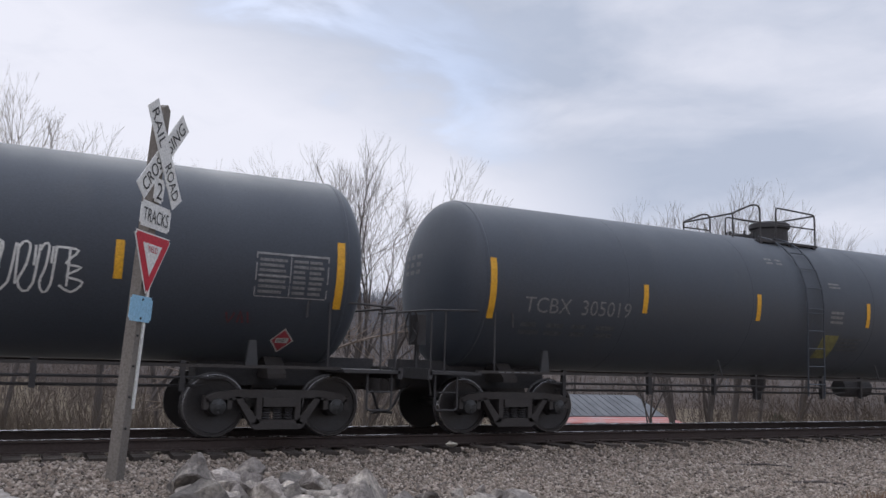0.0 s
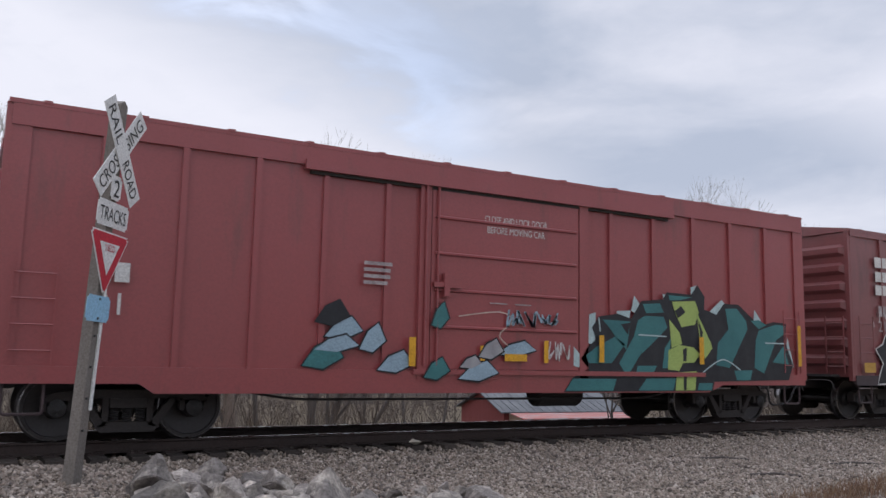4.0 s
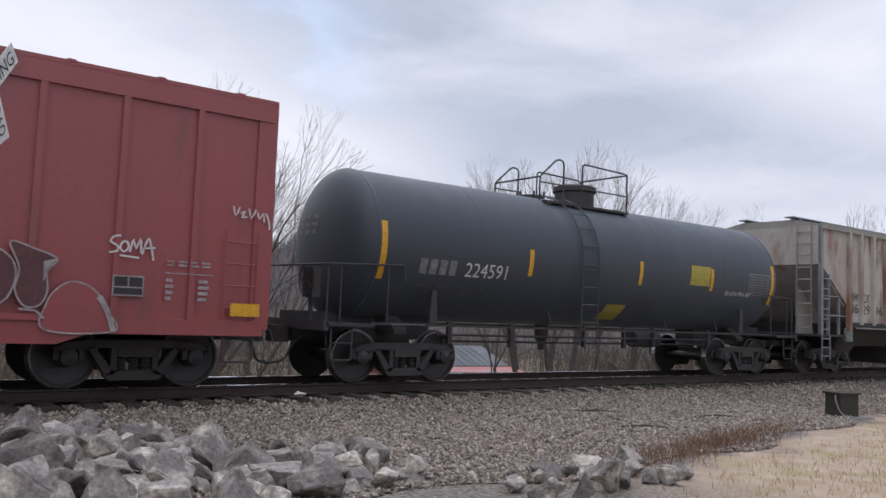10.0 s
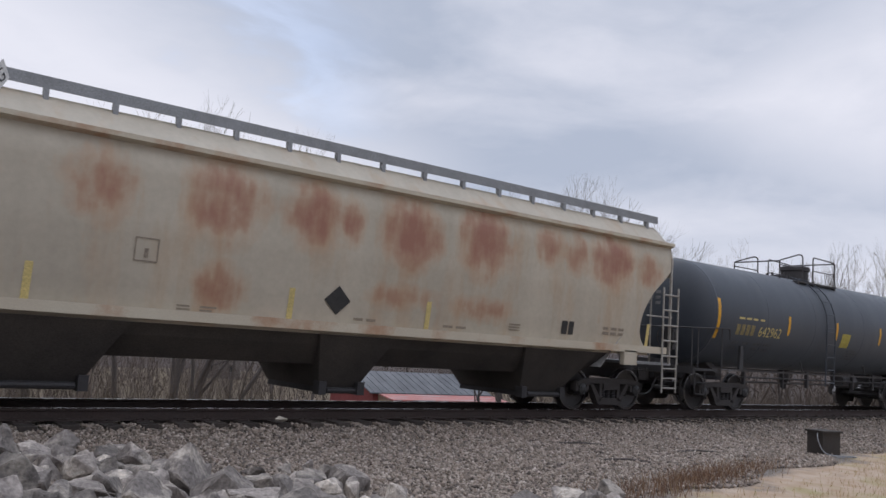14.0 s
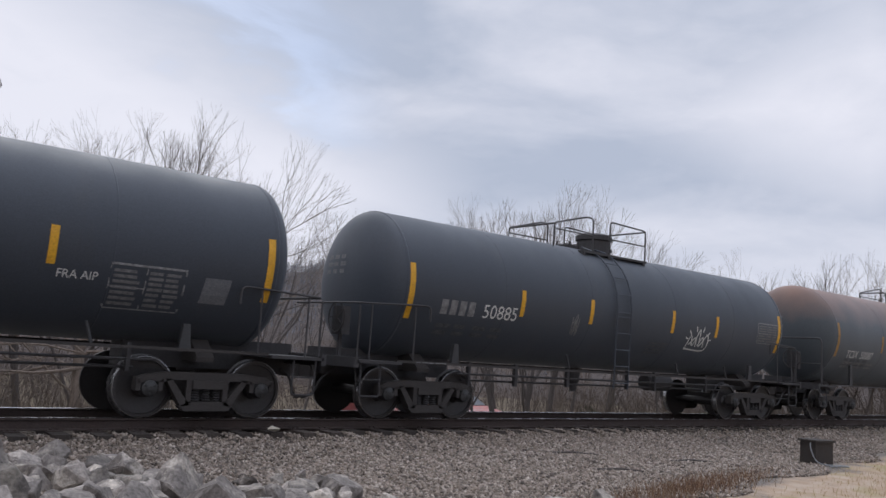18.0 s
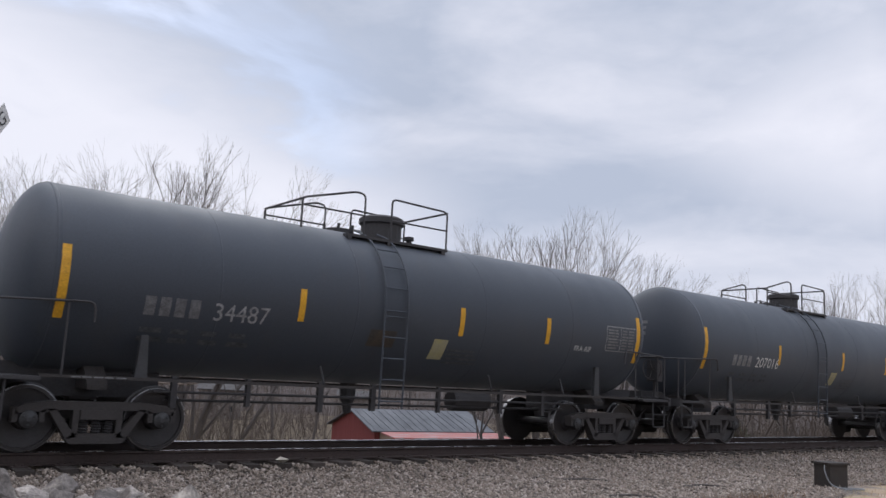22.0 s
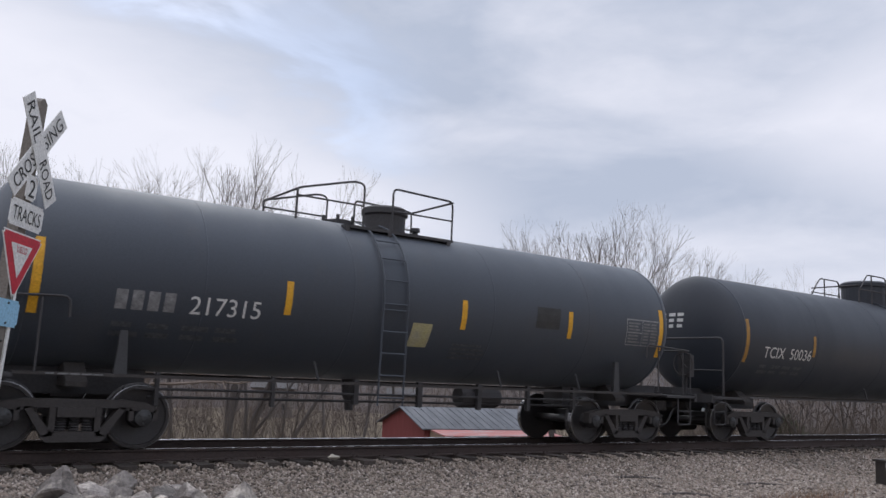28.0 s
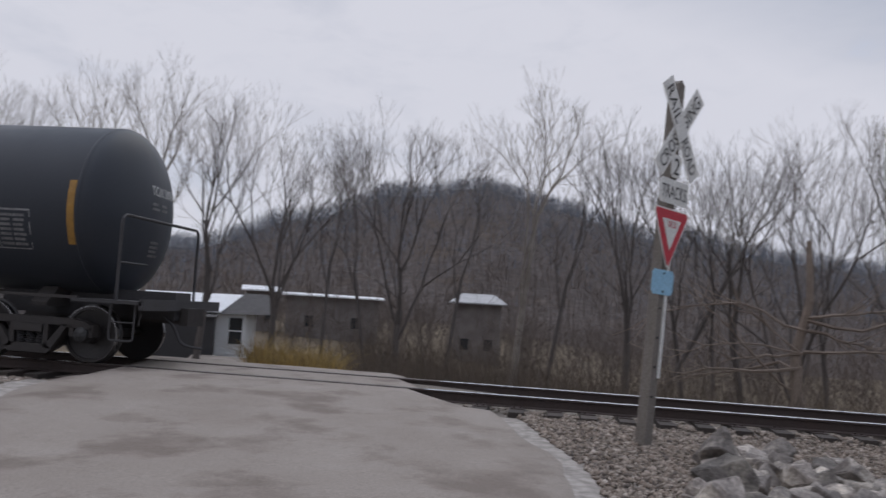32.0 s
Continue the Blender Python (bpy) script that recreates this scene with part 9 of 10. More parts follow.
def stones(name, count, place, size, seed, material, label, squash=0.7):
    """Loose stones in one mesh, each a small rough lump."""
    rng = np.random.default_rng(seed)
    corners = np.array([(1, 0, 0), (-1, 0, 0), (0, 1, 0), (0, -1, 0), (0, 0, 1), (0, 0, -1)], float)
    tri = np.array([(0, 2, 4), (2, 1, 4), (1, 3, 4), (3, 0, 4), (2, 0, 5), (1, 2, 5), (3, 1, 5), (0, 3, 5)])
    pts = place(rng, count)
    count = len(pts)
    r = size[0] + (size[1] - size[0]) * rng.random(count) ** 2
    v = corners[None] * (1 + rng.uniform(-0.35, 0.35, (count, 6, 1))) + rng.uniform(-0.38, 0.38, (count, 6, 3))
    v = v * rng.uniform(0.7, 1.25, (count, 1, 3))
    v[:, :, 2] *= squash
    a = rng.uniform(0, math.tau, count)
    c, s = np.cos(a)[:, None], np.sin(a)[:, None]
    v = np.stack([v[:, :, 0] * c - v[:, :, 1] * s, v[:, :, 0] * s + v[:, :, 1] * c, v[:, :, 2]], 2) * r[:, None, None] + pts[:, None, :]
    f = tri[None] + (np.arange(count) * 6)[:, None, None]
    me = bpy.data.meshes.new(name)
    verts, faces = v.reshape(-1, 3), f.reshape(-1, 3)
    me.vertices.add(len(verts)); me.vertices.foreach_set("co", verts.ravel())
    me.loops.add(faces.size); me.loops.foreach_set("vertex_index", faces.ravel().astype(np.int32))
    me.polygons.add(len(faces)); me.polygons.foreach_set("loop_start", np.arange(0, faces.size, 3, dtype=np.int32))
    me.update()
    ob = link_mesh(name, me, material)
    tagged(ob, label, "gravel", kind="stuff")


def build_ballast():
    m = island_mat("mixed_grey_ballast", [(0.069, 0.057, 0.049), (0.200, 0.165, 0.137), (0.308, 0.253, 0.207), (0.123, 0.096, 0.077), (0.369, 0.316, 0.267), (0.092, 0.077, 0.069), (0.232, 0.182, 0.148), (0.445, 0.389, 0.339)])

    def place(rng, n):
        u = rng.random(n)
        x = np.where(u < 0.75, rng.uniform(-0.4, 16, n), rng.uniform(16, 34, n))
        y = -1.0 - 6.4 * rng.random(n) ** 0.95
        keep = (x > road_right(y) + 0.25) & (y > -7.2 + 0.2 * np.clip(x - 8.2, 0, 12) + 0.25 * np.sin(x * 1.7))
        keep &= ~((np.abs(y) < 1.48) & (np.abs((x / 0.53) - np.round(x / 0.53)) < 0.3))
        x, y = x[keep], y[keep]
        z = np.array([ground_z(a, b) for a, b in zip(x, y)]) + rng.uniform(0, 0.02, len(x)) + 0.05 * np.clip((y + 1.75) / 0.4, 0, 1)
        return np.stack([x, y, z], 1)

    def road_right(y):
        return np.array([road_edges(q)[1] for q in y])
    stones("ballast", 165000, place, (0.015, 0.042), 5, m, "loose grey and tan ballast stones beside the rails")

    def between(rng, n):
        x, y = rng.uniform(-14, 40, n), rng.uniform(-0.95, 2.6, n)
        keep = ~((x > -7.4) & (x < -1.8)) & (np.abs((x / 0.53) - np.round(x / 0.53)) > 0.2) & (np.abs(np.abs(y) - 0.755) > 0.1)
        x, y = x[keep], y[keep]
        return np.stack([x, y, np.full(len(x), -0.255)], 1)
    stones("ballast_in_track", 16000, between, (0.02, 0.045), 6, m, "ballast stones between the timber ties")

    def left(rng, n):
        x, y = rng.uniform(-16, -7.0, n), rng.uniform(-6, -1.0, n)
        keep = x < np.array([road_edges(q)[0] for q in y]) - 0.1
        x, y = x[keep], y[keep]
        return np.stack([x, y, [ground_z(a, b) for a, b in zip(x, y)]], 1)
    stones("ballast_beyond_the_road", 14000, left, (0.02, 0.045), 7, m, "loose grey ballast beyond the road")


def boulder(seed, size):
    """A broken block: the hull of scattered points, with flat faces and sharp edges."""
    rng = random.Random(seed)
    bm = bmesh.new()
    for _ in range(10):
        v = Vector((rng.gauss(0, 1), rng.gauss(0, 1), rng.gauss(0, 1))).normalized() * rng.uniform(0.85, 1.1)
        bm.verts.new((v.x * size[0], v.y * size[1], v.z * size[2]))
    hull = bmesh.ops.convex_hull(bm, input=bm.verts[:])
    bmesh.ops.delete(bm, geom=list({v for v in hull["geom_interior"] + hull["geom_unused"] if isinstance(v, bmesh.types.BMVert)}), context="VERTS")
    bmesh.ops.dissolve_limit(bm, angle_limit=0.25, verts=bm.verts[:], edges=bm.edges[:])
    bmesh.ops.bevel(bm, geom=bm.edges[:], offset=0.012 * min(size) / 0.2, segments=1, affect="EDGES")
    bmesh.ops.triangulate(bm, faces=bm.faces[:])
    for _ in range(2):
        long = [e for e in bm.edges if e.calc_length() > 0.3 * max(size)]
        if long:
            bmesh.ops.subdivide_edges(bm, edges=long, cuts=1)
            bmesh.ops.triangulate(bm, faces=bm.faces[:])
    for v in bm.verts:       # chipped faces
        v.co += v.co.normalized() * 0.16 * min(size) * noise.noise(v.co * (2.2 / max(size)) + Vector((seed, 0, 0)))
        v.co += Vector((rng.uniform(-1, 1), rng.uniform(-1, 1), rng.uniform(-1, 1))) * 0.025 * min(size)
    return bm


def build_rocks():
    rng = random.Random(12)
    spots = []
    for seed, n, x0, x1, ya, yb, s0, s1 in ROCK_HEAPS:
        r = random.Random(seed)
        for _ in range(n):
            x, y, s = r.uniform(x0, x1), r.uniform(ya, yb), s0 + (s1 - s0) * r.random() ** 1.5
            if all(math.hypot(x - a, y - b) > 0.52 * (s + c) for a, b, c in spots):
                spots.append((x, y, s))
    for i, (x, y, s) in enumerate(spots):
        bm = boulder(100 + i, (s * rng.uniform(0.9, 1.2), s * rng.uniform(0.75, 1.0), s * rng.uniform(0.6, 0.85)))
        low = min(v.co.z for v in bm.verts)
        ob = part("rock", bm, M["rock"], at=pose(x, y, ground_z(x, y) - low - s * 0.18, rng.uniform(-12, 12), rng.uniform(-12, 12), rng.uniform(0, 360)))
        tagged(ob, "broken grey limestone boulder beside the gravel", "rock", "riprap heap")


# where the broken rock lies: seed, tries, x and y range, size range
ROCK_HEAPS = ((1, 120, 1.8, 3.1, -4.3, -3.4, 0.2, 0.34), (2, 200, 1.5, 3.4, -6.0, -4.3, 0.2, 0.42), (3, 160, 3.0, 4.9, -6.9, -5.5, 0.14, 0.34), (4, 30, 5.2, 7.2, -8.0, -7.1, 0.12, 0.3), (5, 90, 1.2, 3.2, -7.6, -6.0, 0.2, 0.36), (6, 12, 4.2, 5.2, -5.2, -4.4, 0.1, 0.2))


def build_grass():
    """Straw-coloured dead grass, and dry weeds, blade by blade."""
    def tufts(name, n, area, height, width, seed, cols, label):
        rng = np.random.default_rng(seed)
        p = area(rng, n)
        n = len(p)
        a, lean = rng.uniform(0, math.tau, n), rng.uniform(0.1, 0.9, n)
        h = rng.uniform(*height, n)
        d = np.stack([np.cos(a), np.sin(a), np.zeros(n)], 1)
        q = np.stack([-np.sin(a + 1.3), np.cos(a + 1.3), np.zeros(n)], 1) * width
        mid = p + d * (lean * h * 0.35)[:, None] + np.array([0, 0, 1]) * (h * 0.6)[:, None]
        tip = p + d * (lean * h)[:, None] + np.array([0, 0, 1]) * (h * (1 - 0.3 * lean))[:, None]
        v = np.stack([p - q, p + q, mid + q * 0.6, mid - q * 0.6, tip], 1).reshape(-1, 3)
        fs = []
        for i in range(n):
            b = i * 5
            fs += [(b, b + 1, b + 2, b + 3), (b + 3, b + 2, b + 4)]
        ob = link_mesh(name, data_mesh(name, v, fs), island_mat(name + "_blades", cols))
        tagged(ob, label, "grass", kind="stuff")

    def apron(rng, n):
        x, y = rng.uniform(4.5, 26, n), -5.2 - 5.5 * rng.random(n)
        edge = -8.8 + 0.2 * x + 0.3 * np.sin(x * 0.9)
        keep = (y < edge) & (x > 6.5) & (rng.random(n) < np.clip((edge - y) / 1.2, 0.1, 1))
        x, y = x[keep], y[keep]
        return np.stack([x, y, [ground_z(a, b) for a, b in zip(x, y)]], 1)
    tufts("dead_grass", 12000, apron, (0.03, 0.11), 0.004, 3, [(0.36, 0.25, 0.13), (0.45, 0.33, 0.18), (0.3, 0.2, 0.1), (0.5, 0.4, 0.24), (0.26, 0.24, 0.09)], "short straw-coloured dead grass on the verge")

    def weeds(rng, n):
        x = rng.normal(9.6, 1.4, n)
        y = -6.75 + rng.normal(0, 0.2, n) + 0.2 * (x - 9)
        return np.stack([x, y, [ground_z(a, b) for a, b in zip(x, y)]], 1)
    tufts("dry_weeds", 1600, weeds, (0.08, 0.28), 0.004, 4, [(0.12, 0.075, 0.05), (0.2, 0.12, 0.08), (0.26, 0.17, 0.1)], "brown dry weeds at the edge of the gravel")

    def reeds(rng, n):
        x, y = rng.uniform(-12, -5.5, n), rng.uniform(7, 13, n)
        keep = (x > -0.375 * (y + 13.2)) & (x < -0.262 * (y + 13.2))
        x, y = x[keep], y[keep]
        return np.stack([x, y, [ground_z(a, b) for a, b in zip(x, y)]], 1)
    tufts("golden_reeds", 6500, reeds, (0.9, 1.7), 0.011, 9, [(0.32, 0.21, 0.07), (0.38, 0.27, 0.095), (0.24, 0.175, 0.075), (0.17, 0.125, 0.065)], "golden dead grass beside the far lane")

    def brush(rng, n):
        x, y = rng.uniform(-14, 75, n), 5 + 22 * rng.random(n) ** 1.3
        keep = ~((x < -3 - y * 0.3) & (y < 26))
        x, y = x[keep], y[keep]
        z = np.array([ground_z(a, b) for a, b in zip(x, y)])
        far, az = np.hypot(x, y + 13.2), np.degrees(np.arctan2(x, y + 13.2))
        keep = ~((az > 28) & (az < 45) & (z + 1.5 > 1.23 - 0.075 * far))
        return np.stack([x[keep], y[keep], z[keep]], 1)
    def scrub(rng, n):
        x, y = rng.uniform(-16, 9, n), 8 + 26 * rng.random(n)
        keep = x > -0.25 * (y + 13.2) + 0.5 * np.sin(y * 1.3)
        x, y = x[keep], y[keep]
        return np.stack([x, y, [ground_z(a, b) for a, b in zip(x, y)]], 1)
    tufts("scrub", 16000, scrub, (0.8, 2.6), 0.007, 11, [(0.085, 0.068, 0.056), (0.11, 0.085, 0.066), (0.13, 0.1, 0.076), (0.07, 0.057, 0.05)], "dense dark brown winter scrub below the bank")
    tufts("brush", 30000, brush, (0.5, 2.2), 0.006, 10, [(0.090, 0.072, 0.059), (0.117, 0.093, 0.072), (0.140, 0.113, 0.087), (0.077, 0.063, 0.053), (0.108, 0.093, 0.068)], "tangle of brown winter brush beyond the track")


def build_crossing_sign():
    """Timber post with crossbuck, track count, yield sign and a small blue notice."""
    x, y = SIGN_AT
    zb = ground_z(x, y)
    s = tagged(new("crossing_sign"), "weathered timber post with white crossbuck and red yield sign", "road sign")
    s.matrix_basis = pose(x, y, zb, *SIGN_LEAN)
    bm = bmesh.new()
    prism(bm, [(-0.075, -0.2), (0.075, -0.2), (0.07, SIGN_H), (0.0, SIGN_H + 0.05), (-0.07, SIGN_H)], -0.06, 0.06)
    part("post", bm, M["post"], s)
    f = -0.075
    # the bare narrow strip up the post
    bm = bmesh.new()
    box(bm, 0.03, 0.075, f - 0.005, f + 0.012, 0.75, SIGN_H - 1.6)
    part("reflective_strip", bm, M["sign_white"], s, "white reflective strip")
    for k in range(5):
        bm = bmesh.new()
        lathe(bm, [(f - 0.001, 0.012), (f + 0.02, 0.012)], "y", 8, (-0.03, 0, 0.55 + k * 0.32))
        part("post_hole", bm, M["sign_black"], s)
    c = SIGN_H - 0.52
    for name, ang, words in (("blade", 52, ("RAIL", "ROAD")), ("blade", -52, ("CROS", "SING"))):
        a = radians(-ang)
        d = f - (0.03 if ang > 0 else 0.015)
        bm = bmesh.new()
        box(bm, -0.61, 0.61, d - 0.004, d + 0.004, -0.115, 0.115)
        rotm = Matrix.Rotation(-a, 4, "Y")
        for v in bm.verts:
            v.co = rotm @ v.co
            v.co.z += c
        bl = part(name, bm, M["sign_white"], s, "white crossbuck blade with black letters")
        for w, x0 in ((words[0], -0.55), (words[1], 0.1)):
            vs, fs = text_data(w, 0.0)
            wide = max(v[0] for v in vs)
            pts = [rotm @ Vector((x0 + v[0] * 0.44 / wide, d - 0.008, -0.075 + v[1] * 0.15)) for v in vs]
            link_mesh("lettering", data_mesh("lettering", [(p.x, p.y, p.z + c) for p in pts], fs), M["sign_black"], bl)

    def plate(name, w, h, z, mat_name, words=None, size=0.15, col="sign_black", label="", back=0.0):
        bm = bmesh.new()
        box(bm, -w / 2, w / 2, f - 0.012 - back, f - 0.006 - back, z - h / 2, z + h / 2)
        bmesh.ops.bevel(bm, geom=[e for e in bm.edges if abs((e.verts[0].co - e.verts[1].co).y) > 0.003], offset=0.03, segments=3, affect="EDGES")
        p = part(name, bm, M[mat_name], s, label)
        if words:
            vs, fs = text_data(words)
            wide = max(v[0] for v in vs)
            k = min(size, (w * 0.84) / wide)
            link_mesh("lettering", data_mesh("lettering", [(v[0] * k - wide * k / 2, f - 0.016 - back, z - size / 2 + v[1] * size) for v in vs], fs), M[col], p)
        return p
    plate("count_plate", 0.2, 0.26, c - 0.4, "sign_white", "2", 0.19)
    plate("tracks_plate", 0.62, 0.27, c - 0.69, "sign_white", "TRACKS", 0.15)
    ztop = c - 0.88
    W, H = 0.78, 0.68
    bm = bmesh.new()
    def tri(k, yy):
        cz = ztop - H / 3
        return [(-W / 2 * k, cz + H / 3 * k), (W / 2 * k, cz + H / 3 * k), (0.0, cz - 2 * H / 3 * k)]
    prism(bm, tri(1.0, 0), f - 0.012, f - 0.006)
    bmesh.ops.bevel(bm, geom=[e for e in bm.edges if abs((e.verts[0].co - e.verts[1].co).y) > 0.003], offset=0.04, segments=3, affect="EDGES")
    yp = part("yield_plate", bm, M["sign_white"], s, "red and white triangular yield plate")
    bm = bmesh.new()
    prism(bm, tri(0.93, 0), f - 0.016, f - 0.0125)
    bmesh.ops.bevel(bm, geom=[e for e in bm.edges if abs((e.verts[0].co - e.verts[1].co).y) > 0.002], offset=0.03, segments=3, affect="EDGES")
    part("red_border", bm, M["sign_red"], yp)
    bm = bmesh.new()
    prism(bm, tri(0.5, 0), f - 0.02, f - 0.0165)
    part("white_centre", bm, M["sign_white"], yp)
    vs, fs = text_data("YIELD")
    wide = max(v[0] for v in vs)
    k = 0.2 / wide
    link_mesh("lettering", data_mesh("lettering", [(v[0] * k - 0.1, f - 0.024, ztop - 0.2 + v[1] * 0.07) for v in vs], fs), M["sign_red"], yp)
    bl = plate("notice_plate", 0.44, 0.27, ztop - H - 0.13, "sign_blue", None, label="small faded blue notice")
    for v in bl.data.vertices:
        v.co.x -= 0.06
    for zz in (0.1, -0.1):
        bm = bmesh.new()
        lathe(bm, [(f - 0.02, 0.012), (f - 0.012, 0.014)], "y", 8, (-0.05, 0, ztop - H - 0.13 + zz))
        part("bolt", bm, M["sign_black"], bl)


SIGN_AT, SIGN_LEAN, SIGN_H = (1.0, -3.9), (2.2, 1.7, 53.0), 4.0


def build_signal_box():
    """A rusty open-topped iron bin with a loop of cable at the gravel's edge."""
    x, y = 15.45, -5.35
    z = ground_z(x, y)
    b = tagged(new("relay_box"), "rusty black iron box at the edge of the gravel", "junction box")
    b.matrix_basis = pose(x, y, z, 0, 0, -14) @ Matrix.Diagonal((0.82, 0.82, 0.82, 1))
    bm = bmesh.new()
    box(bm, -0.27, 0.27, -0.22, 0.22, -0.05, 0.5)
    part("case", bm, M["iron"], b)
    bm = bmesh.new()
    box(bm, -0.31, 0.31, -0.26, 0.26, 0.5, 0.545)
    part("lid", bm, M["iron"], b)
    bm = bmesh.new()
    tube(bm, bend([(-0.3, -0.1, 0.48), (-0.38, -0.15, 0.4), (-0.33, -0.25, 0.1), (-0.25, -0.4, 0.03), (0.3, -0.55, 0.03), (0.25, -0.7, 0.03), (-0.35, -0.65, 0.03)], 0.12), 0.014)
    part("cable", bm, M["galv"], b)
    for x0, y0, ln, a in ((10.2, -5.0, 0.7, -38), (11.0, -3.3, 0.9, -30), (12.6, -4.6, 0.8, -24), (10.9, -5.75, 0.6, 20)):
        bm = bmesh.new()
        tube(bm, [(-ln / 2, 0, 0.02), (0, 0.03, 0.05), (ln / 2, 0, 0.03)], 0.022, 6, 0.012)
        st = part("stick", bm, M["bark"], at=pose(x0, y0, ground_z(x0, y0), 0, 0, a))
        tagged(st, "broken grey branch lying on gravel", "stick")
    bm = boulder(77, (0.13, 0.1, 0.07))
    st = part("stone", bm, M["concrete_bit"], at=pose(6.3, -1.25, -0.12, 0, 0, 12))
    tagged(st, "pale square stone lying on a tie end", "stone")


def build_barn():
    """Low red shed with a grey roof and a faded red lean-to."""
    d = 0.0
    b = tagged(new("barn"), "low red board barn with grey metal roof and faded red lean-to", "barn")
    b.matrix_basis = BARN_POSE
    L, w, e, r = BARN_L, 3.4, 2.7, 3.88
    bm = bmesh.new()
    box(bm, 0, 0.12, -w, w, 0, e)
    prism(bm, [(-w, e), (w, e), (0, r - 0.05)], 0, 0.12, "x")
    part("gable_wall", bm, M["barn_red"], b, "red board gable wall")
    bm = bmesh.new()
    box(bm, 0.12, L, -w, -w + 0.12, 0, e)
    part("front_wall", bm, M["barn_red"], b)
    bm = bmesh.new()
    box(bm, 0.12, L, w - 0.12, w, 0, e)
    part("rear_wall", bm, M["barn_red"], b)
    bm = bmesh.new()
    box(bm, L - 0.12, L, -w, w, 0, e)
    prism(bm, [(-w, e), (w, e), (0, r - 0.05)], L - 0.12, L, "x")
    part("gable_wall", bm, M["barn_red"], b)
    for s in (-1, 1):
        bm = bmesh.new()
        prism(bm, [(s * -0.02, r), (s * -0.02, r + 0.06), (s * (w + 0.3), e - 0.06), (s * (w + 0.3), e - 0.14)], -0.35, L + 0.3, "x")
        part("roof", bm, M["roof_metal"], b)
        for k in range(int(L / 0.6)):
            bm = bmesh.new()
            x = k * 0.6
            prism(bm, [(0, r + 0.06), (0, r + 0.09), (s * (w + 0.3), e - 0.03), (s * (w + 0.3), e - 0.06)], x - 0.02, x + 0.02, "x")
            part("roof_rib", bm, M["roof_metal"], b)
    # lean-to along the track side
    bm = bmesh.new()
    prism(bm, [(-w - 0.32, e - 0.2), (-w - 0.32, e - 0.12), (-w - 2.3, e - 0.36), (-w - 2.3, e - 0.44)], 0.3, L + 0.4, "x")
    part("lean_to_roof", bm, M["roof_red"], b, "faded red metal lean-to roof")
    bm = bmesh.new()
    box(bm, 0.5, L + 0.2, -w - 2.15, -w - 2.05, 0, e - 0.42)
    prism(bm, [(-w - 2.15, 0), (-w, 0), (-w, e - 0.2), (-w - 2.15, e - 0.42)], 0.4, 0.5, "x")
    part("lean_to_wall", bm, M["barn_pale"], b)
    bm = bmesh.new()
    box(bm, -0.04, 0.0, -w + 0.3, -w + 0.75, 1.0, 1.6)
    part("window", bm, M["glass_dark"], b)


BARN_POSE, BARN_L = pose(32.25, 37.7, -5.0, 0, 0, -6), 9.5


M["roof_dull"] = mat("dull_grey_roofing", (0.42, 0.42, 0.43), 0.6, col2=(0.25, 0.25, 0.26), scale=1.2, amount=0.9)
M["far_siding"] = mat("dull_pale_siding", (0.2, 0.18, 0.17), 0.8, col2=(0.1, 0.085, 0.08), scale=1.1, amount=0.8)


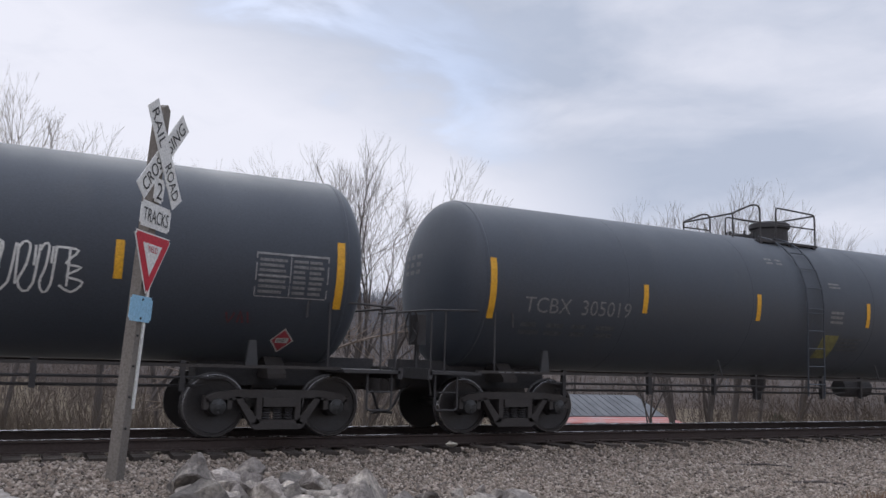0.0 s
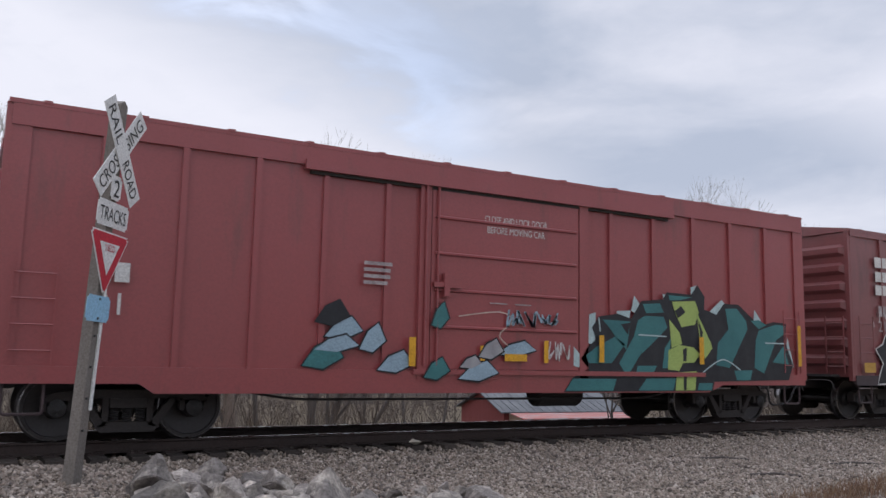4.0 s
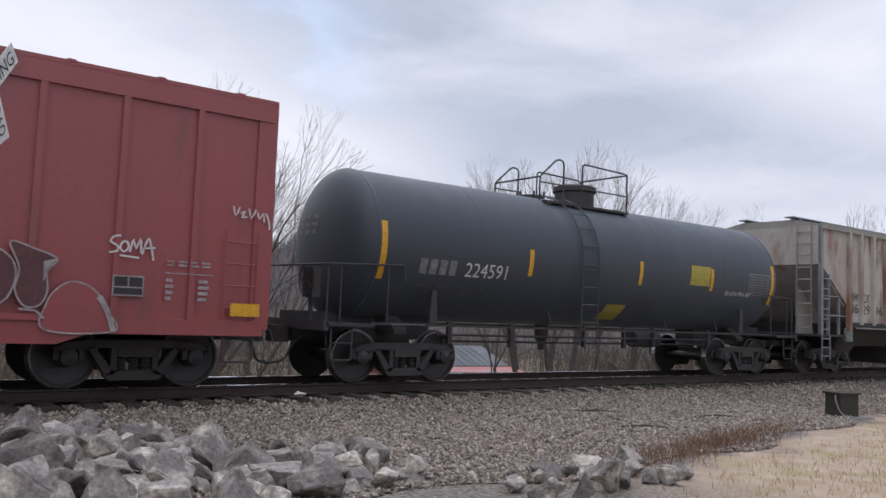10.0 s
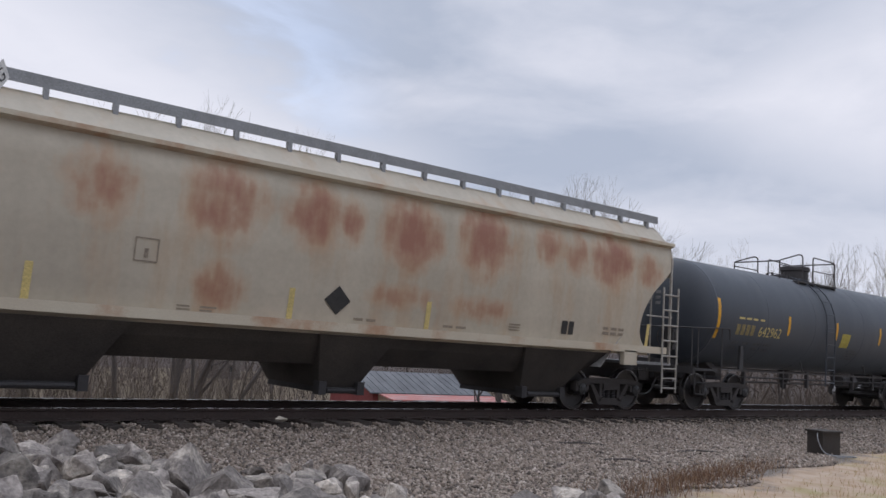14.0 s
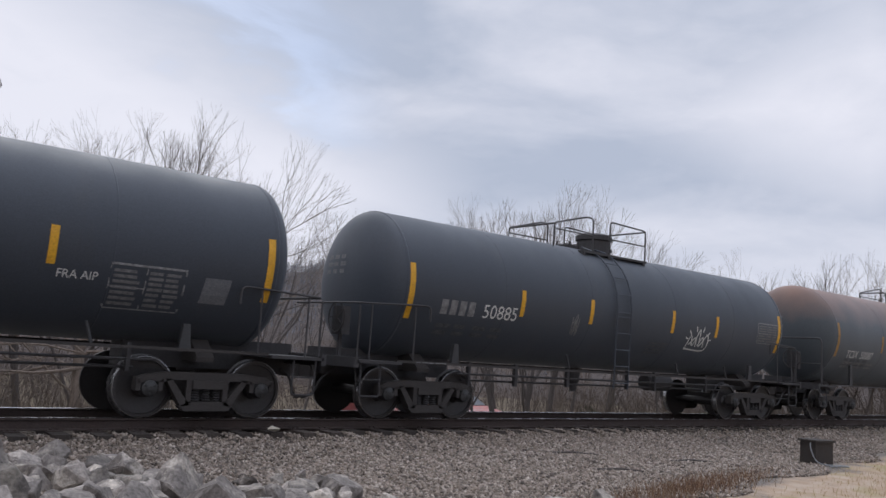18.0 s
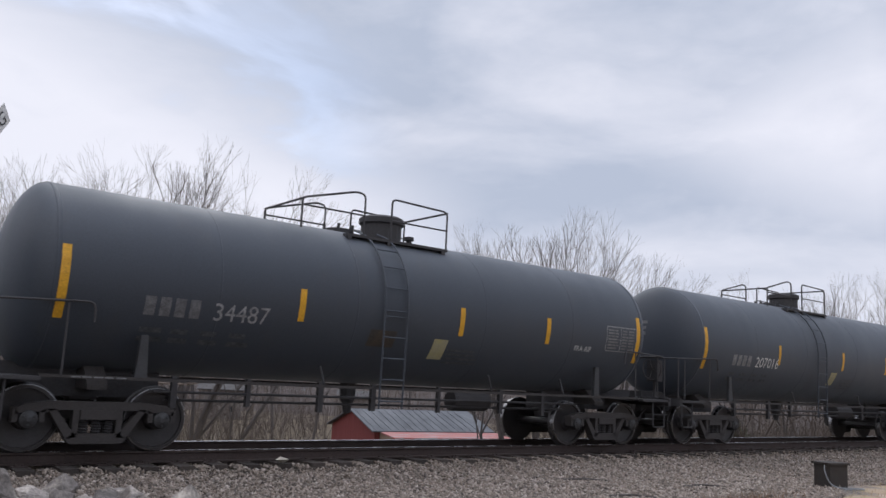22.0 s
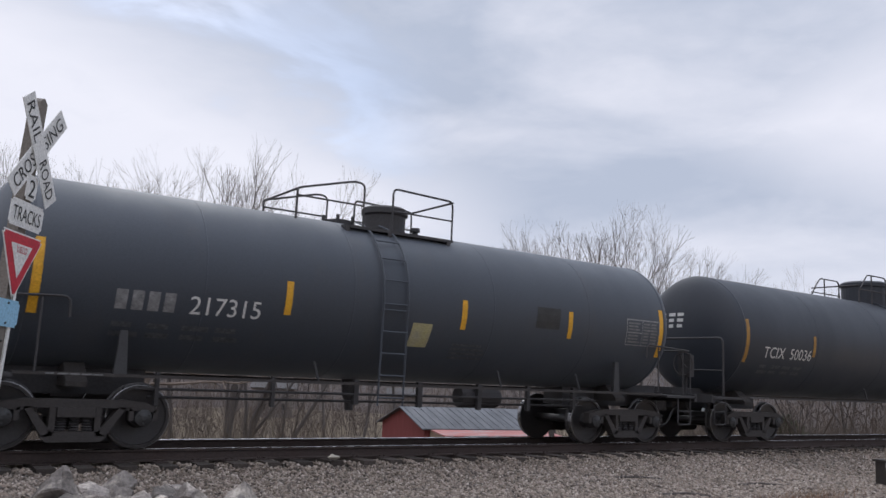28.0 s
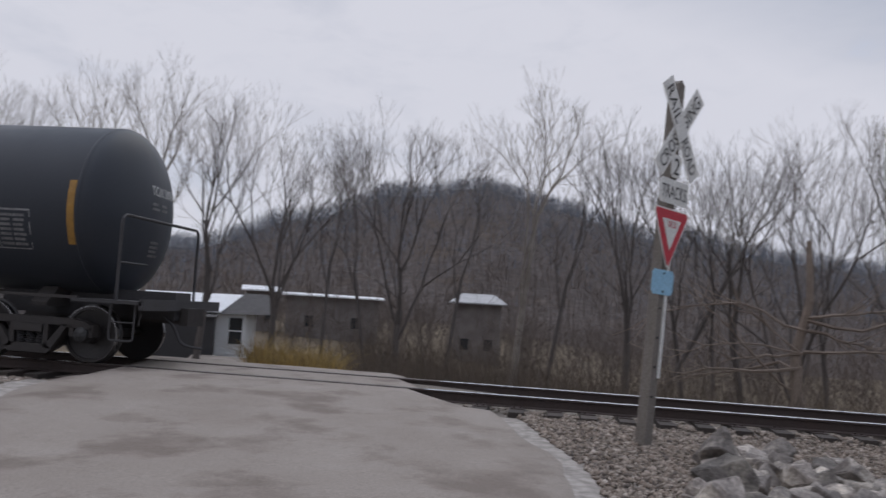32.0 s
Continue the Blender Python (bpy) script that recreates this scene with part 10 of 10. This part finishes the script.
def build_houses():
    h = tagged(new("house"), "small white clapboard house with dark hipped porch roof", "house")
    h.matrix_basis = pose(-14.88, 24.0, -1.85, 0, 0, 21.8)
    bm = bmesh.new()
    plan = [(-7, 0), (0.47, 0), (0.95, 1.6), (0.95, 6), (-7, 6)]
    prism(bm, plan, -0.6, 2.2, "z")
    part("wall", bm, M["house_white"], h)
    for k in range(9):
        bm = bmesh.new()
        box(bm, -0.83, 0.4, -0.03, 0.0, 0.05 + k * 0.235, 0.08 + k * 0.235)
        part("clapboard", bm, M["house_white"], h)
    for x in (-0.8, 0.42):
        bm = bmesh.new()
        box(bm, x - 0.05, x + 0.05, -0.05, 0.0, -0.1, 2.18)
        part("corner_board", bm, M["house_white"], h)

    def sheet(name, pts, faces, material, label):
        me = data_mesh(name, pts, faces)
        link_mesh(name, me, M[material], h, label)
    sheet("roof", [(-8, -0.3, 2.26), (-0.68, -0.3, 2.26), (0.3, 3.0, 3.1), (-8, 3.0, 3.0), (-8, 6.4, 2.26), (0.3, 6.4, 2.26), (-8, -0.3, 2.2), (-0.68, -0.3, 2.2)],
          [(0, 1, 2, 3), (3, 2, 5, 4), (6, 7, 1, 0)], "roof_white", "bright white metal roof")
    sheet("porch_roof", [(-0.78, -0.35, 2.14), (1.75, -0.35, 2.24), (2.1, 6.4, 2.24), (-0.78, 6.4, 2.2), (0.4, 3.0, 3.18), (1.5, 3.2, 3.18)],
          [(0, 1, 5, 4), (1, 2, 5), (2, 3, 4, 5), (3, 0, 4), (3, 2, 1, 0)], "house_roof", "dark shingled hip roof")
    bm = bmesh.new()
    box(bm, -0.36, 0.4, -0.06, -0.03, 0.72, 2.05)
    wn = part("window", bm, M["house_white"], h)
    for z in (0.78, 1.42):
        bm = bmesh.new()
        box(bm, -0.28, 0.32, -0.075, -0.06, z, z + 0.58)
        part("pane", bm, M["glass_dark"], wn)
    for x0, x1, top in ((-4.8, -1.95, 2.56), (-1.95, -0.9, 2.12)):
        sh = tagged(new("shed"), "dark lean-to shed beside the white house", "shed")
        sh.matrix_basis = h.matrix_basis @ pose(x0, -1.3, 0)
        bm = bmesh.new()
        box(bm, 0, x1 - x0, 0, 1.2, -0.6, top - 0.12)
        part("wall", bm, M["underframe"], sh)
        bm = bmesh.new()
        prism(bm, [(-0.12, top - 0.14), (-0.12, top - 0.09), (1.2, top), (1.2, top - 0.05)], -0.06, x1 - x0 + 0.06, "x")
        part("roof", bm, M["house_roof"], sh)
    # long low roofs of the buildings beyond
    for az, d, el, ln, wd, tone in ((-15.4, 62, 0.45, 6.8, 5, "roof_white"), (-5.4, 60, 1.15, 3.4, 5, "roof_dull"), (-20.2, 66, 0.75, 2.4, 4, "roof_white"), (-34, 66, 1.2, 12, 8, "house_roof"),
                                    (23.6, 108, -0.85, 5, 5, "house_roof"), (32.4, 108, -1.0, 4, 4, "house_roof")):
        x0, y0, zr = d * math.sin(radians(az)), -13.2 + d * math.cos(radians(az)), 1.23 + d * math.tan(radians(el))
        zg = ground_z(x0, y0)
        t = tagged(new("house"), "low pale house with a light roof behind the trees", "house", "houses beyond the trees")
        t.matrix_basis = pose(x0, y0, zg, 0, 0, -az)
        top = zr - zg
        rise = {-5.4: 0.75, -15.4: 0.2}.get(az, 0.4 if az < 0 else 0.9)
        bm = bmesh.new()
        box(bm, -ln / 2, ln / 2, 0, wd, -0.5, top - rise)
        part("wall", bm, M["far_siding"], t)
        bm = bmesh.new()
        inset = 0.9 if tone == "roof_dull" else 0.0
        prism(bm, [(-0.4, top - rise - 0.05), (-0.4, top - rise + 0.05), (wd / 2, top), (wd + 0.4, top - rise + 0.05), (wd + 0.4, top - rise - 0.05)], -ln / 2 - 0.4, ln / 2 + 0.4, "x")
        for v in bm.verts:      # hipped ends
            if v.co.z > top - 0.01:
                v.co.x -= math.copysign(inset, v.co.x)
        part("roof", bm, M[tone], t)
        for k in range(2):
            bm = bmesh.new()
            xx = -ln / 2 + (k + 0.5) * ln / 2
            box(bm, xx - 0.3, xx + 0.3, -0.06, -0.02, 0.9, 1.7)
            part("window", bm, M["glass_dark"], t)


# ---- bare trees ----


def grow_tree(seed, height, r0, fork, leaders, spread, levels):
    """A bare tree as limbs, sorted into heavy wood and fine twigs. fork: where the trunk divides; leaders: into how many; spread: how far a fork opens."""
    rng = random.Random(seed)
    heavy, fine = [], []

    def run(p, d, length, n, wander, rise):
        pts, q, dd = [p.copy()], p.copy(), d.normalized()
        for _ in range(n):
            dd = (dd + Vector((rng.gauss(0, wander), rng.gauss(0, wander), rng.gauss(rise, wander * 0.5)))).normalized()
            q = q + dd * length / n
            pts.append(q.copy())
        return pts

    def away(along, angle, turn):
        a = along.orthogonal().normalized()
        side = a * math.cos(turn) + along.cross(a) * math.sin(turn)
        return along * math.cos(angle) + side * math.sin(angle)

    def branch(p, d, length, r, level):
        """A limb that forks again and again, each time shorter and thinner."""
        pts = run(p, d, length, 3, 0.11, 0.05)
        (heavy if level < 3 else fine).append((pts, max(0.0035, r), max(0.0025, r * 0.68)))
        if level >= levels:
            return
        end, along = pts[-1], (pts[-1] - pts[-2]).normalized()
        n = 2 if rng.random() < 0.66 else 3
        turn = rng.uniform(0, math.tau)
        for k in range(n):
            ang = spread * rng.uniform(0.55, 1.15) * (0.55 if k == 0 else 1.0)
            q = away(along, ang, turn + k * math.tau / n + rng.gauss(0, 0.3)) + Vector((0, 0, 0.05))
            branch(end, q, length * rng.uniform(0.66, 0.84), r * (0.7 if k == 0 else rng.uniform(0.46, 0.62)), level + 1)
        for k in range(2 if level > 1 else 1):      # side shoots along the way
            if rng.random() < 0.42:
                base = pts[1].lerp(pts[2], rng.random())
                branch(base, away(along, rng.uniform(0.6, 1.0), rng.uniform(0, math.tau)), length * rng.uniform(0.4, 0.6), r * 0.36, level + 2)

    trunk = run(Vector((0, 0, -0.3)), Vector((rng.gauss(0, 0.03), rng.gauss(0, 0.03), 1)), height * fork, 5, 0.03, 0.0)
    heavy.append((trunk, r0, r0 * 0.72))
    turn = rng.uniform(0, math.tau)
    for k in range(leaders):
        t = 1.0 if k < 2 else rng.uniform(0.7, 0.99)
        i = min(3, int(t * 4))
        base = trunk[i].lerp(trunk[i + 1], t * 4 - i) if t < 1 else trunk[-1]
        turn += math.tau / leaders + rng.gauss(0, 0.25)
        ang = spread * rng.uniform(0.5, 1.05) * (0.4 if k == 0 else 1.0)
        d = Vector((math.cos(turn) * math.sin(ang), math.sin(turn) * math.sin(ang), math.cos(ang)))
        branch(base, d, height * (1 - fork) * rng.uniform(0.27, 0.35), r0 * (0.5 if k == 0 else rng.uniform(0.32, 0.44)), 0)
    return heavy, fine


def limb_mesh(name, limbs, seg):
    vs, fs = [], []
    for pts, r0, r1 in limbs:
        up = Vector((0.3, 0.5, 0.2)).normalized()
        base = len(vs)
        for i, p in enumerate(pts):
            d = (pts[min(i + 1, len(pts) - 1)] - pts[max(i - 1, 0)]).normalized()
            a = d.cross(up)
            a = a.normalized() if a.length > 1e-4 else d.orthogonal().normalized()
            b = d.cross(a)
            r = r0 + (r1 - r0) * i / (len(pts) - 1)
            vs += [tuple(p + (a * math.cos(k * math.tau / seg) + b * math.sin(k * math.tau / seg)) * r) for k in range(seg)]
        for i in range(len(pts) - 1):
            for k in range(seg):
                o = base + i * seg
                fs.append((o + k, o + (k + 1) % seg, o + seg + (k + 1) % seg, o + seg + k))
    return data_mesh(name, vs, fs)


def build_trees():
    kinds = []
    for seed, r0, fork, leaders, spread, levels, bark, label in (
            (1, 0.2, 0.36, 4, 0.44, 6, "bark", "tall bare grey tree with fine twigs"), (2, 0.22, 0.3, 5, 0.48, 6, "bark", "bare tree forking low into several rising limbs"),
            (3, 0.15, 0.45, 3, 0.38, 6, "bark", "slender bare tree with upswept twigs"), (4, 0.2, 0.44, 3, 0.42, 6, "bark_pale", "pale-barked bare sycamore tree with thin crown"),
            (5, 0.12, 0.4, 4, 0.44, 5, "bark", "thin bare tree of the river bank"), (6, 0.15, 0.54, 3, 0.42, 5, "bark", "bare leaning tree with a long bent trunk"),
            (7, 0.18, 0.34, 4, 0.52, 5, "bark_dark", "short dark bare tree with crooked limbs")):
        heavy, fine = grow_tree(seed, 15.0, r0, fork, leaders, spread, levels)
        top = [pts[-1].copy() for pts, _, _ in heavy + fine]
        t = tagged(new("tree"), label, "tree", "bare trees beyond the track")
        link_mesh("trunk", limb_mesh("trunk", heavy, 6), M[bark], t)
        link_mesh("crown", limb_mesh("crown", fine, 3), M["bark_pale" if bark == "bark_pale" else "twig"], t)
        kinds.append((t, top))
    used = set()
    rng = random.Random(5)
    for az, dist, el, kind, tilt in TREES_WEST + TREES_BANK + TREES_EAST:
        x, y = dist * math.sin(radians(az)), -13.2 + dist * math.cos(radians(az))
        z = ground_z(x, y)
        want = 1.23 + dist * math.tan(radians(el)) - z
        t, top = kinds[kind]
        turn = Matrix.Rotation(radians(tilt), 4, "Y") @ Matrix.Rotation(rng.uniform(0, math.tau), 4, "Z")
        s = want / max((turn @ p).z for p in top)
        m = pose(x, y, z, 0, 0, -az) @ turn @ Matrix.Diagonal((s, s, s, 1))
        if kind not in used:
            used.add(kind)
            t.matrix_basis = m
        else:
            ob = copy_thing(t, pose(0, 0, 0))
            ob.matrix_basis = m


def build_broken_tree():
    """A low, storm-broken tree whose bare tan limbs reach sideways over the brush."""
    rng = random.Random(77)
    az, d = 15.0, 25.0
    x, y = d * math.sin(radians(az)), -13.2 + d * math.cos(radians(az))
    z = ground_z(x, y)
    t = tagged(new("tree"), "low broken tree with tan limbs reaching sideways", "tree")
    t.matrix_basis = pose(x, y, z, 0, 0, -az) @ Matrix.Diagonal((1.3, 1.3, 1.4, 1))
    stem = [Vector((0, 0, -0.3)), Vector((0.15, 0, 1.2)), Vector((0.1, 0.1, 2.2)), Vector((0.35, 0, 3.2)), Vector((0.3, 0.1, 4.4))]
    link_mesh("trunk", limb_mesh("trunk", [(stem, 0.16, 0.06)], 7), M["bark_tan"], t)
    boughs = []
    for k in range(11):
        side = -1 if k % 3 else 1
        base = stem[1].lerp(stem[3], rng.uniform(0.05, 1.0))
        p, dr, pts = base.copy(), Vector((side, rng.uniform(-0.5, 0.5), rng.uniform(-0.15, 0.5))).normalized(), [base.copy()]
        n, reach = 7, rng.uniform(1.6, 4.2)
        for i in range(n):
            dr = (dr + Vector((rng.gauss(0, 0.1), rng.gauss(0, 0.15), rng.gauss(-0.03, 0.16)))).normalized()
            p = p + dr * reach / n
            pts.append(p.copy())
            if i > 1:
                for j in range(2):
                    q = (dr + Vector((rng.gauss(0, 0.5), rng.gauss(0, 0.5), rng.gauss(0.2, 0.6)))).normalized()
                    ln = rng.uniform(0.3, 1.1)
                    boughs.append(([p.copy(), p + q * ln * 0.5, p + q * ln + Vector((0, 0, 0.1))], 0.014, 0.005))
        boughs.append((pts, rng.uniform(0.022, 0.042), 0.009))
    link_mesh("crown", limb_mesh("crown", boughs, 5), M["bark_tan"], t, "bare tan limbs, some of them broken")


M["bark_tan"] = mat("bare_tan_wood", (0.24, 0.19, 0.155), 0.9, col2=(0.12, 0.095, 0.078), scale=2.5, amount=0.9, bump=0.3)
# bearing and distance from the crossing, height of the crown over the horizon, kind, lean
TREES_WEST = ((-38, 46, 15, 1, 0), (-32, 40, 14.8, 3, 0), (-28.3, 36, 16.0, 3, 3), (-24.2, 36, 14.6, 0, 2), (-19.4, 38, 14.0, 1, 3), (-16, 46, 12.8, 2, 0), (-13, 42, 13.2, 2, -6), (-10.8, 36, 15.2, 1, 0), (-7.5, 44, 13.5, 2, 6), (-2.9, 38, 17.1, 3, 2), (-0.5, 46, 14, 2, 5), (4.8, 40, 14.6, 0, -2), (6.5, 44, 12.8, 5, 24), (8.6, 46, 13, 2, 0))
TREES_BANK = ((10.5, 44, 12.4, 4, -4), (12.4, 46, 12.8, 0, -6), (15.4, 36, 14.1, 1, -2), (17.4, 42, 13.0, 2, 3), (20.5, 34, 15.5, 0, 4), (20.9, 36, 13.4, 1, 16), (22.0, 33, 7.6, 5, 34), (24.2, 50, 8.2, 4, 0), (27.2, 70, 8.4, 4, 0), (32.0, 62, 9.6, 2, 2), (29.6, 58, 7.4, 4, 8), (36, 80, 5.0, 4, 0))
TREES_EAST = ((41.6, 48, 5.3, 6, -8), (43.0, 52, 11.3, 0, -12), (44.6, 50, 12.9, 1, 0), (46.0, 53, 12.0, 0, 5), (47.4, 54, 11.2, 2, 9), (49.2, 54, 9.3, 0, 14), (43, 62, 9.6, 2, -4), (53.6, 66, 7.4, 4, 0), (57.8, 60, 4.7, 6, 0), (61, 58, 8.1, 1, -3), (63.4, 62, 8.0, 0, 4), (66, 64, 8.3, 2, 0), (69, 68, 8, 0, 0), (73.5, 68, 8.2, 1, 0))


def build_hills():
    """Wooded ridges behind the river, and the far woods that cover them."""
    # below -50 and above 80 degrees: unseen ridge added to darken low reflections
    knots = [(-182, 6.5), (-120, 6.5), (-90, 4), (-50, 2.2), (-32, 2.2), (-25, 2.8), (-18, 5.2), (-11, 7.4), (-5.6, 8.2), (0, 7.0), (6, 5.2), (9, 5.4), (12.3, 4.3), (16, 3.9), (21.4, 3.7), (25.5, 3.9), (28.6, 4.7), (33.6, 6.2), (36.4, 7.4), (38.9, 7.9), (41.4, 7.4), (44.4, 5.9), (46.5, 5.6), (53.7, 5.3), (56.5, 4.7), (62.5, 3.0), (68, 2.2), (80, 1.8), (110, 5), (140, 6.5), (184, 6.5)]

    def ridge(az):
        for (a, e), (b, f) in zip(knots, knots[1:]):
            if a <= az <= b:
                t = (az - a) / (b - a)
                t = t * t * (3 - 2 * t)
                return e + (f - e) * t
        return 2.0

    def crest(az):
        return 300 + 130 * smooth01(12, 30, az)

    def hill_z(az, d):
        c = crest(az)
        h = 1.2 + c * math.tan(radians(ridge(az))) + 5.5
        t = smooth01(95, c, d)
        return -5.5 + h * (t ** 1.25) + 2.0 * noise.noise((az * 0.35, d * 0.02, 1)) * t
    vs, fs = [], []
    azs = [-180 + i * 1.0 for i in range(361)]
    ds = [0.0, 0.03, 0.08, 0.14, 0.2, 0.28, 0.36, 0.45, 0.54, 0.63, 0.72, 0.8, 0.88, 0.94, 1.0, 1.06, 1.3]
    for az in azs:
        for q in ds:
            d = 90 + (crest(az) - 90) * q
            z = hill_z(az, min(d, crest(az))) - max(0, d - crest(az)) * 0.3
            vs.append((d * math.sin(radians(az)), -13.2 + d * math.cos(radians(az)), z - (0.8 if q == 0 else 0)))
    n = len(ds)
    for i in range(len(azs) - 1):
        for j in range(n - 1):
            fs.append((i * n + j, i * n + j + 1, (i + 1) * n + j + 1, (i + 1) * n + j))
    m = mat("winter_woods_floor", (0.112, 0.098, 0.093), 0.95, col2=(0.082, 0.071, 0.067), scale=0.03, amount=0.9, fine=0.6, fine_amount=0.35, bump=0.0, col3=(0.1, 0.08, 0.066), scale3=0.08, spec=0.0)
    tagged(link_mesh("hill", data_mesh("hill", vs, fs), m, smooth=True), "wooded winter hill behind the valley, continued unseen behind the camera", "hill", kind="structure")
    # the woods: small bare trees standing close together
    rng = np.random.default_rng(21)
    near, far = ([], []), ([], [])
    for _ in range(15000):
        az = rng.uniform(-46, 78)
        c = crest(az)
        d = 100 + (c - 98) * rng.random() ** 0.75
        if rng.random() < 0.25:
            d = c - rng.random() * 10
        x, y, z, h = d * math.sin(math.radians(az)), -13.2 + d * math.cos(math.radians(az)), hill_z(az, d), rng.uniform(3.5, 7)
        view = Vector((x, y + 13.2, 0)).normalized()
        side = Vector((view.y, -view.x, 0))
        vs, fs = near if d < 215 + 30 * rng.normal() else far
        wid = 0.03 + d * 0.00011
        o, lean, tall = len(vs), rng.normal(0, 0.5), h * rng.uniform(0.75, 1.1)      # the trunk
        foot = Vector((x, y, z - 0.4))
        vs += [tuple(foot - side * wid), tuple(foot + side * wid), tuple(foot + side * (lean + wid * 0.4) + Vector((0, 0, tall))), tuple(foot + side * (lean - wid * 0.4) + Vector((0, 0, tall)))]
        fs.append((o, o + 1, o + 2, o + 3))
        for j in range(7):
            ya, tilt = rng.uniform(0, math.tau), rng.uniform(0.2, 1.5)
            b0 = Vector((x + rng.normal(0, 0.8), y, z + h * rng.uniform(-0.3, 0.7)))
            dr = Vector((math.cos(ya) * math.sin(tilt), math.sin(ya) * math.sin(tilt), math.cos(tilt)))
            tip = b0 + dr * h * rng.uniform(0.2, 0.42)
            o = len(vs)
            vs += [tuple(b0 - side * wid), tuple(b0 + side * wid), tuple(tip + side * wid * 0.4), tuple(tip - side * wid * 0.4)]
            fs.append((o, o + 1, o + 2, o + 3))
    # distance haze is put into the colour: farther trees lighter and bluer
    tagged(link_mesh("far_woods", data_mesh("far_woods", *far), island_mat("haze_blue_grey_twigs", [(0.168, 0.182, 0.212), (0.2, 0.215, 0.246), (0.138, 0.15, 0.178), (0.18, 0.188, 0.21)])), "bare winter woods on the upper hillside, distance haze in their colour", "woods", kind="stuff")
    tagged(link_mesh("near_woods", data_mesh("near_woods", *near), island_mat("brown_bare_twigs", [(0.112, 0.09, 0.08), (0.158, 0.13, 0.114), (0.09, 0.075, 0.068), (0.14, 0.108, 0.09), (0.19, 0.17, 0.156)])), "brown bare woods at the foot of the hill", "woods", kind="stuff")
    # thin bare saplings between the track and the houses
    rng2 = random.Random(31)
    limbs = []
    for k in range(THICKET):
        az = rng2.uniform(-20, 78)
        d = rng2.uniform(34, 95) if k % 2 else rng2.uniform(62, 104)
        x, y = d * math.sin(radians(az)), -13.2 + d * math.cos(radians(az))
        if 27.5 < az < 46 and d < 66:
            continue
        z = ground_z(x, y)
        h = rng2.uniform(1.8, 5.0)
        base = Vector((x, y, z - 0.2))
        lean = Vector((rng2.gauss(0, 0.28), rng2.gauss(0, 0.28), 1)).normalized()
        top = base + lean * h
        limbs.append(([base, base.lerp(top, 0.5) + Vector((rng2.gauss(0, 0.15), rng2.gauss(0, 0.15), 0)), top], rng2.uniform(0.02, 0.045), 0.008))
        for j in range(rng2.randint(8, 13)):
            b0 = base.lerp(top, rng2.uniform(0.25, 0.95))
            dr = Vector((rng2.gauss(0, 0.7), rng2.gauss(0, 0.7), rng2.uniform(0.1, 0.9))).normalized()
            ln = h * rng2.uniform(0.15, 0.4)
            limbs.append(([b0, b0 + dr * ln * 0.5, b0 + dr * ln + Vector((0, 0, ln * 0.1))], 0.014, 0.005))
    tagged(link_mesh("thicket", limb_mesh("thicket", limbs, 3), island_mat("brown_saplings", [(0.090, 0.074, 0.066), (0.113, 0.090, 0.077), (0.131, 0.106, 0.090), (0.074, 0.061, 0.057)])), "thicket of thin bare saplings", "woods", kind="stuff")
    for x, y, s in ((52, 32, 1.6), (58, 24, 2.6)):
        limbs = []
        for k in range(260):
            h0 = rng2.uniform(0.1, 1.0) ** 0.8
            b0 = Vector((0, 0, h0 * s * 1.6))
            a = rng2.uniform(0, math.tau)
            dr = Vector((math.cos(a), math.sin(a), rng2.uniform(0.1, 0.8)))
            ln = s * (1.15 - h0) * rng2.uniform(0.5, 1.0)
            limbs.append(([b0, b0 + dr * ln * 0.6, b0 + dr * ln], 0.05 * s, 0.03 * s))
        bm_me = limb_mesh("bush", limbs, 4)
        ob = link_mesh("bush", bm_me, M["evergreen"], at=pose(x, y, ground_z(x, y)))
        tagged(ob, "dull green evergreen shrub beyond the track", "shrub")


M["evergreen"] = mat("dull_evergreen_leaves", (0.05, 0.07, 0.04), 0.8, col2=(0.08, 0.08, 0.05), scale=3, amount=0.8)
THICKET = 2600

build_ground()
build_road()
build_crossing_sign()
build_barn()
build_houses()
build_hills()
build_trees()
build_broken_tree()
build_signal_box()
build_rocks()
build_train()
build_track()
build_ballast()
build_grass()


# ---- what moves ----


def travelled(t):
    """Metres the train has gone at a time: it rolls past and slows a little."""
    q = (t - 16) / 16
    return K * t * (0.867014 + -0.005168 * q + -0.001765 * q * q + 0.001933 * q ** 3)


def motions():
    times = [i * 2.0 for i in range(17)]
    for car in CARS:
        walk(car, [(t, pose(car["start_x"] - travelled(t), 0, 0)) for t in times])
        del car["start_x"]
    fine = [i / 30 for i in range(0, 961)]
    gone = [travelled(t) for t in fine]
    for w, car, x in SPINNERS:
        truck_x = w.parent.matrix_basis.translation.x
        at0 = START[car] + truck_x + x
        rows, last = [(0.0, pose(x, 0, WHEEL_R))], None
        turned = 0.0
        for t, g in zip(fine, gone):
            px = at0 - g
            if px > 46 or px < -13:
                continue
            if last is None:
                last = g
                if t > 0.05:
                    rows.append((t, pose(x, 0, WHEEL_R)))
                continue
            if g - last > WHEEL_R * radians(72):
                turned -= (g - last) / WHEEL_R
                last = g
                rows.append((t, pose(x, 0, WHEEL_R) @ Matrix.Rotation(turned, 4, "Y")))
        if rows[-1][0] < 31.95:
            rows.append((32.0, rows[-1][1]))
        if len(rows) > 2:
            walk(w, rows)


START = {car: car["start_x"] for car in CARS}
motions()
